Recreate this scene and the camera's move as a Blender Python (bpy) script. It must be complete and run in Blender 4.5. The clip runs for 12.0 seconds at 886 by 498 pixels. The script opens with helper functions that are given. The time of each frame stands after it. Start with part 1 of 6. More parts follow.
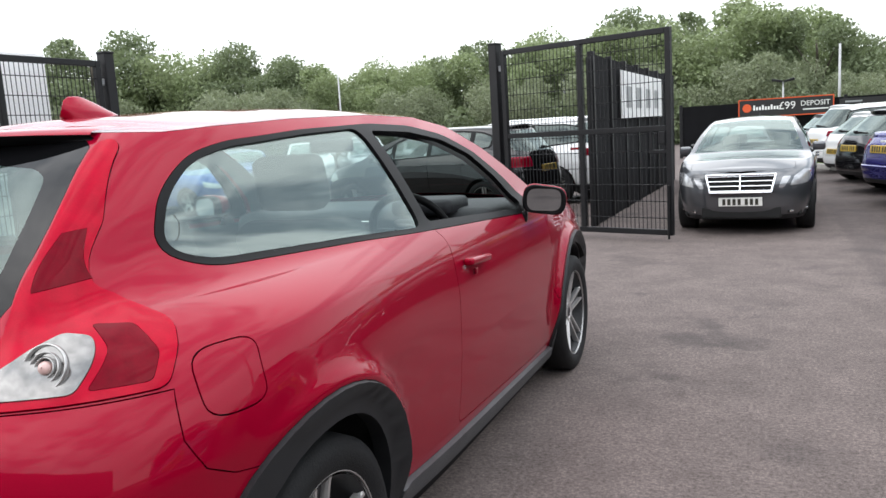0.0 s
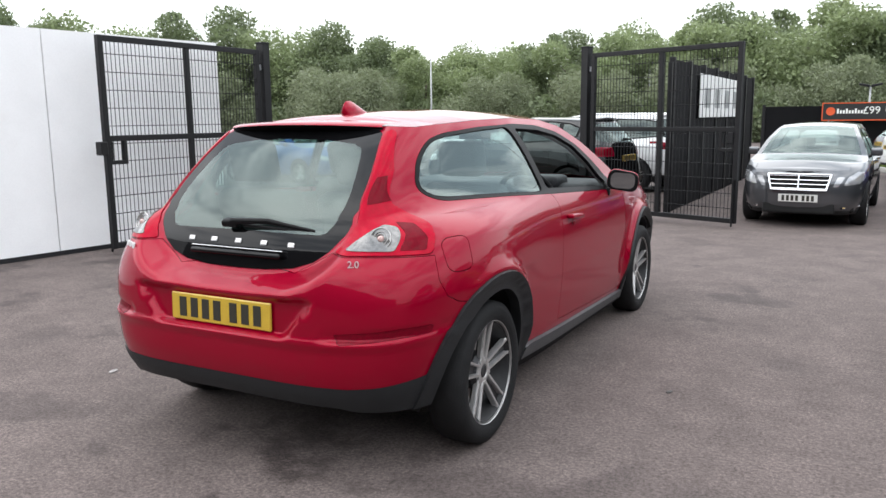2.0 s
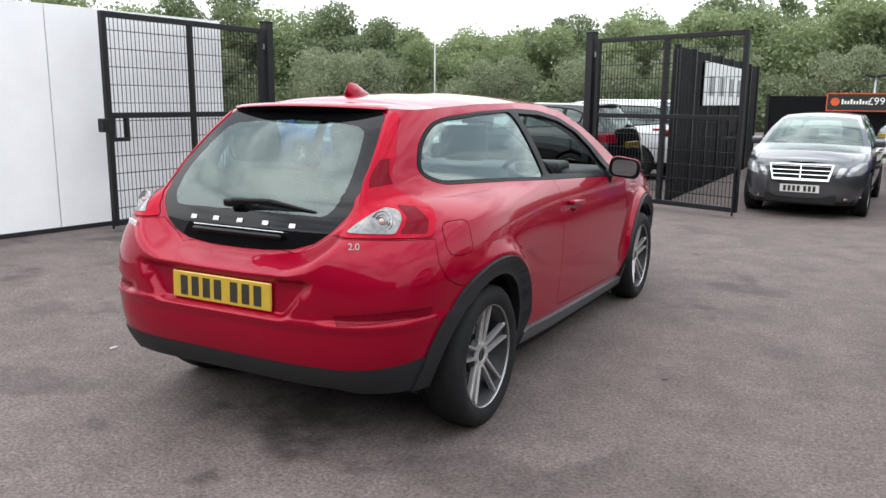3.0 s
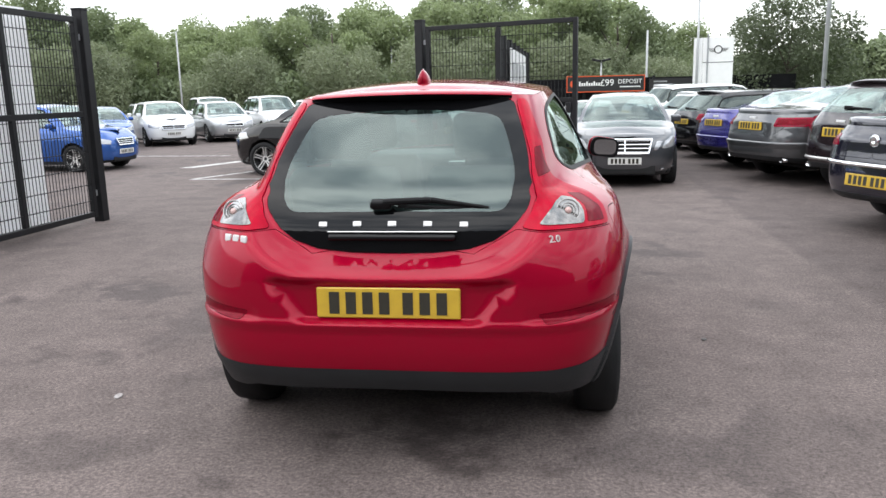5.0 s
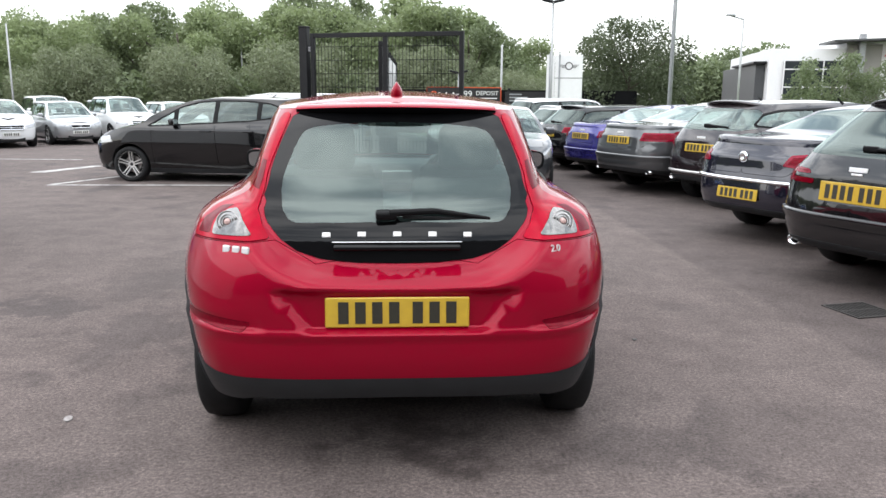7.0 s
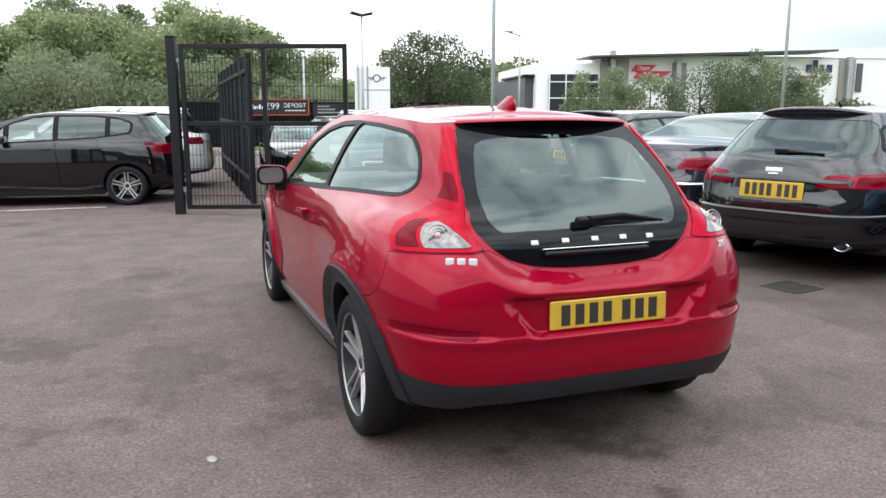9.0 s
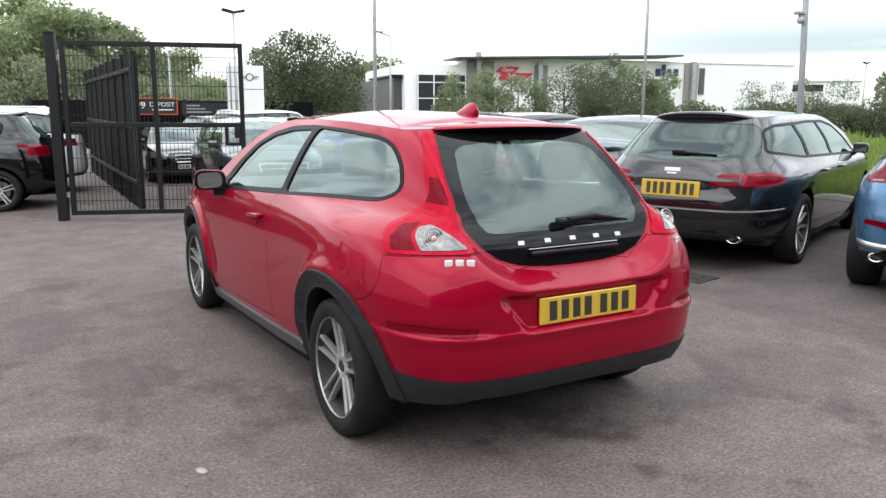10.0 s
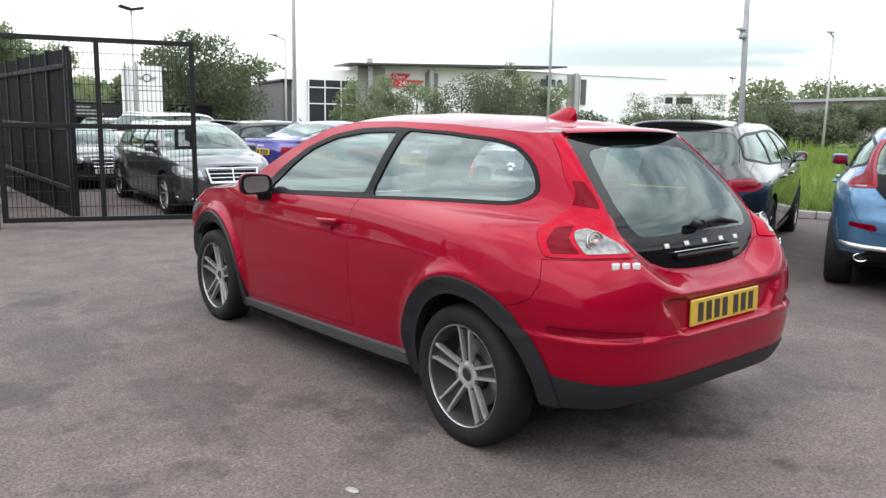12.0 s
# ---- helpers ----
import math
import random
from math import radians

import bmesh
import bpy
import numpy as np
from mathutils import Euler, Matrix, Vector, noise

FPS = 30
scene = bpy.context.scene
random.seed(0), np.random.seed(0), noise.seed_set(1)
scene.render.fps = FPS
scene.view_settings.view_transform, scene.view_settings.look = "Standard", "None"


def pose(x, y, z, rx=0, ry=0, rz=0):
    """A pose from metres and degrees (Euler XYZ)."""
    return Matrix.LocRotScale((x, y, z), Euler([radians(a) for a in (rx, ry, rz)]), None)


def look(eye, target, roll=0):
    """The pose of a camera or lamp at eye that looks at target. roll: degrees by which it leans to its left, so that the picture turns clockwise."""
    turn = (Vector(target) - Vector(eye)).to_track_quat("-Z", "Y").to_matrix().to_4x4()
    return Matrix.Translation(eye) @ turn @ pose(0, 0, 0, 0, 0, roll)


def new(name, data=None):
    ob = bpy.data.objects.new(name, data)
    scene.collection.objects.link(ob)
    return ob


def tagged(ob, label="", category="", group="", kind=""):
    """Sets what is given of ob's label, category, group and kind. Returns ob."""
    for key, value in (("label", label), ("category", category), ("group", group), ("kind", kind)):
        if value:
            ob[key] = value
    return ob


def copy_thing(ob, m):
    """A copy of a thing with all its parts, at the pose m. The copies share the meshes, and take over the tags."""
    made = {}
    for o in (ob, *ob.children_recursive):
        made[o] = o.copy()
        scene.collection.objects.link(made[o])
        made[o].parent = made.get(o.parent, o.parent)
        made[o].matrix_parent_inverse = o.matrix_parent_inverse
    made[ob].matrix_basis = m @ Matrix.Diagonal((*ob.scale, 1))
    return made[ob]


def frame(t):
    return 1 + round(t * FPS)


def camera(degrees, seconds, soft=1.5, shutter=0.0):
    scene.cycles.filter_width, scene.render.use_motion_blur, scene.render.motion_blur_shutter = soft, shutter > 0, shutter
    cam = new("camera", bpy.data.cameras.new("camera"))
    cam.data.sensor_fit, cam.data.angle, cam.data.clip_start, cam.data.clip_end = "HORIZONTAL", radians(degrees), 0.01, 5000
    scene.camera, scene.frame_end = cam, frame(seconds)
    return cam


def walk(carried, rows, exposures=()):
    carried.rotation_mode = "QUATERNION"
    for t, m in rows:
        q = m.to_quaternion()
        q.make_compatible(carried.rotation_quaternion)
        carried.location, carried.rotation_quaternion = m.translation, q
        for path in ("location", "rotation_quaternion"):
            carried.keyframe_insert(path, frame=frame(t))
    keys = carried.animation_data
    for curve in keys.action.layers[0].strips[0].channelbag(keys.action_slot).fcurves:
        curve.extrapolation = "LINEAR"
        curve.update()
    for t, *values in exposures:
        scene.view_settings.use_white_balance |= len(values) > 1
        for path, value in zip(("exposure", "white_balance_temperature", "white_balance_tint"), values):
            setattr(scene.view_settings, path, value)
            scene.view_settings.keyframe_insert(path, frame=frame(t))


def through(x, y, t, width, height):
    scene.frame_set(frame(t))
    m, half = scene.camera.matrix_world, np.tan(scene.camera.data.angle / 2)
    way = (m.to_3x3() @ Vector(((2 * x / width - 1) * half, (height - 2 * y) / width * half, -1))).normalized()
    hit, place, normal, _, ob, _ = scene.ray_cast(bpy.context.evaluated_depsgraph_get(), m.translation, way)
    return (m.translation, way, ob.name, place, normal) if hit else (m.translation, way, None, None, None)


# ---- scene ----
cam = camera(59.2, 12.0)
PATH = [
    (0, (1.805, -1.498, 1.331), (1.044, 0.328, 1.035), -3.5),
    (0.5, (2.058, -2.095, 1.365), (1.168, -0.337, 1.026), -1.5),
    (1, (2.204, -2.614, 1.394), (1.195, -0.924, 1.042), -1.8),
    (1.5, (2.277, -2.889, 1.42), (1.269, -1.187, 1.126), -0.9),
    (2, (2.201, -2.989, 1.409), (1.275, -1.247, 1.077), -0.6),
    (2.5, (2.212, -3.0, 1.409), (1.287, -1.267, 1.03), -0.1),
    (3, (2.207, -3.0, 1.413), (1.284, -1.266, 1.039), 0.5),
    (3.2, (2.189, -3.009, 1.413), (1.283, -1.266, 1.038), 1.0),
    (4.8, (0.76, -3.337, 1.404), (0.385, -1.413, 1.005), -0.6),
    (5, (0.576, -3.365, 1.4), (0.3, -1.425, 1.0), -1.4),
    (5.5, (0.193, -3.387, 1.402), (0.111, -1.429, 1.005), -1.4),
    (6, (0.024, -3.458, 1.427), (0.11, -1.496, 1.046), -0.6),
    (6.5, (0.007, -3.468, 1.432), (0.117, -1.508, 1.049), 0.3),
    (7, (0.0, -3.468, 1.43), (0.117, -1.509, 1.045), 0.4),
    (7.2, (-0.027, -3.487, 1.435), (0.106, -1.528, 1.051), 0.4),
    (8.8, (-1.468, -3.355, 1.45), (-0.89, -1.472, 1.101), -1.2),
    (9, (-1.631, -3.271, 1.435), (-0.945, -1.427, 1.08), 0.0),
    (9.5, (-1.977, -3.184, 1.454), (-1.068, -1.438, 1.105), -0.5),
    (10, (-2.131, -3.162, 1.467), (-1.135, -1.464, 1.111), 0.3),
    (10.5, (-2.157, -3.149, 1.458), (-1.121, -1.476, 1.102), 1.1),
    (11, (-2.224, -3.129, 1.45), (-1.15, -1.48, 1.092), 1.0),
    (11.5, (-2.548, -2.89, 1.427), (-1.395, -1.292, 1.082), 1.0),
    (12, (-3.005, -2.481, 1.433), (-1.751, -0.959, 1.098), 1.2),
]
walk(cam, [(t, look(eye, target, roll)) for t, eye, target, roll in PATH])
# ==== place ====

# ---- sky, sun ----
world = bpy.data.worlds.new("overcast_sky")
scene.world = world
world.use_nodes = True
wn, wl = world.node_tree.nodes, world.node_tree.links
wn.clear()
SUN_UP, SUN_TURN = radians(48), radians(243)
sky = wn.new("ShaderNodeTexSky")
sky.sky_type, sky.sun_disc, sky.sun_elevation, sky.sun_rotation = "NISHITA", False, SUN_UP, SUN_TURN
where = wn.new("ShaderNodeTexCoord")
flat = wn.new("ShaderNodeMapping")
flat.inputs["Scale"].default_value = (1.0, 1.0, 3.6)
puff = wn.new("ShaderNodeTexNoise")
puff.inputs["Scale"].default_value, puff.inputs["Detail"].default_value, puff.inputs["Roughness"].default_value = 2.1, 7.0, 0.56
tone = wn.new("ShaderNodeValToRGB")
tone.color_ramp.elements[0].position, tone.color_ramp.elements[0].color = 0.388, (0.52, 0.58, 0.65, 1)
tone.color_ramp.elements[1].position, tone.color_ramp.elements[1].color = 0.555, (1.45, 1.47, 1.50, 1)
cloud = wn.new("ShaderNodeBackground")
split = wn.new("ShaderNodeSeparateXYZ")
high_sky = wn.new("ShaderNodeMapRange")
high_sky.inputs["From Min"].default_value, high_sky.inputs["From Max"].default_value = 0.05, 0.85
high_sky.inputs["To Min"].default_value, high_sky.inputs["To Max"].default_value = 1.35, 2.24
wl.new(where.outputs["Generated"], split.inputs["Vector"])
wl.new(split.outputs["Z"], high_sky.inputs["Value"])
wl.new(high_sky.outputs["Result"], cloud.inputs["Strength"])
clear = wn.new("ShaderNodeBackground")
clear.inputs["Strength"].default_value = 0.05
both = wn.new("ShaderNodeAddShader")
out = wn.new("ShaderNodeOutputWorld")
wl.new(where.outputs["Generated"], flat.inputs["Vector"])
wl.new(flat.outputs["Vector"], puff.inputs["Vector"])
wl.new(puff.outputs["Fac"], tone.inputs["Fac"])
def sky_range(value, a, b, low=0.0, high=1.0):
    r = wn.new("ShaderNodeMapRange")
    r.interpolation_type = "SMOOTHSTEP"
    r.inputs["From Min"].default_value, r.inputs["From Max"].default_value = a, b
    r.inputs["To Min"].default_value, r.inputs["To Max"].default_value = low, high
    wl.new(value, r.inputs["Value"])
    return r.outputs["Result"]


def sky_times(p, q):
    r = wn.new("ShaderNodeMath")
    r.operation = "MULTIPLY"
    wl.new(p, r.inputs[0])
    wl.new(q, r.inputs[1])
    return r.outputs["Value"]


# a low grey cloud bank to the east
east = wn.new("ShaderNodeVectorMath")
east.operation, east.inputs[1].default_value = "DOT_PRODUCT", (0.95, 0.31, 0.0)
wl.new(where.outputs["Generated"], east.inputs[0])
stretch = wn.new("ShaderNodeMapping")
stretch.inputs["Scale"].default_value, stretch.inputs["Location"].default_value = (1.0, 1.0, 9.0), (0.6, 0.2, 0.35)
wl.new(where.outputs["Generated"], stretch.inputs["Vector"])
streak = wn.new("ShaderNodeTexNoise")
streak.inputs["Scale"].default_value, streak.inputs["Detail"].default_value, streak.inputs["Roughness"].default_value = 2.6, 6.0, 0.55
wl.new(stretch.outputs["Vector"], streak.inputs["Vector"])
bank = sky_times(sky_times(sky_range(east.outputs["Value"], 0.74, 0.95), sky_range(split.outputs["Z"], 0.050, 0.068)), sky_times(sky_range(split.outputs["Z"], 0.135, 0.075), sky_range(streak.outputs["Fac"], 0.33, 0.50)))
haze = wn.new("ShaderNodeMix")
haze.data_type = "RGBA"
haze.inputs[7].default_value = (1.0, 1.0, 0.99, 1)
wl.new(sky_range(split.outputs["Z"], 0.36, 0.17, 0.0, 0.9), haze.inputs[0])
wl.new(tone.outputs["Color"], haze.inputs[6])
grey = wn.new("ShaderNodeMix")
grey.data_type = "RGBA"
grey.inputs[7].default_value = (0.36, 0.405, 0.43, 1)
wl.new(bank, grey.inputs[0])
wl.new(haze.outputs[2], grey.inputs[6])
wl.new(grey.outputs[2], cloud.inputs["Color"])
wl.new(sky.outputs["Color"], clear.inputs["Color"])
wl.new(cloud.outputs["Background"], both.inputs[0])
wl.new(clear.outputs["Background"], both.inputs[1])
wl.new(both.outputs["Shader"], out.inputs["Surface"])
sun = new("sun", bpy.data.lights.new("sun", "SUN"))
sun.data.energy, sun.data.angle, sun.data.color = 1.05, radians(115), (1.0, 0.97, 0.93)
sun.matrix_world = look((-36, -18, 44), (0, 0, 0))

# ---- materials ----
def pbr(name, base, rough=0.5, metal=0.0, vary=0.0, size=8.0, grain=0.0, grain_size=120.0, bump=0.0, bump_size=60.0, coat=0.0,
        stain=None, stain_size=1.2, stain_at=(0.52, 0.72), rough_vary=0.0, spec=0.5, random_tone=0.0, coat_ior=1.5):
    """A procedural surface: tone that varies at two scales, an optional stain, fine relief, optional clear coat."""
    m = bpy.data.materials.new(name)
    m.use_nodes = True
    n, l = m.node_tree.nodes, m.node_tree.links
    s = n["Principled BSDF"]
    s.inputs["Base Color"].default_value = (*base, 1)
    s.inputs["Roughness"].default_value, s.inputs["Metallic"].default_value = rough, metal
    s.inputs["Coat Weight"].default_value, s.inputs["Coat Roughness"].default_value = coat, 0.03
    s.inputs["Specular IOR Level"].default_value = spec
    s.inputs["Coat IOR"].default_value = coat_ior
    co = n.new("ShaderNodeTexCoord").outputs["Object"]

    def cloudy(scale, detail=4.0):
        t = n.new("ShaderNodeTexNoise")
        t.inputs["Scale"].default_value, t.inputs["Detail"].default_value = scale, detail
        l.new(co, t.inputs["Vector"])
        return t.outputs["Fac"]

    def scaled(value, low, high, a=0.3, b=0.7):
        r = n.new("ShaderNodeMapRange")
        r.inputs["From Min"].default_value, r.inputs["From Max"].default_value = a, b
        r.inputs["To Min"].default_value, r.inputs["To Max"].default_value = low, high
        l.new(value, r.inputs["Value"])
        return r.outputs["Result"]

    colour = None
    for amount, scale in ((vary, size), (grain, grain_size)):
        if amount:
            mix = n.new("ShaderNodeMix")
            mix.data_type, mix.blend_type = "RGBA", "MULTIPLY"
            mix.inputs[0].default_value = 1.0
            mix.inputs[6].default_value = (*base, 1)
            if colour is not None:
                l.new(colour, mix.inputs[6])
            l.new(scaled(cloudy(scale), 1 - amount, 1 + amount), mix.inputs[7])
            colour = mix.outputs[2]
    if random_tone:
        mix = n.new("ShaderNodeMix")
        mix.data_type, mix.blend_type = "RGBA", "MULTIPLY"
        mix.inputs[0].default_value, mix.inputs[6].default_value = 1.0, (*base, 1)
        if colour is not None:
            l.new(colour, mix.inputs[6])
        l.new(scaled(n.new("ShaderNodeNewGeometry").outputs["Random Per Island"], 1 - random_tone, 1 + random_tone, 0, 1), mix.inputs[7])
        colour = mix.outputs[2]
    if stain:
        mix = n.new("ShaderNodeMix")
        mix.data_type = "RGBA"
        mix.inputs[6].default_value, mix.inputs[7].default_value = (*base, 1), (*stain, 1)
        if colour is not None:
            l.new(colour, mix.inputs[6])
        l.new(scaled(cloudy(stain_size, 6.0), 0, 1, *stain_at), mix.inputs[0])
        colour = mix.outputs[2]
    if colour is not None:
        l.new(colour, s.inputs["Base Color"])
    if rough_vary:
        l.new(scaled(cloudy(size * 2), rough - rough_vary, rough + rough_vary), s.inputs["Roughness"])
    if bump:
        b = n.new("ShaderNodeBump")
        b.inputs["Strength"].default_value, b.inputs["Distance"].default_value = bump, 0.01
        l.new(cloudy(bump_size, 3.0), b.inputs["Height"])
        l.new(b.outputs["Normal"], s.inputs["Normal"])
    return m


def glazing(name, tint, clear=0.85, rough=0.0, ior=2.15):
    """Sheet glass: tinted see-through with the gloss of glass."""
    m = bpy.data.materials.new(name)
    m.use_nodes = True
    n, l = m.node_tree.nodes, m.node_tree.links
    n.clear()
    t, g, f, x, o = (n.new(k) for k in ("ShaderNodeBsdfTransparent", "ShaderNodeBsdfGlossy", "ShaderNodeLayerWeight", "ShaderNodeMixShader", "ShaderNodeOutputMaterial"))
    t.inputs["Color"].default_value = (*[c * clear for c in tint], 1)
    g.inputs["Roughness"].default_value = rough
    g.inputs["Color"].default_value = (0.84, 0.98, 0.94, 1)
    f.inputs["Blend"].default_value = 0.5
    p, r = n.new("ShaderNodeMath"), n.new("ShaderNodeMapRange")
    p.operation, p.inputs[1].default_value = "POWER", 5.0
    r.inputs["To Min"].default_value = ((ior - 1) / (ior + 1)) ** 2
    l.new(f.outputs["Facing"], p.inputs[0])
    l.new(p.outputs["Value"], r.inputs["Value"])
    l.new(r.outputs["Result"], x.inputs["Fac"])
    l.new(t.outputs["BSDF"], x.inputs[1])
    l.new(g.outputs["BSDF"], x.inputs[2])
    l.new(x.outputs["Shader"], o.inputs["Surface"])
    return m


def asphalt():
    """Worn tarmac: stone grain, mottling, darker damp patches, a painted patch of car shade and pale dusty areas, all
    in metres.
    """
    m = bpy.data.materials.new("asphalt")
    m.use_nodes = True
    n, l = m.node_tree.nodes, m.node_tree.links
    s = n["Principled BSDF"]
    co = n.new("ShaderNodeTexCoord").outputs["Object"]

    def layer(scale, detail, low, high, a, b, kind="ShaderNodeTexNoise"):
        t = n.new(kind)
        t.inputs["Scale"].default_value = scale
        if kind == "ShaderNodeTexNoise":
            t.inputs["Detail"].default_value, t.inputs["Roughness"].default_value = detail, 0.68
        l.new(co, t.inputs["Vector"])
        r = n.new("ShaderNodeMapRange")
        r.inputs["From Min"].default_value, r.inputs["From Max"].default_value = a, b
        r.inputs["To Min"].default_value, r.inputs["To Max"].default_value = low, high
        l.new(t.outputs[0], r.inputs["Value"])
        return t.outputs[0], r.outputs["Result"]

    stone, grain = layer(62, 8, 0.42, 1.66, 0.30, 0.70)
    _, chips = layer(230, 2, 0.52, 1.55, 0.3, 0.7)
    _, mottle = layer(2.6, 9, 0.76, 1.22, 0.3, 0.7)
    _, fleck = layer(17, 6, 0.84, 1.17, 0.3, 0.7)
    patch_raw, patches = layer(0.95, 12, 0.0, 1.0, 0.548, 0.60)
    _, broad = layer(0.12, 3, 0.92, 1.10, 0.35, 0.65)
    colour = None
    for f in (grain, chips, fleck, mottle, broad):
        mix = n.new("ShaderNodeMix")
        mix.data_type, mix.blend_type = "RGBA", "MULTIPLY"
        mix.inputs[0].default_value = 1.0
        mix.inputs[6].default_value = (0.114, 0.0915, 0.085, 1)
        if colour is not None:
            l.new(colour, mix.inputs[6])
        l.new(f, mix.inputs[7])
        colour = mix.outputs[2]
    _, region = layer(0.31, 4, 0.15, 1.0, 0.42, 0.58)
    masked = n.new("ShaderNodeMath")
    masked.operation = "MULTIPLY"
    l.new(patches, masked.inputs[0])
    l.new(region, masked.inputs[1])
    patches = masked.outputs["Value"]
    wobble, _ = layer(4.6, 12, 0.0, 1.0, 0.3, 0.7)

    def maths(kind, a, b, c=None):
        t = n.new("ShaderNodeMath")
        t.operation = kind
        for i, v in enumerate((a, b, c)):
            if isinstance(v, (int, float)):
                t.inputs[i].default_value = v
            elif v is not None:
                l.new(v, t.inputs[i])
        return t.outputs["Value"]

    def soft(value, a, b):
        r = n.new("ShaderNodeMapRange")
        r.inputs["From Min"].default_value, r.inputs["From Max"].default_value = a, b
        l.new(value, r.inputs["Value"])
        return r.outputs["Result"]

    # old damp stains beside and behind the red car; the last spot paints its shade
    for x, y, rx, ry, amount in ((-1.62, 1.25, .34, .50, .72), (-1.90, 2.45, .30, .60, .6), (1.05, -.50, .38, .24, .6), (-1.38, -.66, .34, .18, .5), (1.85, -.45, .70, .40, .35)):
        off, size, far = (n.new("ShaderNodeVectorMath") for _ in range(3))
        off.operation, size.operation, far.operation = "SUBTRACT", "MULTIPLY", "LENGTH"
        off.inputs[1].default_value, size.inputs[1].default_value = (x, y, 0), (1 / rx, 1 / ry, 0)
        l.new(co, off.inputs[0])
        l.new(off.outputs["Vector"], size.inputs[0])
        l.new(size.outputs["Vector"], far.inputs[0])
        edge = maths("MULTIPLY_ADD", wobble, 3.4, far.outputs["Value"])
        patches = maths("MAXIMUM", patches, maths("MULTIPLY", soft(edge, 2.86, 2.36), amount))
    # the bays are laid in a darker tarmac, with a straight joint
    apart = n.new("ShaderNodeSeparateXYZ")
    l.new(co, apart.inputs["Vector"])
    bays = n.new("ShaderNodeMix")
    bays.data_type, bays.blend_type = "RGBA", "MULTIPLY"
    bays.inputs[7].default_value = (0.80, 0.80, 0.81, 1)
    l.new(colour, bays.inputs[6])
    l.new(soft(maths("MULTIPLY_ADD", wobble, .16, apart.outputs["X"]), 2.65, 2.72), bays.inputs[0])
    colour = bays.outputs[2]
    dark = n.new("ShaderNodeMix")
    dark.data_type, dark.blend_type = "RGBA", "MULTIPLY"
    dark.inputs[7].default_value = (0.51, 0.495, 0.50, 1)
    l.new(colour, dark.inputs[6])
    l.new(patches, dark.inputs[0])
    l.new(dark.outputs[2], s.inputs["Base Color"])
    rough = n.new("ShaderNodeMapRange")
    rough.inputs["To Min"].default_value, rough.inputs["To Max"].default_value = 0.9, 0.74
    l.new(patches, rough.inputs["Value"])
    l.new(rough.outputs["Result"], s.inputs["Roughness"])
    s.inputs["Specular IOR Level"].default_value = 0.3
    b = n.new("ShaderNodeBump")
    b.inputs["Strength"].default_value, b.inputs["Distance"].default_value = 0.25, 0.004
    l.new(stone, b.inputs["Height"])
    l.new(b.outputs["Normal"], s.inputs["Normal"])
    return m


ASPHALT = asphalt()
RED_PAINT = pbr("red_metallic_paint", (0.285, 0.0004, 0.0175), 0.40, 0.30, vary=0.03, size=300, grain=0.08, grain_size=1800, coat=1.0, spec=0.02, coat_ior=1.30)
LENS_RED = pbr("red_lamp_lens", (0.36, 0.0005, 0.017), 0.30, 0.1, vary=0.12, size=26, grain=0.06, grain_size=260, coat=0.7, spec=0.0, coat_ior=1.25)
LENS_DARK = pbr("dark_red_lens", (0.135, 0.0004, 0.0075), 0.28, 0.1, vary=0.14, size=40, grain=0.08, grain_size=260, coat=0.6, spec=0.0, coat_ior=1.25)
TAIL_RED = pbr("tail_lamp_red", (0.215, 0.0012, 0.019), 0.24, 0.1, vary=0.25, size=45, grain=0.12, grain_size=220, coat=0.8, spec=0.0, coat_ior=1.4)
LENS_BUMPER = pbr("bumper_reflector", (0.17, 0.0008, 0.011), 0.28, 0.25, vary=0.15, size=60, coat=0.3, spec=0.0)
LENS_CLEAR = pbr("clear_lamp_lens", (0.17, 0.165, 0.16), 0.16, 0.85, vary=0.25, size=55, coat=0.8)
HEAD_LENS = pbr("headlamp_lens", (0.42, 0.43, 0.44), 0.12, 0.5, vary=0.08, size=9, grain=0.1, grain_size=40, coat=1.0)
LAMP_RING = pbr("lamp_ring_grey", (0.42, 0.41, 0.40), 0.22, 0.7, vary=0.1, size=60)
BULB_PINK = pbr("pale_pink_bulb", (0.55, 0.36, 0.33), 0.2, vary=0.1, size=60, coat=0.6)
LAMP_SILVER = pbr("lamp_reflector", (0.75, 0.74, 0.72), 0.16, 0.9, vary=0.2, size=90)
CLADDING = pbr("grey_black_plastic", (0.017, 0.018, 0.0195), 0.52, spec=0.3, vary=0.10, size=14, grain=0.15, grain_size=600, bump=0.12, bump_size=700)
SILL_GREY = pbr("grey_sill_plastic", (0.058, 0.060, 0.063), 0.46, vary=0.12, size=10, grain=0.1, grain_size=500, bump=0.1, bump_size=600)
RUBBER = pbr("tyre_rubber", (0.009, 0.009, 0.0095), 0.75, spec=0.3, vary=0.25, size=12, grain=0.2, grain_size=240, bump=0.25, bump_size=180)
TRIM = pbr("satin_black_trim", (0.006, 0.006, 0.0065), 0.45, vary=0.10, size=20, spec=0.14)
FRIT = pbr("black_glass_border", (0.004, 0.004, 0.0045), 0.06, vary=0.1, size=20, coat=0.55, spec=0.0)
UNDER_BLACK = pbr("matt_black_underside", (0.004, 0.004, 0.0045), 0.6, vary=0.1, size=20, spec=0.1)
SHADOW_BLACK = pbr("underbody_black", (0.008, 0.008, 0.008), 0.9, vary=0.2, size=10)
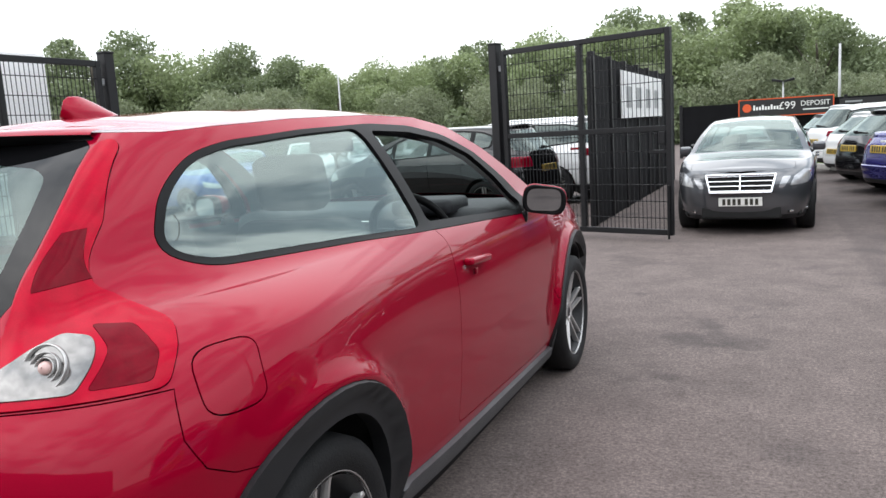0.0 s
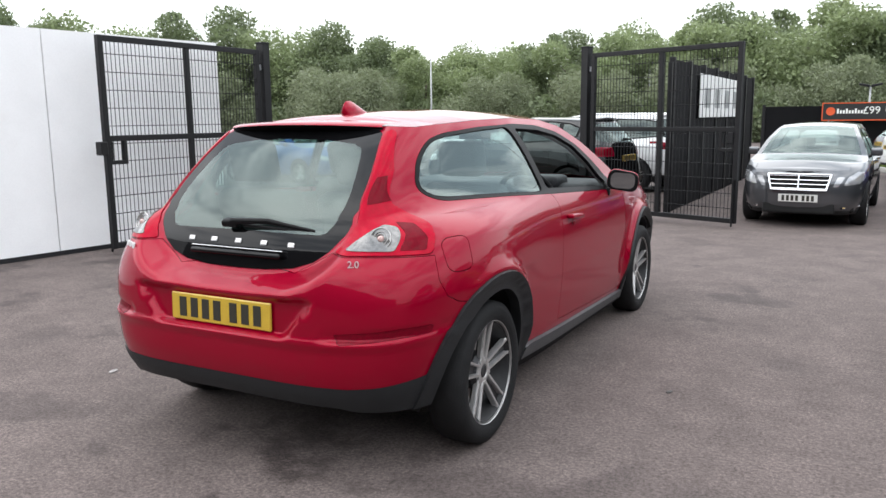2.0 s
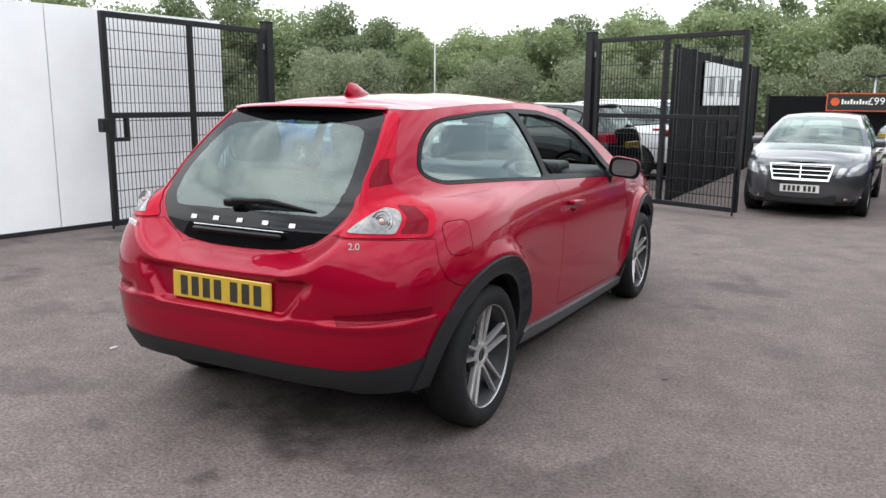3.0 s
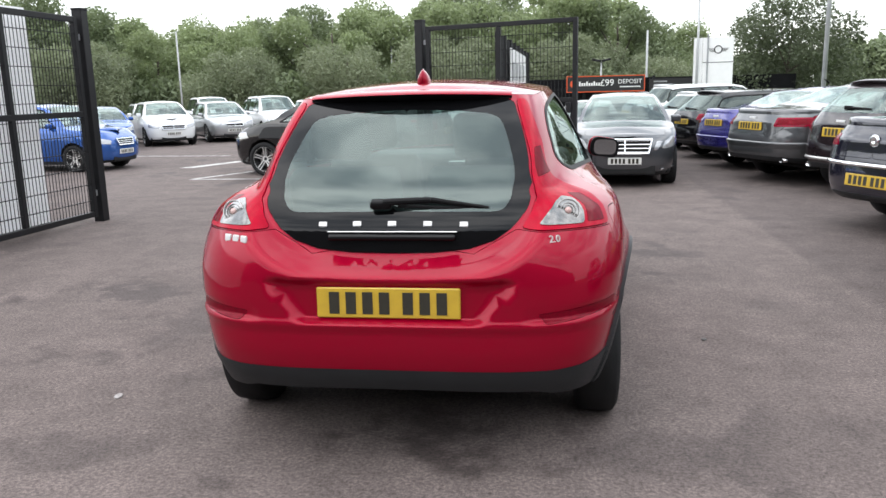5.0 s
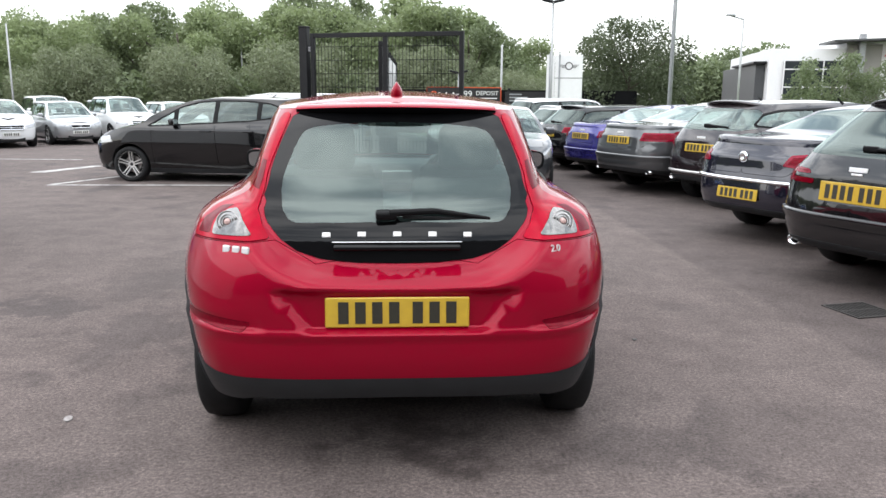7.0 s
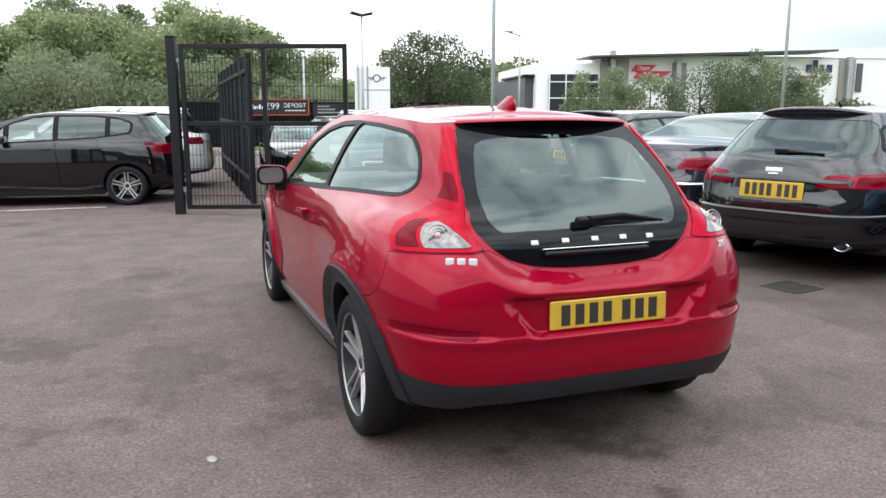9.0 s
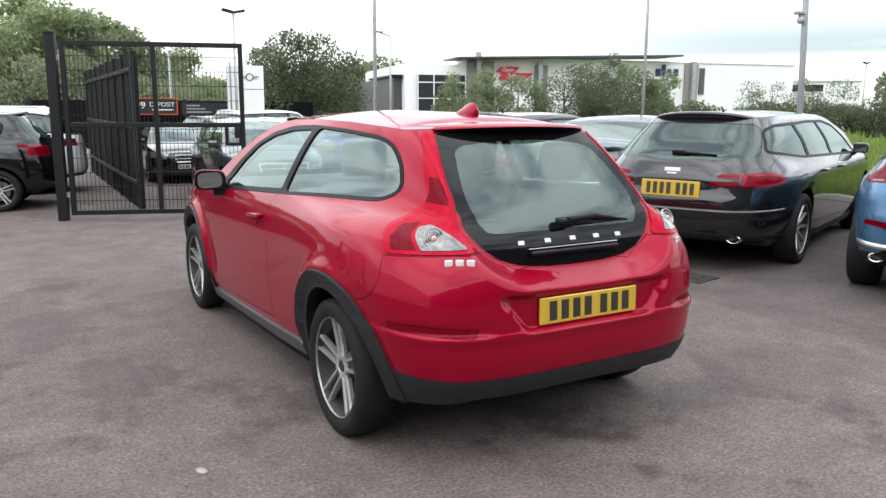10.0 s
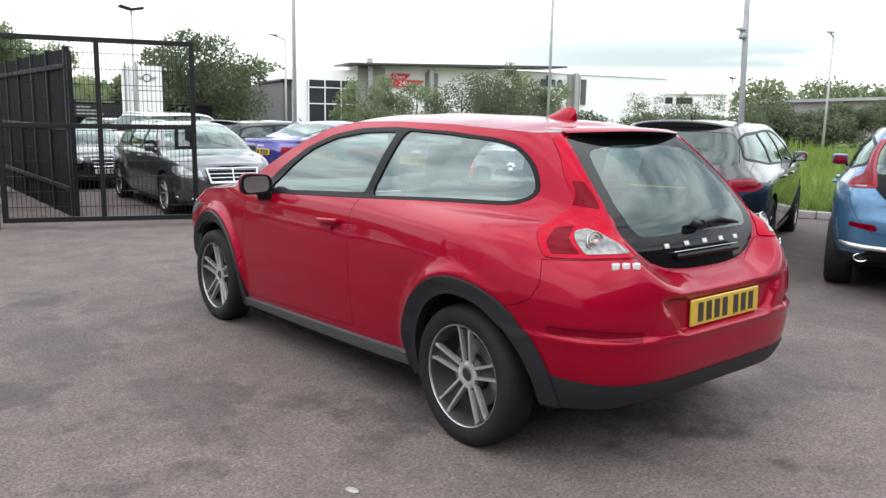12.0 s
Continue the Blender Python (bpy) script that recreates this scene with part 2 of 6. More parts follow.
ALLOY_GREY = pbr("grey_wheel_web", (0.032, 0.032, 0.034), 0.45, 0.4, vary=0.15, size=30)
ALLOY = pbr("silver_alloy", (0.60, 0.59, 0.58), 0.34, 0.75, vary=0.06, size=30, grain=0.05, grain_size=300, coat=0.4)
ALLOY_DARK = pbr("dark_wheel_barrel", (0.012, 0.012, 0.013), 0.6, 0.0, vary=0.3, size=25)
DISC = pbr("brake_disc_steel", (0.28, 0.26, 0.25), 0.42, 0.9, vary=0.2, size=40)
SIGN_SILVER = pbr("bright_badge_silver", (0.72, 0.72, 0.72), 0.35, 0.4, vary=0.05, size=60)
CHROME = pbr("chrome", (0.86, 0.87, 0.88), 0.07, 1.0, vary=0.03, size=50)
PLATE_YELLOW = pbr("yellow_number_plate", (0.53, 0.345, 0.030), 0.35, vary=0.05, size=30, grain=0.04, grain_size=900, coat=0.5)
PLATE_WHITE = pbr("white_number_plate", (0.74, 0.74, 0.70), 0.35, vary=0.04, size=30, coat=0.5)
PLATE_INK = pbr("plate_black", (0.03, 0.028, 0.02), 0.4, vary=0.1, size=60)
SEAT = pbr("grey_seat_cloth", (0.075, 0.078, 0.08), 0.85, vary=0.12, size=25, grain=0.2, grain_size=500, bump=0.2, bump_size=400)
LINING = pbr("pale_grey_lining", (0.30, 0.30, 0.29), 0.85, vary=0.08, size=18, bump=0.1, bump_size=300)
DASH = pbr("dark_dashboard", (0.035, 0.036, 0.04), 0.6, vary=0.12, size=20, bump=0.15, bump_size=500)
GLASS = glazing("green_tint_glass", (0.76, 0.90, 0.86), 0.9, ior=2.3)
GLASS_REAR = glazing("rear_window_glass", (0.46, 0.60, 0.56), 0.80, ior=1.92)
GLASS_PALE = glazing("pale_car_glass", (0.72, 0.80, 0.78))
GLASS_DARK = glazing("privacy_glass", (0.14, 0.15, 0.16), ior=1.8)
GLASS_SMOKE = glazing("smoked_rear_glass", (0.11, 0.115, 0.115), ior=1.85)
MIRROR = pbr("mirror_glass", (0.45, 0.47, 0.48), 0.02, 1.0)
BLACK_PAINT = pbr("black_car_paint", (0.0055, 0.0055, 0.0065), 0.22, vary=0.05, size=300, coat=1.0, spec=0.1, coat_ior=1.66)
DEEP_BLACK = pbr("deep_black_car_paint", (0.0035, 0.0035, 0.004), 0.2, vary=0.05, size=300, coat=1.0, spec=0.05, coat_ior=1.6)
NAVY_PAINT = pbr("navy_car_paint", (0.011, 0.011, 0.022), 0.25, 0.3, vary=0.05, size=300, coat=1.0, spec=0.1, coat_ior=1.78)
PLUM_PAINT = pbr("plum_black_car_paint", (0.016, 0.010, 0.012), 0.25, 0.3, vary=0.05, size=300, coat=1.0, spec=0.1, coat_ior=1.75)
GREY_PAINT = pbr("dark_grey_car_paint", (0.085, 0.090, 0.098), 0.28, 0.6, vary=0.05, size=400, coat=1.0, spec=0.1, coat_ior=1.75)
MID_GREY_PAINT = pbr("mid_grey_car_paint", (0.085, 0.088, 0.092), 0.28, 0.6, vary=0.05, size=400, coat=1.0, spec=0.1, coat_ior=1.75)
SILVER_PAINT = pbr("silver_car_paint", (0.42, 0.43, 0.44), 0.30, 0.7, vary=0.05, size=400, coat=1.0, spec=0.1, coat_ior=1.75)
WHITE_PAINT = pbr("white_car_paint", (0.72, 0.73, 0.73), 0.30, vary=0.03, size=200, coat=1.0, spec=0.1)
BLUE_PAINT = pbr("pale_blue_car_paint", (0.075, 0.18, 0.31), 0.26, 0.55, vary=0.05, size=400, coat=1.0, spec=0.1)
MID_BLUE_PAINT = pbr("mid_blue_car_paint", (0.03, 0.10, 0.34), 0.26, 0.45, vary=0.05, size=400, coat=1.0, spec=0.1)
VIOLET_PAINT = pbr("violet_blue_car_paint", (0.035, 0.030, 0.20), 0.26, 0.45, vary=0.05, size=400, coat=1.0, spec=0.1, coat_ior=1.75)


def foliage(name, base, through):
    """Leaves that scatter light back and let some through."""
    m = pbr(name, base, 0.55, vary=0.22, size=0.5, random_tone=0.3)
    n, l = m.node_tree.nodes, m.node_tree.links
    s, o = n["Principled BSDF"], n["Material Output"]
    t, x = n.new("ShaderNodeBsdfTranslucent"), n.new("ShaderNodeMixShader")
    t.inputs["Color"].default_value = (*through, 1)
    x.inputs["Fac"].default_value = 0.35
    l.new(s.outputs["BSDF"], x.inputs[1])
    l.new(t.outputs["BSDF"], x.inputs[2])
    l.new(x.outputs["Shader"], o.inputs["Surface"])
    return m

# ---- tools ----
from mathutils import geometry

def link(name, data, material, parent=None, label=""):
    ob = new(name, data)
    if material is not None:
        data.materials.append(material)
    if parent is not None:
        ob.parent = parent
    if label:
        ob["label"] = label
    return ob


def part(name, bm, material, parent=None, label="", smooth=False):
    """Links a bmesh as one mesh object."""
    me = bpy.data.meshes.new(name)
    bm.to_mesh(me)
    bm.free()
    if smooth:
        me.shade_smooth()
    return link(name, me, material, parent, label)


def thing(name, m, label, category, group="", kind=""):
    ob = new(name)
    ob.matrix_basis = m
    return tagged(ob, label, category, group, kind)


def grid_mesh(name, verts, faces, normals=None):
    me = bpy.data.meshes.new(name)
    me.from_pydata([tuple(v) for v in verts], [], [tuple(f) for f in faces])
    me.shade_smooth()
    if normals is not None:
        me.normals_split_custom_set_from_vertices([tuple(v) for v in normals])
    return me


def box(bm, lo, hi, bevel=0.0, segments=2, m=None):
    """Adds a box, with rounded edges if asked."""
    made = bmesh.ops.create_cube(bm, size=1.0)["verts"]
    for v in made:
        v.co = Vector(((lo[i] + hi[i]) / 2 + v.co[i] * (hi[i] - lo[i]) for i in range(3)))
    if bevel:
        edges = {e for v in made for e in v.link_edges}
        made = list({v for f in bmesh.ops.bevel(bm, geom=list(edges), offset=bevel, segments=segments, affect="EDGES", profile=0.6)["faces"] for v in f.verts} | {v for v in made if v.is_valid})
    if m is not None:
        bmesh.ops.transform(bm, matrix=m, verts=made)
    return made


def box_bm(lo, hi, bevel=0.0, segments=2, m=None):
    bm = bmesh.new()
    box(bm, lo, hi, bevel, segments, m)
    return bm


def rounded_plate(w, h, r, y, thick=.004):
    """A thin upright plate with rounded corners that faces -y."""
    bm = bmesh.new()
    pts = rounded([(-w, -h), (w, -h), (w, h), (-w, h)], r, 6)
    front = [bm.verts.new((x, y - thick, z)) for x, z in pts]
    back = [bm.verts.new((x, y, z)) for x, z in pts]
    bm.faces.new(front)
    for i in range(len(pts)):
        j = (i + 1) % len(pts)
        bm.faces.new((front[j], front[i], back[i], back[j]))
    bmesh.ops.recalc_face_normals(bm, faces=bm.faces)
    return bm


def tube(bm, a, b, r, r2=None, sides=10):
    """Adds a straight round bar from a to b."""
    a, b = Vector(a), Vector(b)
    made = bmesh.ops.create_cone(bm, cap_ends=True, segments=sides, radius1=r, radius2=r if r2 is None else r2, depth=(b - a).length)["verts"]
    bmesh.ops.transform(bm, matrix=Matrix.Translation((a + b) / 2) @ (b - a).to_track_quat("Z", "Y").to_matrix().to_4x4(), verts=made)
    return made


def revolve(bm, profile, sides=40, m=None, closed=False):
    """Adds a surface of revolution round x from (x, radius) pairs."""
    rings = []
    for x, r in profile:
        rings.append([bm.verts.new((x, r * math.cos(2 * math.pi * k / sides), r * math.sin(2 * math.pi * k / sides))) for k in range(sides)])
    if closed:
        rings.append(rings[0])
    for p, q in zip(rings, rings[1:]):
        for k in range(sides):
            bm.faces.new((p[k], p[(k + 1) % sides], q[(k + 1) % sides], q[k]))
    made = {v for ring in rings for v in ring}
    if m is not None:
        bmesh.ops.transform(bm, matrix=m, verts=list(made))
    return made


def rounded(points, radius, steps=5):
    """A closed outline with its corners rounded."""
    out, n = [], len(points)
    for i in range(n):
        p, c, q = (Vector(points[(i + k) % n]) for k in (-1, 0, 1))
        a, b = p - c, q - c
        r = min(radius, a.length * 0.48, b.length * 0.48)
        a, b = c + a.normalized() * r, c + b.normalized() * r
        for k in range(steps + 1):
            t = k / steps
            out.append(tuple((1 - t) ** 2 * a + 2 * t * (1 - t) * c + t * t * b))
    return out


def inset(points, d):
    """A closed outline drawn inwards by d."""
    n = len(points)
    area = sum(points[i][0] * points[(i + 1) % n][1] - points[(i + 1) % n][0] * points[i][1] for i in range(n))
    s = 1 if area > 0 else -1
    out = []
    for i in range(n):
        p, c, q = (Vector(points[(i + k) % n]) for k in (-1, 0, 1))
        t = q - p
        t = t.normalized() if t.length > 1e-9 else Vector((1, 0))
        out.append((c.x - s * t.y * d, c.y + s * t.x * d))
    return out


def within(poly, x, y):
    """Which of the places lie in a closed outline."""
    poly = np.array(poly)
    x, y = np.asarray(x), np.asarray(y)
    hit = np.zeros(x.shape, bool)
    for (x0, y0), (x1, y1) in zip(poly, np.roll(poly, -1, 0)):
        if y0 == y1:
            continue
        hit ^= ((y0 > y) != (y1 > y)) & (x < (x1 - x0) * (y - y0) / (y1 - y0) + x0)
    return hit


def away(poly, x, y):
    """Distance of places from a closed outline."""
    best = np.full(np.shape(x), 9.0)
    poly = np.array(poly)
    for p, q in zip(poly, np.roll(poly, -1, 0)):
        d = q - p
        t = np.clip(((x - p[0]) * d[0] + (y - p[1]) * d[1]) / max(d @ d, 1e-12), 0, 1)
        best = np.minimum(best, np.hypot(x - p[0] - t * d[0], y - p[1] - t * d[1]))
    return best


def fine(points, step, closed=True):
    """The same line with more points on it."""
    out = []
    ends = list(zip(points, points[1:] + points[:1] if closed else points[1:]))
    for p, q in ends:
        k = max(1, math.ceil(math.dist(p, q) / step))
        out += [(p[0] + (q[0] - p[0]) * i / k, p[1] + (q[1] - p[1]) * i / k) for i in range(k)]
    return out if closed else out + [points[-1]]


def letters(name, text, height, material, parent, m, depth=0.004, align="CENTER", label=""):
    """Raised writing in the built-in font, as a mesh."""
    c = bpy.data.curves.new(name, "FONT")
    c.body, c.size, c.extrude, c.align_x, c.align_y, c.resolution_u = text, height, depth, align, "CENTER", 3
    tmp = bpy.data.objects.new(name, c)
    scene.collection.objects.link(tmp)
    me = bpy.data.meshes.new_from_object(tmp.evaluated_get(bpy.context.evaluated_depsgraph_get()))
    bpy.data.objects.remove(tmp)
    bpy.data.curves.remove(c)
    me.materials.clear()
    ob = link(name, me, material, parent, label)
    ob.matrix_basis = m
    return ob

# ---- car bodies ----
def curve(xs, ys):
    """A smooth monotone curve through the knots."""
    xs, ys = np.array(xs, float), np.array(ys, float)
    h, d = np.diff(xs), np.diff(ys) / np.diff(xs)
    m = np.zeros(len(xs))
    m[0], m[-1] = d[0], d[-1]
    for i in range(1, len(xs) - 1):
        if d[i - 1] * d[i] > 0:
            a, b = 2 * h[i] + h[i - 1], h[i] + 2 * h[i - 1]
            m[i] = (a + b) / (a / d[i - 1] + b / d[i])

    def at(x):
        x = np.clip(np.asarray(x, float), xs[0], xs[-1])
        i = np.clip(np.searchsorted(xs, x) - 1, 0, len(xs) - 2)
        t = (x - xs[i]) / h[i]
        return ((1 + 2 * t) * (1 - t) ** 2 * ys[i] + t * (1 - t) ** 2 * h[i] * m[i]
                + t * t * (3 - 2 * t) * ys[i + 1] + t * t * (t - 1) * h[i] * m[i + 1])
    return at


def ease(a, b, x):
    t = np.clip((np.asarray(x, float) - a) / (b - a), 0, 1)
    return t * t * (3 - 2 * t)


class Shell:
    """Half of a car body as a sheet over (a, z): a runs round the plan from the middle of the tail to the middle of the nose."""
    Q = 1.2

    def __init__(self, z, mid, rear, front, tail, nose, square, yc, yf, blend_rear, blend_front, extra=None):
        self.mid, self.rear, self.front = curve(z, mid), curve(z, rear), curve(z, front)
        self.tail, self.nose, self.p = curve(z, tail), curve(z, nose), curve(z, square)
        self.yc, self.yf, self.br, self.bf, self.extra = yc, yf, blend_rear, blend_front, extra
        self.end = 2 * self.Q + yf - yc

    def half(self, y, z):
        r, f = 1 - ease(*self.br, y), ease(*self.bf, y)
        return self.mid(z) * (1 - r) * (1 - f) + self.rear(z) * r + self.front(z) * f

    def at(self, a, z, plain=False):
        a, z = np.asarray(a, float), np.asarray(z, float)
        q, span = self.Q, self.yf - self.yc
        p = self.p(z)
        back = np.clip(1 - a / q, 0, 1) * math.pi / 2
        fore = np.clip((a - q - span) / q, 0, 1) * math.pi / 2
        psi = np.where(a < q, back, fore)
        c, s = np.clip(np.sin(psi), 0, 1), np.clip(np.cos(psi), 0, 1)
        n = (c ** p + s ** p) ** (1 / p)
        c, s = c / n, s / n
        y = np.where(a < q, self.yc - (self.yc - self.tail(z)) * c,
                     np.where(a > q + span, self.yf + (self.nose(z) - self.yf) * c, self.yc + a - q))
        x = self.half(y, z) * s
        if self.extra is not None and not plain:
            x, y = self.extra(x, y, z, a)
        return np.stack([x, y, z + 0 * a], -1)

    def by_y(self, y, z):
        """Chart place of a point of the side."""
        lo, hi = 0.0, self.end
        for _ in range(40):
            m = (lo + hi) / 2
            lo, hi = (m, hi) if float(self.at(m, z, True)[1]) < y else (lo, m)
        return ((lo + hi) / 2, z)

    def by_x(self, x, z):
        """Chart place of a point of the tail."""
        lo, hi = 0.0, self.Q
        for _ in range(40):
            m = (lo + hi) / 2
            lo, hi = (m, hi) if float(self.at(m, z, True)[0]) < x else (lo, m)
        return ((lo + hi) / 2, z)

    def by_nose(self, x, z):
        """Chart place of a point of the nose."""
        lo, hi = self.end - self.Q, self.end
        for _ in range(40):
            m = (lo + hi) / 2
            lo, hi = (m, hi) if float(self.at(m, z, True)[0]) > x else (lo, m)
        return ((lo + hi) / 2, z)

    def normal(self, a, z):
        e = 0.004
        n = np.cross(self.at(a + e, z) - self.at(a - e, z), self.at(a, z + e) - self.at(a, z - e))
        return n / np.maximum(np.linalg.norm(n, axis=-1, keepdims=True), 1e-9)


class Skin:
    """A shell cut along its panel lines into triangles, each with the name of its panel."""

    def __init__(self, shell, outline, regions, step=0.045):
        self.shell = shell
        pts, edges = [], []
        for poly in [fine(outline, step)] + [fine(p, step * 0.7) for _, p in regions]:
            base, n = len(pts), len(poly)
            pts += poly
            edges += [(base + i, base + (i + 1) % n) for i in range(n)]
        have = np.array(pts)
        zs = have[:, 1]
        ga, gz = (g.ravel() for g in np.meshgrid(np.arange(step / 2, shell.end, step), np.arange(zs.min() + step / 2, zs.max(), step)))
        keep = within(outline, ga, gz)
        ga, gz = ga[keep], gz[keep]
        near = np.array([np.min((have[:, 0] - a) ** 2 + (have[:, 1] - z) ** 2) for a, z in zip(ga, gz)])
        free = near > (0.5 * step) ** 2
        pts += list(zip(ga[free], gz[free]))
        made = geometry.delaunay_2d_cdt([Vector(p) for p in pts], edges, [], 0, 1e-5)
        self.uv = np.array([tuple(v) for v in made[0]])
        self.tri = np.array([f for f in made[2] if len(f) == 3])
        mid = self.uv[self.tri].mean(1)
        self.kind = np.full(len(mid), "body", dtype=object)
        for name, poly in reversed([r for r in regions if r[0]]):
            self.kind[within(poly, mid[:, 0], mid[:, 1])] = name
        self.kind[~within(outline, mid[:, 0], mid[:, 1])] = ""

    def sheet(self, kinds, side=1, offset=0.0, depth=0.012, gap=0.0, surface=None, weld=False):
        """Points, triangles and normals of the named panels, with their edges turned inwards."""
        tri = self.tri[np.isin(self.kind, kinds)]
        if not len(tri):
            return None
        used, back = np.unique(tri, return_inverse=True)
        tri = back.reshape(-1, 3)
        a, z = self.uv[used].T
        p = self.shell.at(a, z) if surface is None else surface(a, z)
        if surface is None:
            n = self.shell.normal(a, z)
        else:
            e = 0.004
            n = np.cross(surface(a + e, z) - surface(a - e, z), surface(a, z + e) - surface(a, z - e))
            n /= np.maximum(np.linalg.norm(n, axis=1, keepdims=True), 1e-9)
        centre = (a < 1e-4) | (a > self.shell.end - 1e-4)
        n[centre, 0] = 0
        n /= np.maximum(np.linalg.norm(n, axis=1, keepdims=True), 1e-9)
        p = p + n * offset
        ways = {(i, j) for t in tri for i, j in ((t[0], t[1]), (t[1], t[2]), (t[2], t[0]))}
        rim = [(i, j) for i, j in ways if (j, i) not in ways and not (centre[i] and centre[j])]
        if depth and rim:
            outward = np.zeros_like(p)
            for i, j in rim:
                o = np.cross(p[j] - p[i], n[i])
                outward[i] += o
                outward[j] += o
            outward /= np.maximum(np.linalg.norm(outward, axis=1, keepdims=True), 1e-9)
            p = p - outward * gap
            order = sorted({i for e in rim for i in e})
            place = {i: k for k, i in enumerate(order)}
            base, k = len(p), len(order)
            top, low = p[order], p[order] - n[order] * depth
            if weld:
                more = [t for i, j in rim for t in ((i, base + place[i], base + place[j]), (i, base + place[j], j))]
                p, n, tri = np.vstack([p, low]), np.vstack([n, outward[order]]), np.vstack([tri, np.array(more)])
        if depth and rim and not weld:
            more = [t for i, j in rim for t in ((base + place[i], base + k + place[i], base + k + place[j]), (base + place[i], base + k + place[j], base + place[j]))]
            p = np.vstack([p, top, low])
            n = np.vstack([n, outward[order], outward[order]])
            tri = np.vstack([tri, np.array(more)])
        if side < 0:
            p, n, tri = p * (-1, 1, 1), n * (-1, 1, 1), tri[:, ::-1]
        return p, tri, n

    def panel(self, name, kinds, material, parent, sides=(1,), label="", **more):
        """One mesh of the named panels, of one side or of both."""
        ps, ts, ns, base = [], [], [], 0
        for side in sides:
            made = self.sheet(kinds, side, **more)
            if made is None:
                return None
            ps.append(made[0])
            ts.append(made[1] + base)
            ns.append(made[2])
            base += len(made[0])
        return link(name, grid_mesh(name, np.vstack(ps), np.vstack(ts), np.vstack(ns)), material, parent, label)


class Top:
    """Roof, screens and bonnet: lines across the car between the upper edges of its two sides."""

    def __init__(self, shell, edge, crown, bow, across=15, step=0.06):
        edge = fine(edge, step, closed=False)
        a, z = np.array(edge).T
        e = shell.at(a, z)
        t = np.sin(np.linspace(-1, 1, across) * math.pi / 2)
        self.t, self.y = t, e[:, 1]
        f = 1 - t ** 2
        x = e[:, :1] * t
        y = e[:, 1:2] + bow(e[:, 1])[:, None] * f
        zz = e[:, 2:3] + crown(e[:, 1])[:, None] * f
        self.p = np.stack([x, y, zz], -1)
        du = np.gradient(self.p, axis=0)
        dv = np.gradient(self.p, axis=1)
        n = np.cross(dv, du)
        size = np.linalg.norm(n, axis=-1, keepdims=True)
        n = np.where(size > 1e-9, n / np.maximum(size, 1e-9), np.array((0, 0, 1.0)))
        self.n = np.where(n[..., 2:3] < 0, -n, n)

    def panel(self, name, chosen, material, parent, offset=0.0, label=""):
        rows, cols = self.p.shape[:2]
        faces = [(i * cols + j, i * cols + j + 1, (i + 1) * cols + j + 1, (i + 1) * cols + j) for i in range(rows - 1) for j in range(cols - 1)
                 if chosen((self.y[i] + self.y[i + 1]) / 2, (self.t[j] + self.t[j + 1]) / 2)]
        if not faces:
            return None
        used, back = np.unique(np.array(faces), return_inverse=True)
        p = self.p.reshape(-1, 3)[used] + self.n.reshape(-1, 3)[used] * offset
        return link(name, grid_mesh(name, p, back.reshape(-1, 4), self.n.reshape(-1, 3)[used]), material, parent, label)


WHEELS = {}


def spoke(bm, angle, r0, r1, w0, w1, x0, x1, deep=0.035, lean=0.0, root=0.0):
    """One spoke: a tapered bar from the hub to the rim with a narrower face."""
    c, s = math.cos(angle), math.sin(angle)
    made = []
    for r, w, x, sh in ((r0, w0, x0, root), (r1, w1, x1, lean)):
        for dx, f in ((0, 0.72), (-deep * 0.35, 1.0), (-deep, 1.0)):
            for k in (-1, 1):
                u = sh + k * w * f / 2
                made.append(bm.verts.new((x + dx, c * r - s * u, s * r + c * u)))
    a, b = made[:6], made[6:]
    for i, j in ((0, 1), (1, 3), (3, 5), (5, 4), (4, 2), (2, 0)):
        bm.faces.new((a[i], a[j], b[j], b[i]))
    bm.faces.new(a[:1] + [a[2], a[4], a[5], a[3], a[1]])
    bm.faces.new(b[:1] + [b[1], b[3], b[5], b[4], b[2]])


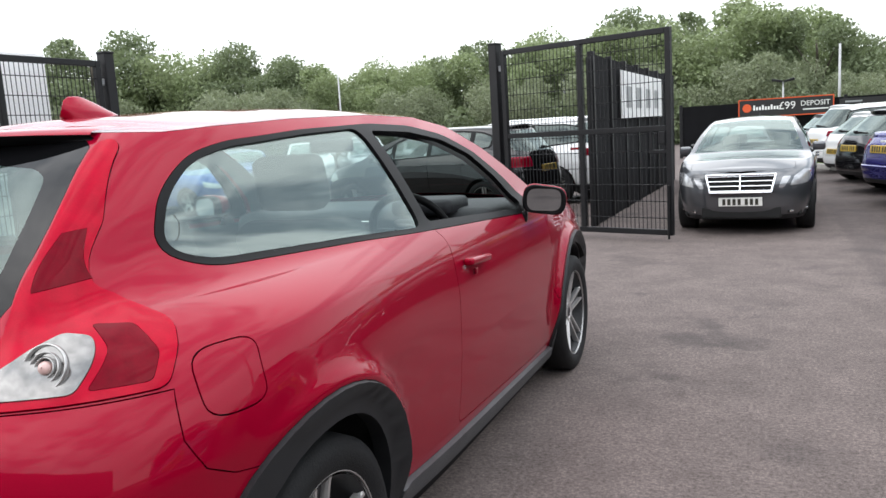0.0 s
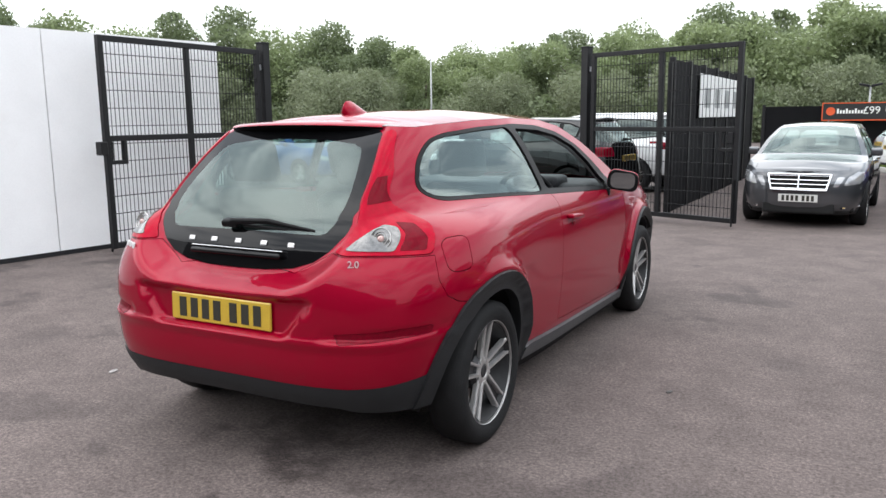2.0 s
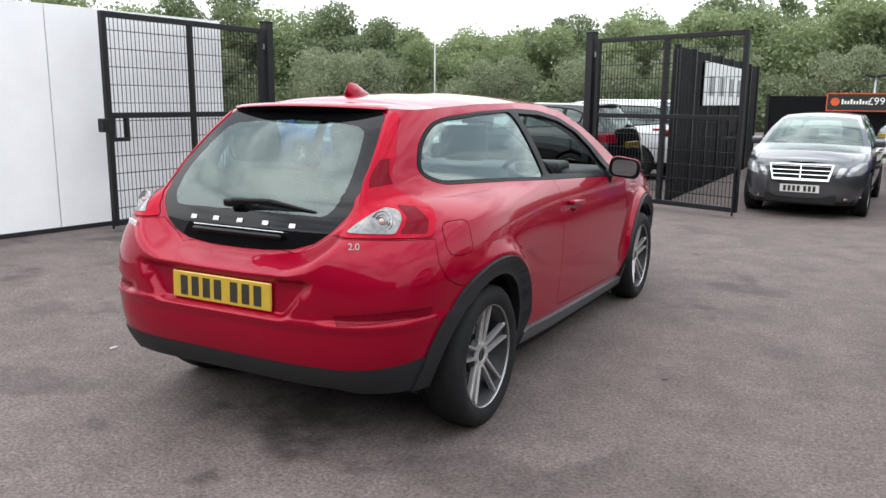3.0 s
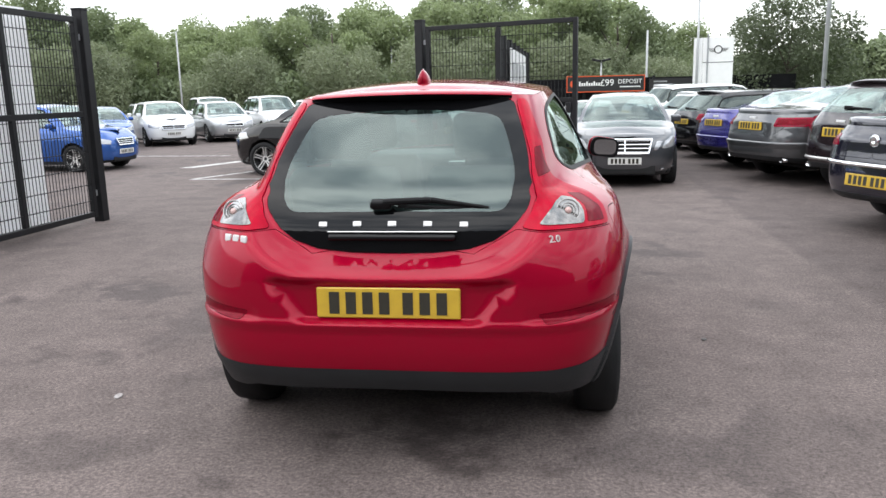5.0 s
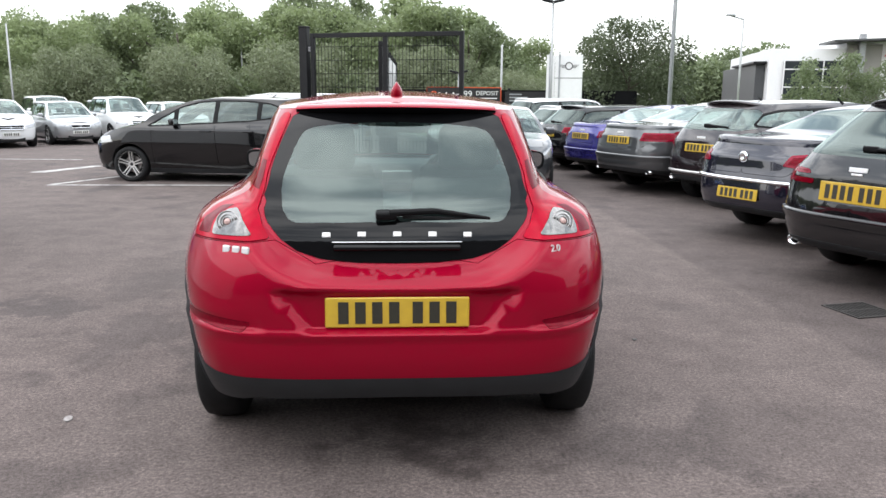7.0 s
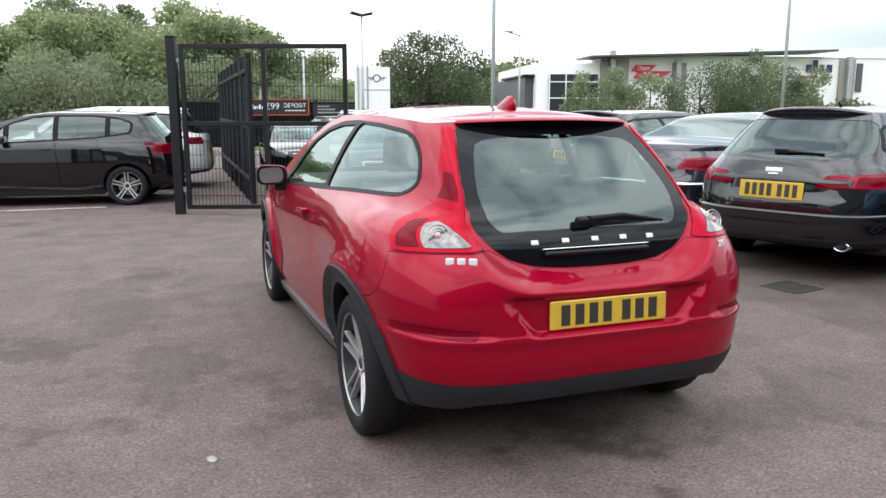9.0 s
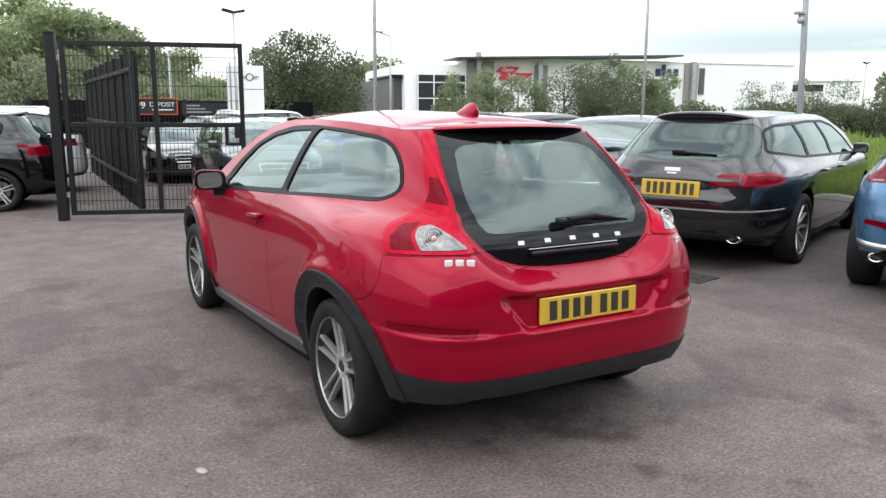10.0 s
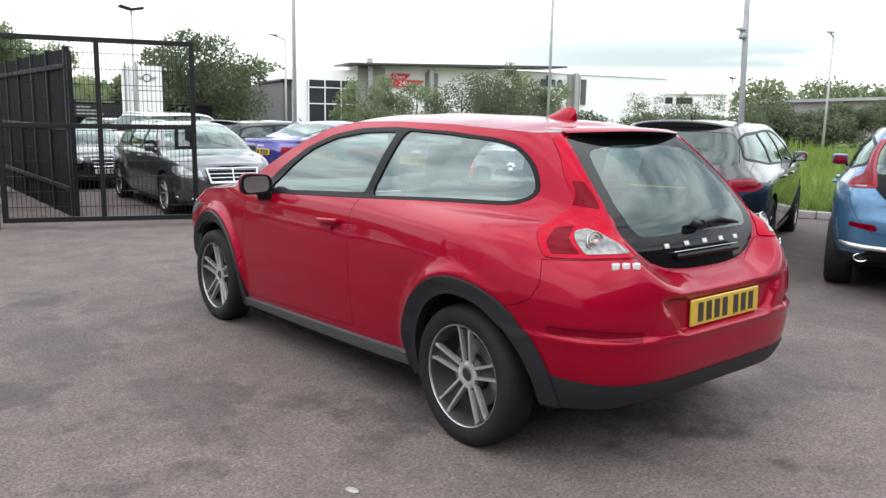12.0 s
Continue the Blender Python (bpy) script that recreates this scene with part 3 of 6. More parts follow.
def wheel_meshes(radius, rim, style):
    """Shared meshes of a wheel whose axle is x and whose outer face looks to +x."""
    key = (radius, rim, style)
    if key in WHEELS:
        return WHEELS[key]
    bm = bmesh.new()
    h = radius - rim
    revolve(bm, [(-.085, rim - .012), (-.104, rim + .012), (-.113, rim + h * .45), (-.108, radius - .03), (-.088, radius - .006), (-.03, radius), (.03, radius), (.088, radius - .006),
                 (.108, radius - .03), (.113, rim + h * .45), (.106, rim + .014), (.092, rim - .006)], 48)
    bmesh.ops.recalc_face_normals(bm, faces=bm.faces)
    tyre = bpy.data.meshes.new("tyre")
    bm.to_mesh(tyre)
    bm.free()
    tyre.shade_smooth()
    tyre.materials.append(RUBBER)
    bm = bmesh.new()
    revolve(bm, [(.088, rim + .003), (.095, rim + .002), (.096, rim - .002), (.092, rim - .005), (.080, rim - .008)], 48)
    web = bmesh.new()
    revolve(web, [(.040, .03), (.044, .070), (.02, .084), (-.02, .085)], 30)
    if style == "multi":
        revolve(bm, [(-.02, .0), (.050, .001), (.052, .028), (.047, .034), (.040, .036)], 30)
        for k in range(10):
            spoke(bm, k * math.tau / 10, .03, rim - .008, .030, .024, .048, .086)
    else:
        wide, near, thick = (.034, .0195, .0130) if style == "twin" else (.028, .020, .021)
        revolve(web, [(.030, .0), (.052, .001), (.055, .024), (.050, .029), (.040, .031)], 30)
        revolve(bm, [(.046, .030), (.054, .033), (.056, .046), (.050, .060), (.030, .064)], 30)
        for k in range(5):
            a = math.pi / 2 + k * math.tau / 5
            for s in (-1, 1):
                spoke(bm, a, .045, rim - .004, thick * 1.15, thick, .056, .088, .034, lean=s * wide, root=s * near)
                spoke(bm, a, rim * .86, rim - .003, thick * .9, thick * 1.9, .080, .089, .028, lean=s * (wide + .006), root=s * wide)
            spoke(web, a, .05, rim * .97, near * 1.9, wide * 1.9, .030, .066, .022)
    bmesh.ops.recalc_face_normals(web, faces=web.faces)
    webs = bpy.data.meshes.new("spoke_web")
    web.to_mesh(webs)
    web.free()
    webs.materials.append(ALLOY_GREY)
    for k in range(5):
        a = k * math.tau / 5 + math.pi / 2
        tube(bm, (.04, .052 * math.cos(a + .63), .052 * math.sin(a + .63)), (.058, .052 * math.cos(a + .63), .052 * math.sin(a + .63)), .009, sides=6)
    bmesh.ops.recalc_face_normals(bm, faces=bm.faces)
    alloy = bpy.data.meshes.new("rim")
    bm.to_mesh(alloy)
    bm.free()
    alloy.shade_auto_smooth() if hasattr(alloy, "shade_auto_smooth") else None
    alloy.materials.append(ALLOY)
    bm = bmesh.new()
    revolve(bm, [(-.02, .0), (-.02, rim * .66), (-.03, rim * .68), (-.05, rim * .66)], 36)
    disc = bpy.data.meshes.new("brake_disc")
    bm.to_mesh(disc)
    bm.free()
    disc.materials.append(DISC)
    bm = bmesh.new()
    revolve(bm, [(.090, rim - .010), (.07, rim - .022), (-.095, rim - .03), (-.095, .02)], 36)
    well = bpy.data.meshes.new("barrel")
    bm.to_mesh(well)
    bm.free()
    well.shade_smooth()
    well.materials.append(ALLOY_DARK)
    WHEELS[key] = tyre, alloy, disc, well, webs
    return WHEELS[key]


def add_wheels(car, radius, rim, style, track, base, width=1.0):
    for x in (track, -track):
        for y in (0.0, base):
            hub = new("wheel")
            hub.parent = car
            hub.matrix_basis = pose(x, y, radius - 0.008, 0, 0, 0 if x > 0 else 180) @ Matrix.Diagonal((width, 1, 1, 1))
            for me in wheel_meshes(radius, rim, style):
                link(me.name, me, None, hub)


def number_plate(car, y, z, tilt, material, bars, width=0.52, height=0.111, turn=0):
    """A plate with plain bars in place of its characters. tilt: degrees; turn 180 for the nose."""
    root = part("number_plate", box_bm((-width / 2, 0, -height / 2), (width / 2, 0.012, height / 2), 0.004, 1), material, car, "number plate with plain dark bars")
    root.matrix_basis = pose(0, y, z, tilt, 0, turn)
    w = width * 0.072
    for k in range(bars):
        gap = width * 0.046 if k >= (bars + 1) // 2 else 0.0
        x = -width * 0.410 + k * width * 0.117 + gap
        part("bar", box_bm((x, -0.002, -height * 0.36), (x + w, 0.001, height * 0.36)), PLATE_INK, root)


def seat(car, x, y, z, rake=18, scale=1.0, lining=None):
    """A front or rear seat: cushion, back and headrest."""
    lining = lining or SEAT
    root = new("seat")
    root.parent = car
    root.matrix_basis = pose(x, y, z) @ Matrix.Scale(scale, 4)
    part("cushion", box_bm((-.25, -.10, 0), (.25, .42, .16), .05, 3), lining, root, smooth=True)
    part("backrest", box_bm((-.25, -.06, 0), (.25, .07, .60), .055, 3, pose(0, -.08, .10, rake)), lining, root, smooth=True)
    part("headrest", box_bm((-.13, -.05, 0), (.13, .05, .19), .045, 3, pose(0, -.27, .715, rake * .6)), lining, root, smooth=True)


def half_housing(bm, s, x, r, wy, wz, width=None):
    """The black inside of a wheel arch: the upper part of a drum with its end wall."""
    rings = []
    for ring, (px, pr) in enumerate(((x, r), (x - .36, r), (x - .36, .02))):
        rings.append([bm.verts.new((s * (min(px, width(wy + r * math.cos(k), wz + r * math.sin(k))) if width and not ring and math.sin(k) < .6 else px), wy + pr * math.cos(k), wz + pr * math.sin(k))) for k in [radians(-12 + 204 * i / 22) for i in range(23)]])
    for p, q in zip(rings, rings[1:]):
        for i in range(22):
            bm.faces.new((p[i], p[i + 1], q[i + 1], q[i]))

# ---- the red hatchback ----
RED_GLASS = [(0.0, .822), (.15, .824), (.28, .836), (.37, .864), (.43, .905), (.47, .950), (.497, 1.0), (.503, 1.06), (.488, 1.14), (.460, 1.25), (.425, 1.345), (.38, 1.372), (0.0, 1.385)]
RED_VIEW = [(0.0, .970), (.20, .966), (.375, .964), (.402, .972), (.420, .998), (.434, 1.03), (.441, 1.07), (.438, 1.12), (.402, 1.23), (.378, 1.285), (.33, 1.305), (.2, 1.318), (0.0, 1.325)]
RED_GLASS_FULL = RED_GLASS + [(-x, z) for x, z in RED_GLASS[-2:0:-1]]
for _ in range(3):
    RED_GLASS_FULL = [(p[0] * k + q[0] * (1 - k), p[1] * k + q[1] * (1 - k)) for p, q in zip(RED_GLASS_FULL, RED_GLASS_FULL[1:] + RED_GLASS_FULL[:1]) for k in (.75, .25)]
GLASS_Y = curve((.70, .80, .90, 1.0, 1.1, 1.2, 1.3, 1.36, 1.42), (-.66, -.645, -.625, -.575, -.49, -.385, -.27, -.19, -.11))


def red_glass_at(x, z):
    return np.stack([x, GLASS_Y(z) + 0.16 * x ** 2, z + 0 * x], -1)


def red_shape(x, y, z, a):
    """Arch lips, the hollow round the plate, the pockets of the reflectors and the bowl round the rear window."""
    lip = 0.0
    for wy in (0.0, 2.64):
        back = np.where(y < wy, 1.065, .925) if wy == 0 else 1.0
        r = np.hypot((y - wy) / back, z - .312)
        lip = lip + 0.034 * np.exp(-((r - .458) / .036) ** 2) * ease(.25, .45, z)
    side = ease(.70, 1.1, a) * (1 - ease(3.6, 4.0, a))
    x = x + lip * side
    tail = 1 - ease(.72, 1.0, a)
    edge = .335 + (z - .618) * .85
    hollow = (1 - ease(edge - .020, edge + .038, x)) * ease(.584, .606, z) * (1 - ease(.713, .760, z))
    pocket = ease(.47, .52, x) * ease(.588, .604, z) * (1 - ease(.624, .656, z))
    shelf = ease(.553, .584, z) * (1 - ease(.588, .610, z))
    y = y + (0.034 * hollow + 0.014 * pocket - 0.007 * shelf) * tail
    d = np.where(within(RED_GLASS_FULL, x, z), 0.0, away(RED_GLASS_FULL, x, z))
    pull = (1 - ease(0.0, .10, d)) * (1 - ease(.9, 1.15, a))
    return x, y * (1 - pull) + (GLASS_Y(z) + 0.16 * x ** 2) * pull


RED_Z = (.15, .25, .30, .40, .50, .55, .58, .62, .70, .75, .80, .86, .90, .95, 1.0, 1.04, 1.10, 1.20, 1.30, 1.36, 1.41)
RED = Shell(
    RED_Z,
    mid=(.78, .812, .825, .838, .846, .848, .85, .85, .85, .849, .846, .838, .832, .818, .79, .762, .735, .688, .632, .59, .55),
    rear=(.72, .780, .798, .826, .848, .858, .865, .871, .882, .89, .89, .882, .872, .852, .79, .70, .652, .612, .568, .54, .51),
    front=(.68, .72, .74, .77, .785, .79, .795, .80, .80, .80, .795, .785, .775, .78, .75, .72, .70, .68, .63, .59, .55),
    tail=(-.58, -.66, -.70, -.752, -.768, -.768, -.767, -.766, -.764, -.762, -.756, -.738, -.715, -.672, -.62, -.58, -.52, -.41, -.28, -.19, -.12),
    nose=(3.2, 3.32, 3.40, 3.47, 3.5, 3.51, 3.51, 3.51, 3.5, 3.47, 3.42, 3.3, 3.2, 3.05, 2.9, 2.8, 2.7, 2.5, 2.45, 2.42, 2.4),
    square=(4.6, 4.8, 4.85, 4.85, 4.8, 4.75, 4.7, 4.6, 4.4, 4.2, 4, 3.8, 3.7, 3.6, 3.5, 3.5, 3.5, 3.8, 4.2, 4.5, 4.5),
    yc=.45, yf=2.5, blend_rear=(-.1, .9), blend_front=(2.1, 3.2), extra=red_shape)


def mirror_shell(w, h, front, deep):
    """A rounded door-mirror shell: flat rim at the front, bowed back."""
    bm = bmesh.new()
    rim = rounded([(-w, -h * .80), (w * .92, -h), (w, h * .72), (-w * .86, h)], h * .75, 6)
    rows = [[bm.verts.new((x * k, front + d, z * k)) for x, z in rim] for k, d in ((.86, .004), (.97, .0), (1.0, .008), (.99, deep * .35), (.90, deep * .75), (.70, deep * 1.0), (.35, deep * 1.12))]
    for p, q in zip(rows, rows[1:]):
        for i in range(len(rim)):
            j = (i + 1) % len(rim)
            bm.faces.new((p[i], p[j], q[j], q[i]))
    bm.faces.new(rows[0])
    bm.faces.new(rows[-1])
    bmesh.ops.recalc_face_normals(bm, faces=bm.faces)
    return bm


def red_hatchback():
    car = thing("car", pose(0, 0, 0), "red metallic three-door hatchback with black wheel-arch trim, parked on asphalt", "car")
    X, Y = RED.by_x, RED.by_y
    end = RED.end
    high = [(0.0, 1.385), X(.25, 1.385), X(.40, 1.378), Y(-.02, 1.372), Y(.12, 1.382), Y(.45, 1.397), Y(.9, 1.405), Y(1.25, 1.395), Y(1.5, 1.355), Y(1.75, 1.255),
            Y(2.0, 1.125), Y(2.2, 1.01), Y(2.36, .945), Y(2.6, .92), Y(2.9, .895), Y(3.15, .85), Y(3.3, .80), (end, .75)]
    low = [(end, .22), Y(3.2, .22), Y(3.0, .20), Y(2.3, .165), Y(.44, .205), Y(-.40, .290), Y(-.55, .298), X(.66, .302), X(.58, .312), X(.52, .330), X(.30, .333), (0.0, .335)]
    ring = lambda wy, r: [(RED.Q + wy - RED.yc + r * math.cos(k * math.tau / 48), .312 + r * math.sin(k * math.tau / 48)) for k in range(48)]

    def arch(wy, r):
        return [Y(wy + r * math.cos(k * math.tau / 48) * ((1.065 if 12 < k < 36 else .925) if wy == 0 else 1.0), .312 + r * math.sin(k * math.tau / 48)) for k in range(48)]

    glass = [X(x, z) if x else (0.0, z) for x, z in RED_GLASS]
    dlo = rounded([Y(*p) for p in ((.86, 1.012), (-.10, 1.062), (-.20, 1.115), (-.125, 1.235), (-.01, 1.315), (.12, 1.342), (.45, 1.363), (.85, 1.374), (1.15, 1.362), (1.40, 1.322),
                                   (1.62, 1.243), (1.82, 1.12), (2.0, .975), (1.97, .947))], .05)
    quarter = rounded([Y(*p) for p in ((.825, 1.028), (-.09, 1.078), (-.178, 1.121), (-.110, 1.227), (-.003, 1.300), (.12, 1.327), (.45, 1.349), (.762, 1.360))], .05)
    door_pane = rounded([Y(*p) for p in ((.885, 1.038), (1.80, .978), (1.86, 1.0), (1.72, 1.13), (1.56, 1.235), (1.36, 1.302), (1.12, 1.338), (.83, 1.350))], .025)
    door = rounded([Y(*p) for p in ((.88, 1.02), (.925, .97), (.925, .80), (.905, .55), (.885, .335), (2.20, .262), (2.225, .40), (2.16, .60), (2.17, .80), (2.12, .93), (1.98, .99), (1.5, 1.15))], .03)
    lamp = rounded([X(.468, .907), X(.62, .905), Y(-.41, .896), Y(-.365, .945), Y(-.31, .995), Y(-.315, 1.022), Y(-.335, 1.065), Y(-.232, 1.195), Y(-.108, 1.345), X(.452, 1.362),
                    X(.432, 1.350), X(.470, 1.235), X(.500, 1.13), X(.516, 1.04), X(.508, .985), X(.488, .935)], .018)
    lamp_clear = rounded([X(.532, .922), X(.690, .915), Y(-.500, .945), Y(-.465, .972), Y(-.444, .993), Y(-.470, 1.003), X(.585, .986), X(.560, .956)], .010)
    lamp_dark = [X(.508, 1.175), Y(-.262, 1.18), Y(-.318, 1.085), X(.524, 1.075)]
    lamp_mid = rounded([X(.703, .917), Y(-.430, .912), Y(-.388, .955), Y(-.372, 1.002), Y(-.425, 1.010), Y(-.447, .972), Y(-.484, .945)], .008)
    reflector = rounded([X(.53, .622), X(.74, .637), Y(-.47, .634), Y(-.48, .606), X(.735, .602), X(.56, .590)], .010)
    fuel = rounded([Y(-.345, .945), Y(-.19, .945), Y(-.215, .812), Y(-.365, .815)], .035)
    valance = [(0.0, .414), X(.30, .414), X(.50, .414), X(.58, .412), X(.68, .414), Y(-.60, .418), Y(-.50, .426), Y(-.43, .434), Y(-.40, .438), Y(-.40, .1), (0.0, .1)]
    sill = [Y(.30, .318), Y(.46, .315), Y(1.4, .274), Y(2.27, .235), Y(2.45, .235), Y(2.45, .195), Y(2.27, .19), Y(1.4, .215), Y(.46, .25), Y(.30, .252)]
    sill_low = [Y(.30, .252), Y(.46, .25), Y(1.4, .215), Y(2.27, .19), Y(2.45, .195), Y(2.45, .05), Y(.30, .05)]
    bumper = [(0.0, .86), X(.30, .82), X(.45, .903), X(.62, .901), Y(-.405, .890), Y(-.425, .80), Y(-.395, .735), Y(-.33, .70), Y(-.26, .685), Y(-.2, .2), (0.0, .2)]
    head = rounded([RED.by_nose(.78, .70), RED.by_nose(.80, .79), RED.by_nose(.60, .77), RED.by_nose(.52, .70), RED.by_nose(.60, .64)], .03)
    bowl = []
    for d in (.02, .045, .07, .095, .12):
        line = [(x, z) for x, z in inset(RED_GLASS_FULL, -d)[::2] if x >= .02 and z < 1.12]
        bowl.append((None, [(0.0, .822 - d)] + [X(x, z) for x, z in line] + [X(x, z + .001) for x, z in line[::-1]] + [(0.0, .823 - d)]))
    ledges = [(None, [(0.0, h), X(.30, h), X(.55, h), X(.72, h), Y(-.45, h), Y(-.45, h + .001), X(.72, h + .001), X(.55, h + .001), X(.30, h + .001), (0.0, h + .001)]) for h in (.566, .578, .588, .598, .610, .624, .656, .716, .738, .760)]
    skin = Skin(RED, high + low, [
        (None, arch(0.0, .470)), (None, arch(0.0, .487)), (None, arch(0.0, .507)), (None, arch(2.64, .475)), ("hole", arch(0.0, .372)), ("hole", arch(2.64, .372)), ("trim", arch(0.0, .452)), ("trim", arch(2.64, .452)),
        ("see", rounded([X(x, z) if x else (0.0, z) for x, z in RED_VIEW], .02) + [(0.0, 1.1)]), ("glass", glass + [(0.0, .9)]), ("pane", quarter), ("door_pane", door_pane), ("dlo", dlo),
        ("clear", lamp_clear), ("dark", lamp_dark), ("mid", lamp_mid), ("lamp", lamp), ("reflector", reflector), ("valance", valance), ("sill", sill), ("sill_low", sill_low), ("fuel", fuel), ("head", head), ("door", door), ("bumper", bumper)] + bowl + ledges, .03)
    skin.panel("body", ["body"], RED_PAINT, car, (1, ), gap=.0015)
    left = Skin.panel(skin, "body", ["body", "fuel"], RED_PAINT, car, (-1, ), gap=.0015)
    skin.panel("bumper", ["bumper"], RED_PAINT, car, (1, -1), gap=.0015)
    flap = skin.panel("fuel_flap", ["fuel"], RED_PAINT, car, (1, ), gap=.002)
    skin.panel("valance", ["valance"], CLADDING, car, (1, -1), "grey-black plastic lower bumper", offset=.006, depth=.03, weld=True)
    for side in (1, -1):
        d = skin.panel("door", ["door"], RED_PAINT, car, (side, ), gap=.002)
        grip = part("handle", box_bm((-.020, -.098, -.012), (.020, .098, .014), .011, 3), RED_PAINT, d, smooth=True)
        grip.matrix_basis = pose(side * (.842 + .014), 1.10, .872, 0, side * -4, 0) @ pose(0, 0, 0, -4)
        lock = part("lock", box_bm((-.005, -.011, -.011), (.005, .011, .011), .005, 2), RED_PAINT, d)
        lock.matrix_basis = pose(side * .852, 1.085, .835)
        for wy, cut in ((0.0, (-9, 1.3)), (2.64, (1.3, 9))):
            keep = skin.kind.copy()
            ys = skin.shell.at(*skin.uv[skin.tri].mean(1).T)[:, 1]
            skin.kind[(skin.kind == "trim") & ~((ys > cut[0]) & (ys < cut[1]))] = "other"
            skin.panel("arch_trim", ["trim"], CLADDING, car, (side, ), "grey-black plastic wheel-arch trim", offset=.014, depth=.05)
            skin.kind = keep
        skin.panel("sill", ["sill"], SILL_GREY, car, (side, ), "grey plastic sill", offset=.02, depth=.05)
        skin.panel("sill_underside", ["sill_low"], UNDER_BLACK, car, (side, ), "black lower sill", offset=.012, depth=.05)
        skin.panel("window_trim", ["dlo"], TRIM, car, (side, ), "satin black window frame", offset=.002, depth=.02)
        skin.panel("quarter_window", ["pane"], GLASS, car, (side, ), "tinted rear side window", offset=-.005, depth=0).visible_shadow = False
        if side < 0:
            skin.panel("door_window", ["door_pane"], GLASS, car, (side, ), "closed door window", offset=-.005, depth=0).visible_shadow = False
        light = skin.panel("tail_light", ["lamp"], LENS_RED, car, (side, ), "tall red tail light beside the rear window", offset=.004, depth=.02, gap=.001)
        skin.panel("dark_lens", ["dark"], LENS_DARK, light, (side, ), offset=.0045, depth=.004)
        skin.panel("dark_lens", ["mid"], LENS_DARK, light, (side, ), offset=.0045, depth=.004)
        skin.panel("clear_lens", ["clear"], LENS_CLEAR, light, (side, ), "clear indicator lens", offset=.0065, depth=.004)
        q, n = RED.at(*X(.632, .957)), RED.normal(*X(.632, .957))
        face = Vector((side * n[0] * .4, n[1] * .4 - .6, n[2] * .4)).to_track_quat("X", "Z").to_matrix().to_4x4()
        at_lamp = pose(side * (q[0] + n[0] * .008), q[1] + n[1] * .008, q[2] + n[2] * .008) @ face
        for r, w in ((.039, .0045), (.026, .0030), (.017, .0022)):
            bm = bmesh.new()
            revolve(bm, [(-.008, r), (.003, r + w * .3), (.003, r + w), (-.008, r + w)], 32, closed=True)
            part("lamp_ring", bm, LAMP_RING, light, smooth=True).matrix_basis = at_lamp
        bm = bmesh.new()
        revolve(bm, [(-.006, .013), (.003, .012), (.007, .008), (.008, .001)], 20)
        part("bulb", bm, BULB_PINK, light, "pale pink bulb", smooth=True).matrix_basis = at_lamp
        skin.panel("reflector", ["reflector"], LENS_BUMPER, car, (side, ), "dark red bumper reflector", offset=.001, depth=.006)
        skin.panel("headlight", ["head"], LAMP_SILVER, car, (side, ), offset=.003)
        for wy in (0.0, 2.64):
            bm = bmesh.new()
            half_housing(bm, side, .845, .385, wy, .312, lambda y, z: float(RED.at(*RED.by_y(y, z))[0]) - .03)
            part("wheel_housing", bm, SHADOW_BLACK, car)
        # door mirror: base, shell, glass
        mirror = part("door_mirror", mirror_shell(.100, .070, -.045, .075), TRIM, car, "black door mirror with red cap", smooth=True)
        mirror.matrix_basis = pose(side * .905, 1.86, 1.012, 0, side * 4, side * 14)
        part("mirror_cap", mirror_shell(.102, .072, -.012, .080), RED_PAINT, mirror, smooth=True)
        part("mirror_glass", rounded_plate(.074, .048, .040, -.0455, .002), MIRROR, mirror)
        part("mirror_foot", box_bm((-.09, -.03, -.05), (.03, .03, .0), .012, 2, pose(-side * .10, 0, -.055)), TRIM, mirror)

    # rear window: see-through middle in a black border
    on_glass = lambda a, z: red_glass_at(RED.at(a, z, True)[..., 0], z)
    hatch = skin.panel("tailgate", ["glass"], FRIT, car, (1, -1), "frameless black-bordered glass tailgate", depth=0, surface=on_glass)
    skin.panel("rear_window", ["see"], GLASS_REAR, hatch, (1, -1), "tinted glass", depth=0, surface=on_glass).visible_shadow = False

    # spoiler lip over the rear window
    bm = bmesh.new()
    rows = []
    for k in range(25):
        t = -1 + k / 12
        x = .415 * t
        y = float(GLASS_Y(1.385)) + .16 * x * x
        rows.append([bm.verts.new((x, y + dy, z - .012 * t * t)) for dy, z in ((.10, 1.404), (.03, 1.402), (-.030 - .050 * (1 - t * t), 1.392), (-.036 - .052 * (1 - t * t), 1.385), (-.026 - .048 * (1 - t * t), 1.378), (float(GLASS_Y(1.362) - GLASS_Y(1.385)) - .004, 1.362 + .012 * t * t))])
    for p, q in zip(rows, rows[1:]):
        for i in range(3):
            bm.faces.new((p[i], q[i], q[i + 1], p[i + 1]))
    bmesh.ops.recalc_face_normals(bm, faces=bm.faces)
    # black sheet from lip to glass: the shade under the spoiler put into colour
    under = bmesh.new()
    lines = [[under.verts.new(v.co + Vector((0, 0, -.0015))) for v in row[3:]] for row in rows]
    for p, q in zip(lines, lines[1:]):
        for i in range(2):
            under.faces.new((p[i], q[i], q[i + 1], p[i + 1]))
    bmesh.ops.recalc_face_normals(under, faces=under.faces)
    for row in rows:
        for v in row[4:]:
            bm.verts.remove(v)
    spoiler = part("spoiler", bm, RED_PAINT, hatch, "red lip of the roof over the rear window", smooth=True)
    part("spoiler_underside", under, UNDER_BLACK, spoiler, "black underside", smooth=True)
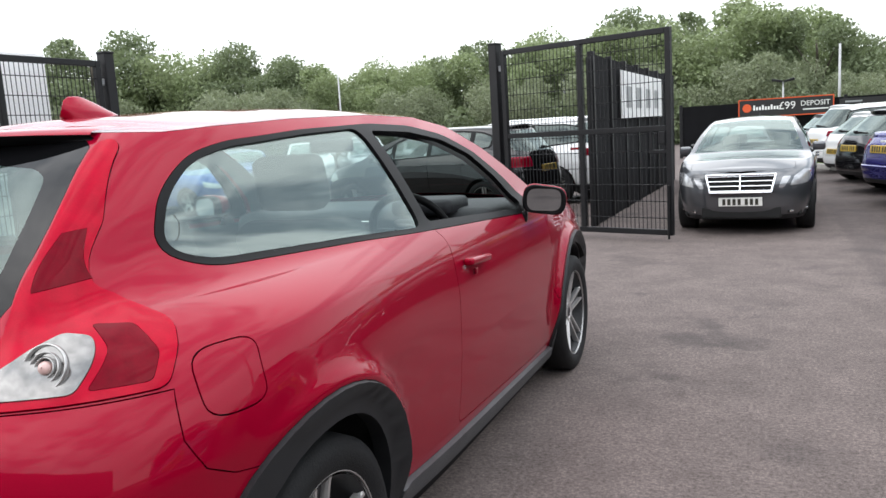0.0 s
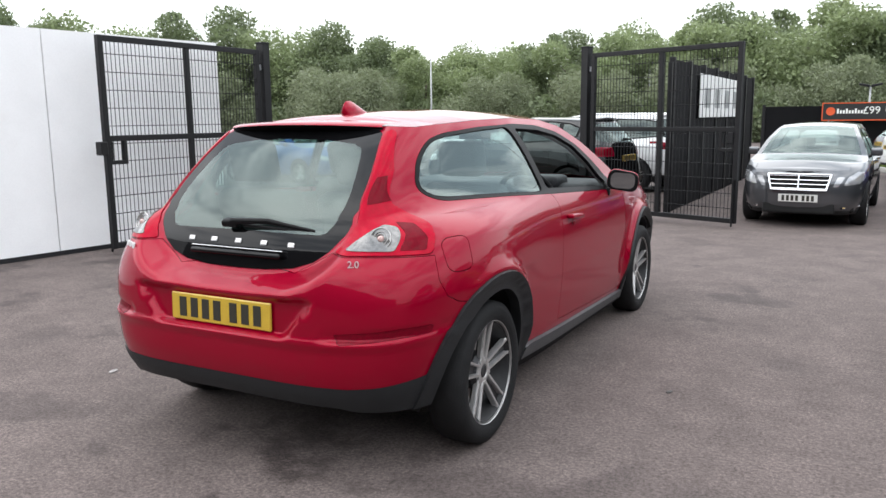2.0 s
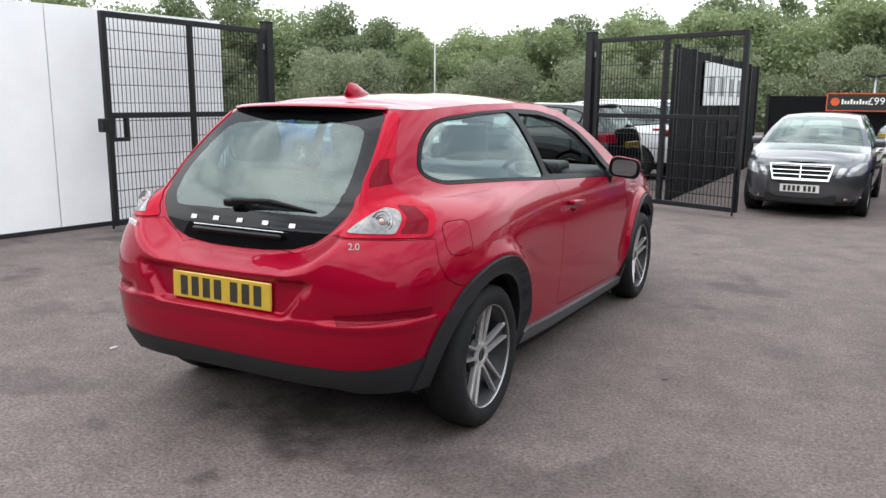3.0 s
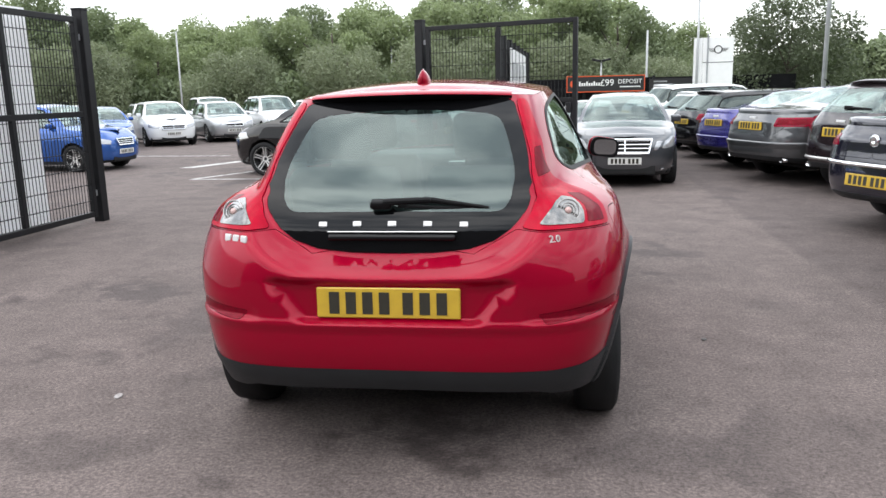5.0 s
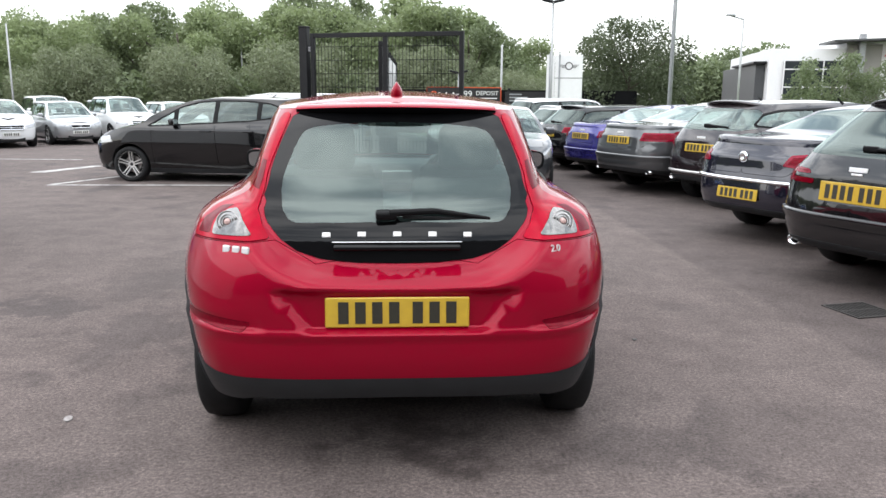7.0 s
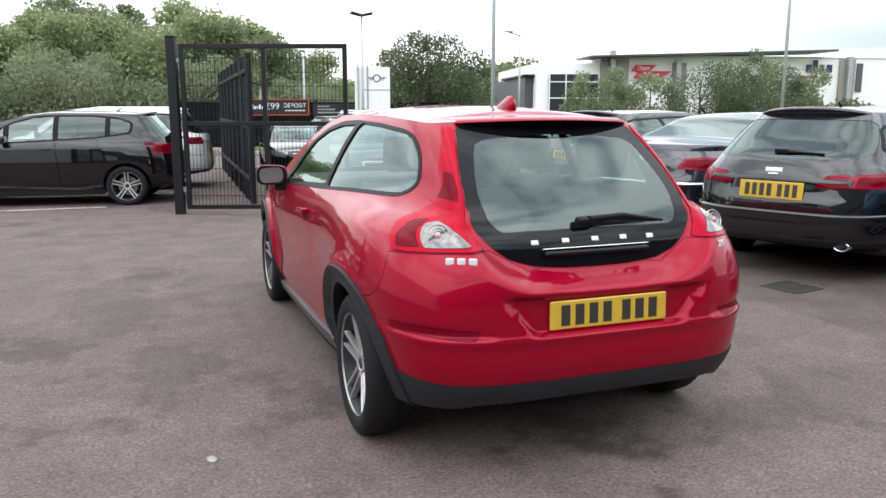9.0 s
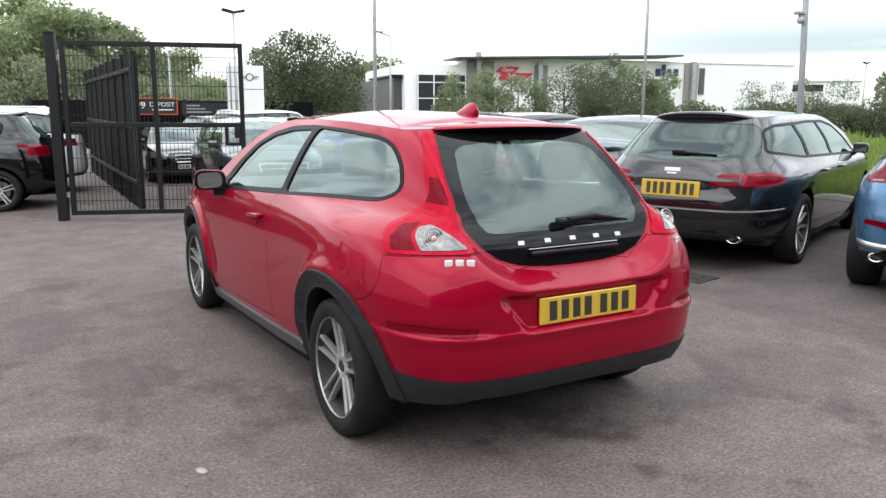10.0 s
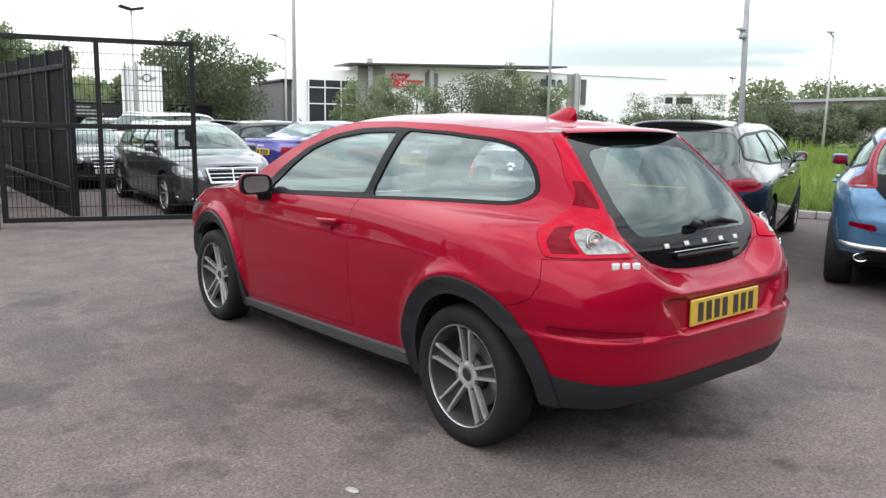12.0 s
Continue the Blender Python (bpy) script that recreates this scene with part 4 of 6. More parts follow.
    part("brake_light", box_bm((-.13, -.192, 1.366), (.13, -.17, 1.376), .003, 1), LENS_DARK, hatch, "slim high brake light")
    # wiper
    def glass_pose(x, z):
        y = float(GLASS_Y(z)) + .16 * x * x
        up = math.degrees(math.atan2(float(GLASS_Y(z + .02) - GLASS_Y(z - .02)), .04))
        return pose(x, y, z, -up)
    wiper = new("wiper")
    wiper.parent = hatch
    wiper.matrix_basis = pose(0, .022, .020)
    tagged(wiper, "black rear wiper lying across the glass")
    arm = bmesh.new()
    tube(arm, (-.03, -.640, .985), (.14, -.618, .990), .014, .012)
    tube(arm, (.14, -.618, .990), (.35, -.588, .957), .012, .006)
    part("wiper_arm", arm, TRIM, wiper)
    part("wiper_boss", box_bm((-.05, -.022, -.016), (.03, .02, .016), .013, 3, pose(-.03, -.628, .978, 15, 0, 4)), TRIM, wiper, smooth=True)
    blade = bmesh.new()
    tube(blade, (.02, -.622, .968), (.36, -.585, .952), .007, .005, 6)
    part("wiper_blade", blade, RUBBER, wiper)
    # chrome lettering as plain blocks, handle strip, badges
    for k in range(5):
        x = -.262 + k * .131
        m = glass_pose(x, .926 - .004 * (x / .26) ** 2)
        c = bmesh.new()
        box(c, (-.016, -.004, -.0105), (.016, .0, .0105), .004, 2)
        o = part("letter_block", c, ALLOY, hatch, "small raised chrome block")
        o.matrix_basis = m
    strip = part("tailgate_handle", box_bm((-.24, -.010, -.0022), (.24, .01, .0022), .002, 2), CHROME, hatch, "slim chrome tailgate strip")
    strip.matrix_basis = glass_pose(0, .897)
    ledge = part("handle_shell", box_bm((-.235, -.024, -.015), (.235, .01, .008), .011, 3), FRIT, hatch, smooth=True)
    ledge.matrix_basis = glass_pose(0, .881)
    for side, bars, w in ((-1, 3, .033), (1, 2, .022)):
        badge = new("badge")
        badge.parent = car
        tagged(badge, "small raised chrome badge")
        p, n = RED.at(*X(.585, .878)), RED.normal(*X(.585, .878))
        badge.matrix_basis = pose(side * p[0], p[1], p[2], -8, 0, side * math.degrees(math.atan2(n[0], -n[1])))
        if side > 0:
            letters("engine_text", "2.0", .036, SIGN_SILVER, badge, pose(0, -.003, 0, 90), .003)
        for k in range(bars if side < 0 else 0):
            x = (k - (bars - 1) / 2) * w * 1.3
            part("badge_bar", box_bm((x - w / 2, -.004, -.014), (x + w / 2, .005, .014), .006, 2), SIGN_SILVER, badge)
    number_plate(car, -.7465, .662, -2, PLATE_YELLOW, 7)
    # roof, screen, bonnet
    crown = curve((-.2, -.13, .06, .5, 1.1, 1.5, 1.9, 2.3, 2.6, 3.0, 3.3, 3.55), (0, .004, .046, .050, .052, .055, .05, .04, .055, .055, .04, .0))
    bow = curve((-.2, .0, 1.0, 1.5, 2.0, 2.36, 2.7, 3.2, 3.5), (0, 0, 0, .05, .12, .18, .1, .05, .0))
    top = Top(RED, high, crown, bow, 19, .05)
    screen = lambda y, t: 1.42 < y < 2.33 and abs(t) < .97
    top.panel("roof", lambda y, t: not screen(y, t) and y < 1.5, RED_PAINT, car)
    top.panel("bonnet", lambda y, t: not screen(y, t) and y >= 1.5, RED_PAINT, car)
    top.panel("windscreen", screen, GLASS_PALE, car).visible_shadow = False
    top.panel("headlining", lambda y, t: y < 1.4, LINING, car, -.045)
    # roof aerial
    bm = bmesh.new()
    rings = []
    fin_h = curve((0, .25, .5, .72, .86, .95, 1), (.004, .026, .050, .064, .062, .045, .010))
    fin_w = curve((0, .25, .5, .72, .86, .95, 1), (.006, .022, .029, .031, .028, .022, .012))
    for u in range(15):
        t = u / 14
        w, h = float(fin_w(t)), float(fin_h(t))
        rings.append([bm.verts.new((w * math.copysign(abs(math.cos(k * math.pi / 12)) ** 2.0, 6 - k), .37 - .22 * t - .014 * math.sin(k * math.pi / 12) * t, 1.430 + h * math.sin(k * math.pi / 12))) for k in range(13)])
    for p, q in zip(rings, rings[1:]):
        for k in range(12):
            bm.faces.new((p[k], p[k + 1], q[k + 1], q[k]))
    bm.faces.new(rings[-1])
    bmesh.ops.recalc_face_normals(bm, faces=bm.faces)
    part("roof_aerial", bm, RED_PAINT, car, "red shark-fin aerial", smooth=True)
    # inside
    skin.panel("cabin_lining", ["body", "door", "bumper", "fuel", "valance"], DASH, car, (1, -1), offset=-.06, depth=0)
    part("floor_pan", box_bm((-.62, -.30, .22), (.62, 3.2, .30), .03, 2), SHADOW_BLACK, car)
    part("load_cover", box_bm((-.52, -.50, .86), (.52, .05, .89), .02, 2), DASH, car)
    part("dashboard", box_bm((-.70, 1.75, .70), (.70, 2.35, .985), .08, 4), DASH, car, smooth=True)
    part("instrument_hood", box_bm((.22, 1.70, .96), (.52, 1.95, 1.035), .035, 3), DASH, car, smooth=True)
    part("centre_console", box_bm((-.13, 1.0, .35), (.13, 1.85, .80), .04, 3), SILL_GREY, car, smooth=True)
    part("centre_screen", box_bm((-.10, 1.735, .86), (.10, 1.745, .94), .004, 1), LAMP_SILVER, car)
    wheel = bmesh.new()
    ring = [( .018 * math.cos(k * math.tau / 10), .185 + .018 * math.sin(k * math.tau / 10)) for k in range(10)]
    revolve(wheel, ring, 36, closed=True)
    box(wheel, (-.012, -.175, -.02), (.012, .175, .02), .008, 1)
    box(wheel, (-.03, -.075, -.075), (.02, .075, .06), .02, 2)
    box(wheel, (-.012, -.02, -.175), (.012, .02, 0), .008, 1)
    o = part("steering_wheel", wheel, TRIM, car, smooth=True)
    o.matrix_basis = pose(.36, 1.62, .90, 0, 0, -90) @ pose(0, 0, 0, 0, 24, 0)
    for x, y, z in ((.36, .98, .42), (-.36, .98, .42), (.30, .12, .44), (-.30, .12, .44)):
        seat(car, x, y, z, 20, .96)
    inner = part("inner_mirror", box_bm((-.11, -.012, -.03), (.11, .012, .03), .012, 2), TRIM, car)
    inner.matrix_basis = pose(0, 1.60, 1.30)
    add_wheels(car, .317, .229, "twin", .767, 2.64, .80)
    return car


# ---- the other cars ----
def tail_band(car, sh, name, material, profile, reach, label=""):
    """A moulding round the tail of a car: profile of (outward, height), ending on both flanks."""
    zm = sum(z for _, z in profile) / len(profile)
    end = (sh.by_x if reach[0] == "x" else sh.by_y)(reach[1], zm)[0]
    n = 26
    verts = []
    for k in range(-n, n + 1):
        a = abs(k) / n * end
        fade = min(1.0, (1.001 - abs(k) / n) * 7)
        for out, z in profile:
            p = sh.at(a, z) + sh.normal(a, z) * (out * fade if out > 0 else out)
            verts.append((p[0] * (1 if k >= 0 else -1), p[1], p[2]))
    m = len(profile)
    faces = [(i * m + j, (i + 1) * m + j, (i + 1) * m + j + 1, i * m + j + 1) for i in range(2 * n) for j in range(m - 1)]
    data = bpy.data.meshes.new(name)
    data.from_pydata(verts, [], faces)
    data.shade_smooth()
    return link(name, data, material, car, label)


def roof_lip(car, sh, H, width, material):
    """The overhang of a tailgate roof, bowed with the roof's rear edge."""
    bm = bmesh.new()
    n, rows = 12, []
    for k in range(-n, n + 1):
        x = width * k / n
        y = float(sh.at(*sh.by_x(abs(x), H - .05))[1])
        dip = .028 * (k / n) ** 4 - .036 * (1 - (k / n) ** 2)
        out = .050 * (1 - .6 * (k / n) ** 4)
        rows.append([bm.verts.new(p) for p in ((x, y + .14, H - .034 - dip), (x, y + .02, H - .032 - dip), (x, y - out, H - .046 - dip), (x, y - out + .006, H - .060 - dip), (x, y + .035, H - .095))])
    for a, b in zip(rows, rows[1:]):
        for j in range(4):
            bm.faces.new((a[j], b[j], b[j + 1], a[j + 1]))
    bmesh.ops.recalc_face_normals(bm, faces=bm.faces)
    return part("spoiler", bm, material, car, smooth=True)


def other_car(m, paint, label, style="estate", W=1.85, H=1.48, wb=2.85, ro=1.05, fo=0.88, belt=0.97, rake=0.55, deck=1.03, hood=0.84, wheel=(.335, .24, "multi"), group="cars in the car park",
              lamps=(), chrome=(), rear_plate=(.80, .52, .111), front=None, rails=False, pillars=(.55, 1.45), glass=GLASS_PALE, rear_glass=None, exhaust=0.0, badge=0.0, step=.07, light_bar=None,
              black=(), dlo=None, hatch_line=True, cab=0.0, screen=(.55, .66, .78), mirror_at=None, low_rear=.33, ledge=0.0, ledge_mat=None, pipe=1.0, marks=()):
    """A parked car. Origin: under the rear axle; y points forward."""
    car = thing("car", m, label, "car", group)
    hw = W / 2
    z = (.16, .26, .36, .50, .64, .76, .86, belt - .06, belt, belt + .05, belt + .2, H - .12, H - .06, H)
    mid = [hw * k for k in (.88, .925, .955, .98, .995, 1, .992, .975, .925, .89, .815, .70, .655, .58)]
    rear = [hw * k for k in (.76, .85, .935, .97, .985, .985, .975, .95, .89, .85, .775, .665, .62, .55)]
    lean = lambda h: max(0.0, (h - belt - .03) / (H - belt - .03))
    tail = [-ro + k for k in (.34, .17, .03, .0, .01, .035, .045, .06, .085, .11)] + [-ro + .11 + rake * lean(h) for h in z[10:]]
    nose = [wb + fo + k for k in (-.16, -.05, -.01, 0, -.01, -.06, -.16, -.35, -.6, -.8, -1.1, -1.3, -1.4, -1.5)]
    sh = Shell(z, mid, rear, [k * .985 for k in mid], tail, nose, (3.6, 3.8, 4, 4, 4, 4, 3.8, 3.6, 3.6, 3.6, 4, 4.4, 4.5, 4.5), .55, wb - .35, (-.3, .9), (wb - .8, wb + .3))
    X, Y, N, end = sh.by_x, sh.by_y, sh.by_nose, sh.end
    cowl = wb - .30 + cab
    nose_edge = [Y(cowl, belt + .02), Y(wb + .1, belt - .055), Y(wb + fo * .55, hood), Y(wb + fo - .22, hood - .07), (end, hood - .12)]
    if style == "saloon":
        high = [(0, deck), X(hw * .6, deck - .005), Y(-ro + .40, deck), Y(-.08, deck + .03), Y(.25, belt + .19), Y(.62, H - .10), Y(1.0, H - .045), Y(wb * .5, H - .03), Y(wb * .62, H - .07), Y(wb * .74, belt + .26)] + nose_edge
        glassy = lambda y, t: (-.02 < y < .60 or wb * .645 < y < cowl - .02) and abs(t) < .9
        side = dlo or [(-.02, belt + .07), (.42, belt + .03), (cowl - .12, belt - .005), (cowl - .42, belt + .16), (wb * .63, H - .115), (wb * .5, H - .085), (1.0, H - .09), (.62, H - .145), (.25, belt + .15)]
    else:
        ry = float(sh.tail(H - .04))
        high = [(0, H - .04), X(hw * .4, H - .042), Y(ry + .25, H - .045), Y(ry + .6, H - .03), Y(wb * .4, H - .02), Y(wb * screen[0], H - .03), Y(wb * screen[1], H - .08), Y(wb * screen[2], belt + .27)] + nose_edge
        glassy = lambda y, t: wb * (screen[1] - .005) < y < cowl - .02 and abs(t) < .92
        side = dlo or [(ry - .16, belt + .11), (.2, belt + .035), (cowl - .12, belt - .005), (cowl - .38, belt + .17), (wb * (screen[1] + .01), H - .135), (wb * screen[0], H - .085), (wb * .3, H - .085), (ry + .30, H - .115), (ry + .02, H - .17)]
    low = [(end, .20), Y(wb + .5, .20), Y(wb - .4, .17), Y(.4, .18), Y(-.4, .27), X(hw * .7, low_rear), (0, low_rear + .01)]
    wr = wheel[0]
    arch = lambda wy, r: [Y(wy + r * math.cos(k * math.tau / 32), wr + r * math.sin(k * math.tau / 32)) for k in range(32)]
    put = lambda poly: [(X(v, h) if k == "x" else Y(v, h) if k == "y" else N(v, h)) if (k, v) != ("x", 0) else (0.0, h) for k, v, h in poly]
    outer = rounded([Y(*p) for p in side], .05)
    regions = [("hole", arch(0.0, wr + .045)), ("hole", arch(wb, wr + .045))]
    for i, (mat, p) in enumerate(lamps):
        if mat is TAIL_RED:
            regions += [("lens%d" % i, inset(rounded(put(p), .02), .022))]
    regions += [("lamp%d" % i, rounded(put(p), .02)) for i, (_, p) in enumerate(lamps)]
    regions += [("chrome%d" % i, put(p)) for i, p in enumerate(chrome)]
    regions += [("black%d" % i, put(p)) for i, p in enumerate(black)]
    regions += [("pane", inset(outer, .022)), ("frame", outer)]
    if style != "saloon":
        gx = hw * .70
        regions += [("rear_glass", [(0.0, belt + .045), X(gx * .8, belt + .05), X(gx, belt + .085), X(hw * .60, H - .15), X(hw * .54, H - .115), (0.0, H - .10)])]
    mid_y = pillars[1] if len(pillars) > 1 else .5
    for p in pillars:
        lines = [belt - .03 + (H - belt) * k / 5 for k in range(6)]
        regions += [(None, [Y(p - .04, h) for h in lines] + [Y(p + .04, h) for h in lines[::-1]])]
    regions += [("door_rear", rounded([Y(*p) for p in ((.42, belt + .04), (.36, .62), (.46, .36), (mid_y - .06, .33), (mid_y, belt + .02), (mid_y + .1, belt + .06), (.5, belt + .06))], .06)),
                ("door_front", rounded([Y(*p) for p in ((mid_y, belt + .06), (mid_y, belt), (mid_y - .055, .33), (wb - .46, .31), (wb - .44, .7), (wb - .42, belt), (wb - .5, belt + .05))], .05)),
                ("skirt", [(0, low_rear + .07), X(hw * .5, low_rear + .07), Y(-.5, low_rear + .04), Y(.3, .26), Y(wb, .25), (end, .27), (end, .05), (0, .05)])]
    if hatch_line and style == "saloon":
        regions += [("boot", rounded([(0, .70), X(hw * .55, .70), X(hw * .66, .80), X(hw * .70, deck + .05), (0, deck + .05)], .04))]
    elif hatch_line:
        regions += [("boot", rounded([(0, .56), X(hw * .60, .56), X(hw * .74, .68), X(hw * .79, belt), X(hw * .80, belt + .06), X(hw * .64, H - .02), (0, H)], .05))]
    skin = Skin(sh, high + low, regions, step)
    skin.panel("body", ["body"], paint, car, (1, -1), gap=.0015)
    skin.panel("boot_lid", ["boot"], paint, car, (1, -1), gap=.003)
    skin.panel("skirt", ["skirt"], CLADDING, car, (1, -1), offset=.004)
    ys = sh.at(*skin.uv[skin.tri].mean(1).T)[:, 1]
    index = sum(((ys > p) * 1 for p in pillars), np.zeros(len(ys), int))
    bars = np.zeros(len(ys), bool)
    zs = skin.uv[skin.tri].mean(1)[:, 1]
    for p in pillars:
        bars |= np.abs(ys - p) < .04
    for i in range(len(ys)):
        if skin.kind[i] == "pane":
            skin.kind[i] = "frame" if bars[i] else "pane%d" % index[i]
    for s in (1, -1):
        for door in ("door_rear", "door_front"):
            d = skin.panel("door", [door], paint, car, (s, ), gap=.003)
            if d:
                hy = mid_y + (.16 if door == "door_front" else -.62)
                grip = part("handle", box_bm((-.02, -.10, -.014), (.02, .10, .014), .012, 2), paint, d)
                grip.matrix_basis = pose(s * (float(sh.half(hy, belt - .1)) + .018), hy, belt - .10)
        skin.panel("window_frame", ["frame"], TRIM, car, (s, ), offset=.002)
        for i in range(len(pillars) + 1):
            o = skin.panel("side_window", ["pane%d" % i], glass if i >= min(2, len(pillars)) or rear_glass is None else rear_glass, car, (s, ), offset=-.004, depth=0)
            if o:
                o.visible_shadow = False
        for i, (mat, _) in enumerate(lamps):
            lamp = skin.panel("tail_light" if mat in (TAIL_RED, LENS_DARK) else "headlight" if mat in (HEAD_LENS, LAMP_SILVER) else "panel", ["lamp%d" % i], mat, car, (s, ), offset=.004, depth=.012)
            if lamp:
                skin.panel("dark_lens", ["lens%d" % i], LENS_DARK, lamp, (s, ), offset=.003, depth=.004)
        mirror = part("door_mirror", box_bm((-.09, -.045, -.06), (.075, .055, .06), .04, 3), paint, car, smooth=True)
        mirror.matrix_basis = pose(s * (hw + .015), mirror_at or cowl - .28, belt + .06)
        part("mirror_glass", box_bm((-.07, -.049, -.044), (.06, -.045, .044)), MIRROR, mirror)
        part("mirror_foot", box_bm((-.06, -.025, -.03), (.06, .025, .0), .01, 1, pose(-s * .11, 0, -.05)), TRIM, mirror)
        if rails:
            bm = bmesh.new()
            rx = float(sh.half(.5, H - .03)) - .01
            pts = [(s * (rx - .03), -.30, H - .04), (s * rx, -.18, H + .004), (s * rx, wb * .42, H + .006), (s * (rx - .02), wb * .52, H - .04)]
            for a, b in zip(pts, pts[1:]):
                tube(bm, a, b, .016, sides=8)
            part("roof_rail", bm, CHROME if paint in (GREY_PAINT, WHITE_PAINT) else TRIM, car)
        if exhaust:
            bm = bmesh.new()
            revolve(bm, [(-.10, .034), (.01, .036), (.012, .031), (-.05, .028)], 20, pose(s * exhaust, float(sh.at(*X(exhaust, low_rear + .03))[1]) + .012, low_rear + .02, 0, 0, -90) @ Matrix.Diagonal((1.5, 1.35 * pipe, .85 * pipe, 1)))
            part("exhaust", bm, CHROME, car, smooth=True)
        for wy in (0.0, wb):
            bm = bmesh.new()
            half_housing(bm, s, hw - .03, wr + .05, wy, wr, lambda y, z: float(sh.at(*Y(y, z))[0]) - .03)
            part("wheel_housing", bm, SHADOW_BLACK, car)
    for i, c in enumerate(chrome):
        for sides in (((1, -1), ) if c[0][1] == 0 else ((1, ), (-1, ))):
            skin.panel("chrome_strip", ["chrome%d" % i], CHROME, car, sides, offset=.006, depth=.01)
    for i in range(len(black)):
        skin.panel("black_trim", ["black%d" % i], TRIM, car, (1, -1), offset=.002, depth=.01)
    if style != "saloon":
        o = skin.panel("rear_window", ["rear_glass"], rear_glass or glass, car, (1, -1), offset=-.003, depth=0)
        o.visible_shadow = False
        roof_lip(car, sh, H, hw * .56, paint)
        bm = bmesh.new()
        wz = belt + .105
        box(bm, (-.05, float(sh.tail(wz)) - .035, wz - .022), (.07, float(sh.tail(wz)) - .004, wz + .022), .012, 2)
        tube(bm, (.05, float(sh.tail(wz)) - .022, wz), (.36, float(sh.at(*X(.36, wz - .01))[1]) - .016, wz - .012), .014, .008, 8)
        part("wiper", bm, TRIM, car)
    else:
        tail_band(car, sh, "boot_lip", paint, [(-.004, deck - .045), (.012, deck - .018), (.030, deck + .004), (.026, deck + .012), (-.06, deck + .016)], ("x", hw * .80))
    if ledge:
        tail_band(car, sh, "bumper_strip", ledge_mat or paint, [(-.004, ledge + .014), (.014, ledge + .009), (.021, ledge - .004), (.018, ledge - .020), (-.004, ledge - (.024 if ledge_mat else .085))], ("y", -.50))
    for mx, mz, mw, mh in marks:
        bar = part("badge_bar", box_bm((-mw / 2, -.004, -mh / 2), (mw / 2, .004, mh / 2), .003, 1), SIGN_SILVER, car, "plain silver badge")
        bar.matrix_basis = pose(mx, float(sh.at(*X(abs(mx), mz))[1]) - .004, mz, -8)
    if rear_plate:
        pz, pw, ph = rear_plate
        number_plate(car, float(sh.tail(pz)) - .016, pz, -5, PLATE_YELLOW, 7, pw, ph)
    if badge:
        bm = bmesh.new()
        revolve(bm, [(0, .0), (.012, .03), (.010, .052), (0, .055)], 24, pose(0, float(sh.tail(badge)) - .002, badge, 0, 0, -90))
        part("round_badge", bm, CHROME, car, "plain round chrome badge", smooth=True)
    crown = curve((-ro, -ro + .4, .4, wb * .5, wb * .7, cowl, wb + .3, wb + fo - .1, wb + fo), (0, .012 if style == "saloon" else .03, .035, .035, .04, .035, .045, .03, 0))
    bow = curve((-ro, 0, .7, wb * .6, wb * .75, cowl, wb + .3, wb + fo), (0, -.02 if style == "saloon" else 0, 0, .02, .10, .16, .08, 0))
    top = Top(sh, high, crown, bow, 15, .08)
    top.panel("roof", lambda y, t: not glassy(y, t) and y < wb * .66, paint, car)
    top.panel("bonnet", lambda y, t: not glassy(y, t) and y >= wb * .66, paint, car)
    for o in (top.panel("windscreen", lambda y, t: glassy(y, t) and y > wb * .5, GLASS_PALE, car), top.panel("rear_screen", lambda y, t: glassy(y, t) and y < wb * .5, rear_glass or GLASS_PALE, car)):
        if o:
            o.visible_shadow = False
    if front:
        front(car, sh, N)
    part("floor_pan", box_bm((-hw + .16, -ro + .5, .22), (hw - .16, wb + fo - .25, .34), .03, 1), SHADOW_BLACK, car)
    skin.panel("cabin_lining", ["body", "door_rear", "door_front", "boot"], DASH, car, (1, -1), offset=-.06, depth=0)
    part("parcel_shelf", box_bm((-hw * .7, -ro + .35, belt - .08), (hw * .7, .15, belt - .05), .01, 1), DASH, car)
    part("dashboard", box_bm((-hw * .8, cowl - .55, .70), (hw * .8, cowl + .1, belt - .01), .06, 2), DASH, car, smooth=True)
    rear_y = .62 if style == "saloon" else .22
    for x, y in ((.37, 1.25), (-.37, 1.25), (.34, rear_y), (-.34, rear_y)):
        seat(car, x, y, .34 + H - 1.48, 16, .95)
    bm = bmesh.new()
    tube(bm, (0, .25, H - .005), (0, .16, H + .055), .016, .004, 6)
    part("roof_aerial", bm, TRIM, car)
    add_wheels(car, wheel[0], wheel[1], wheel[2], hw - .125, wb)
    return car


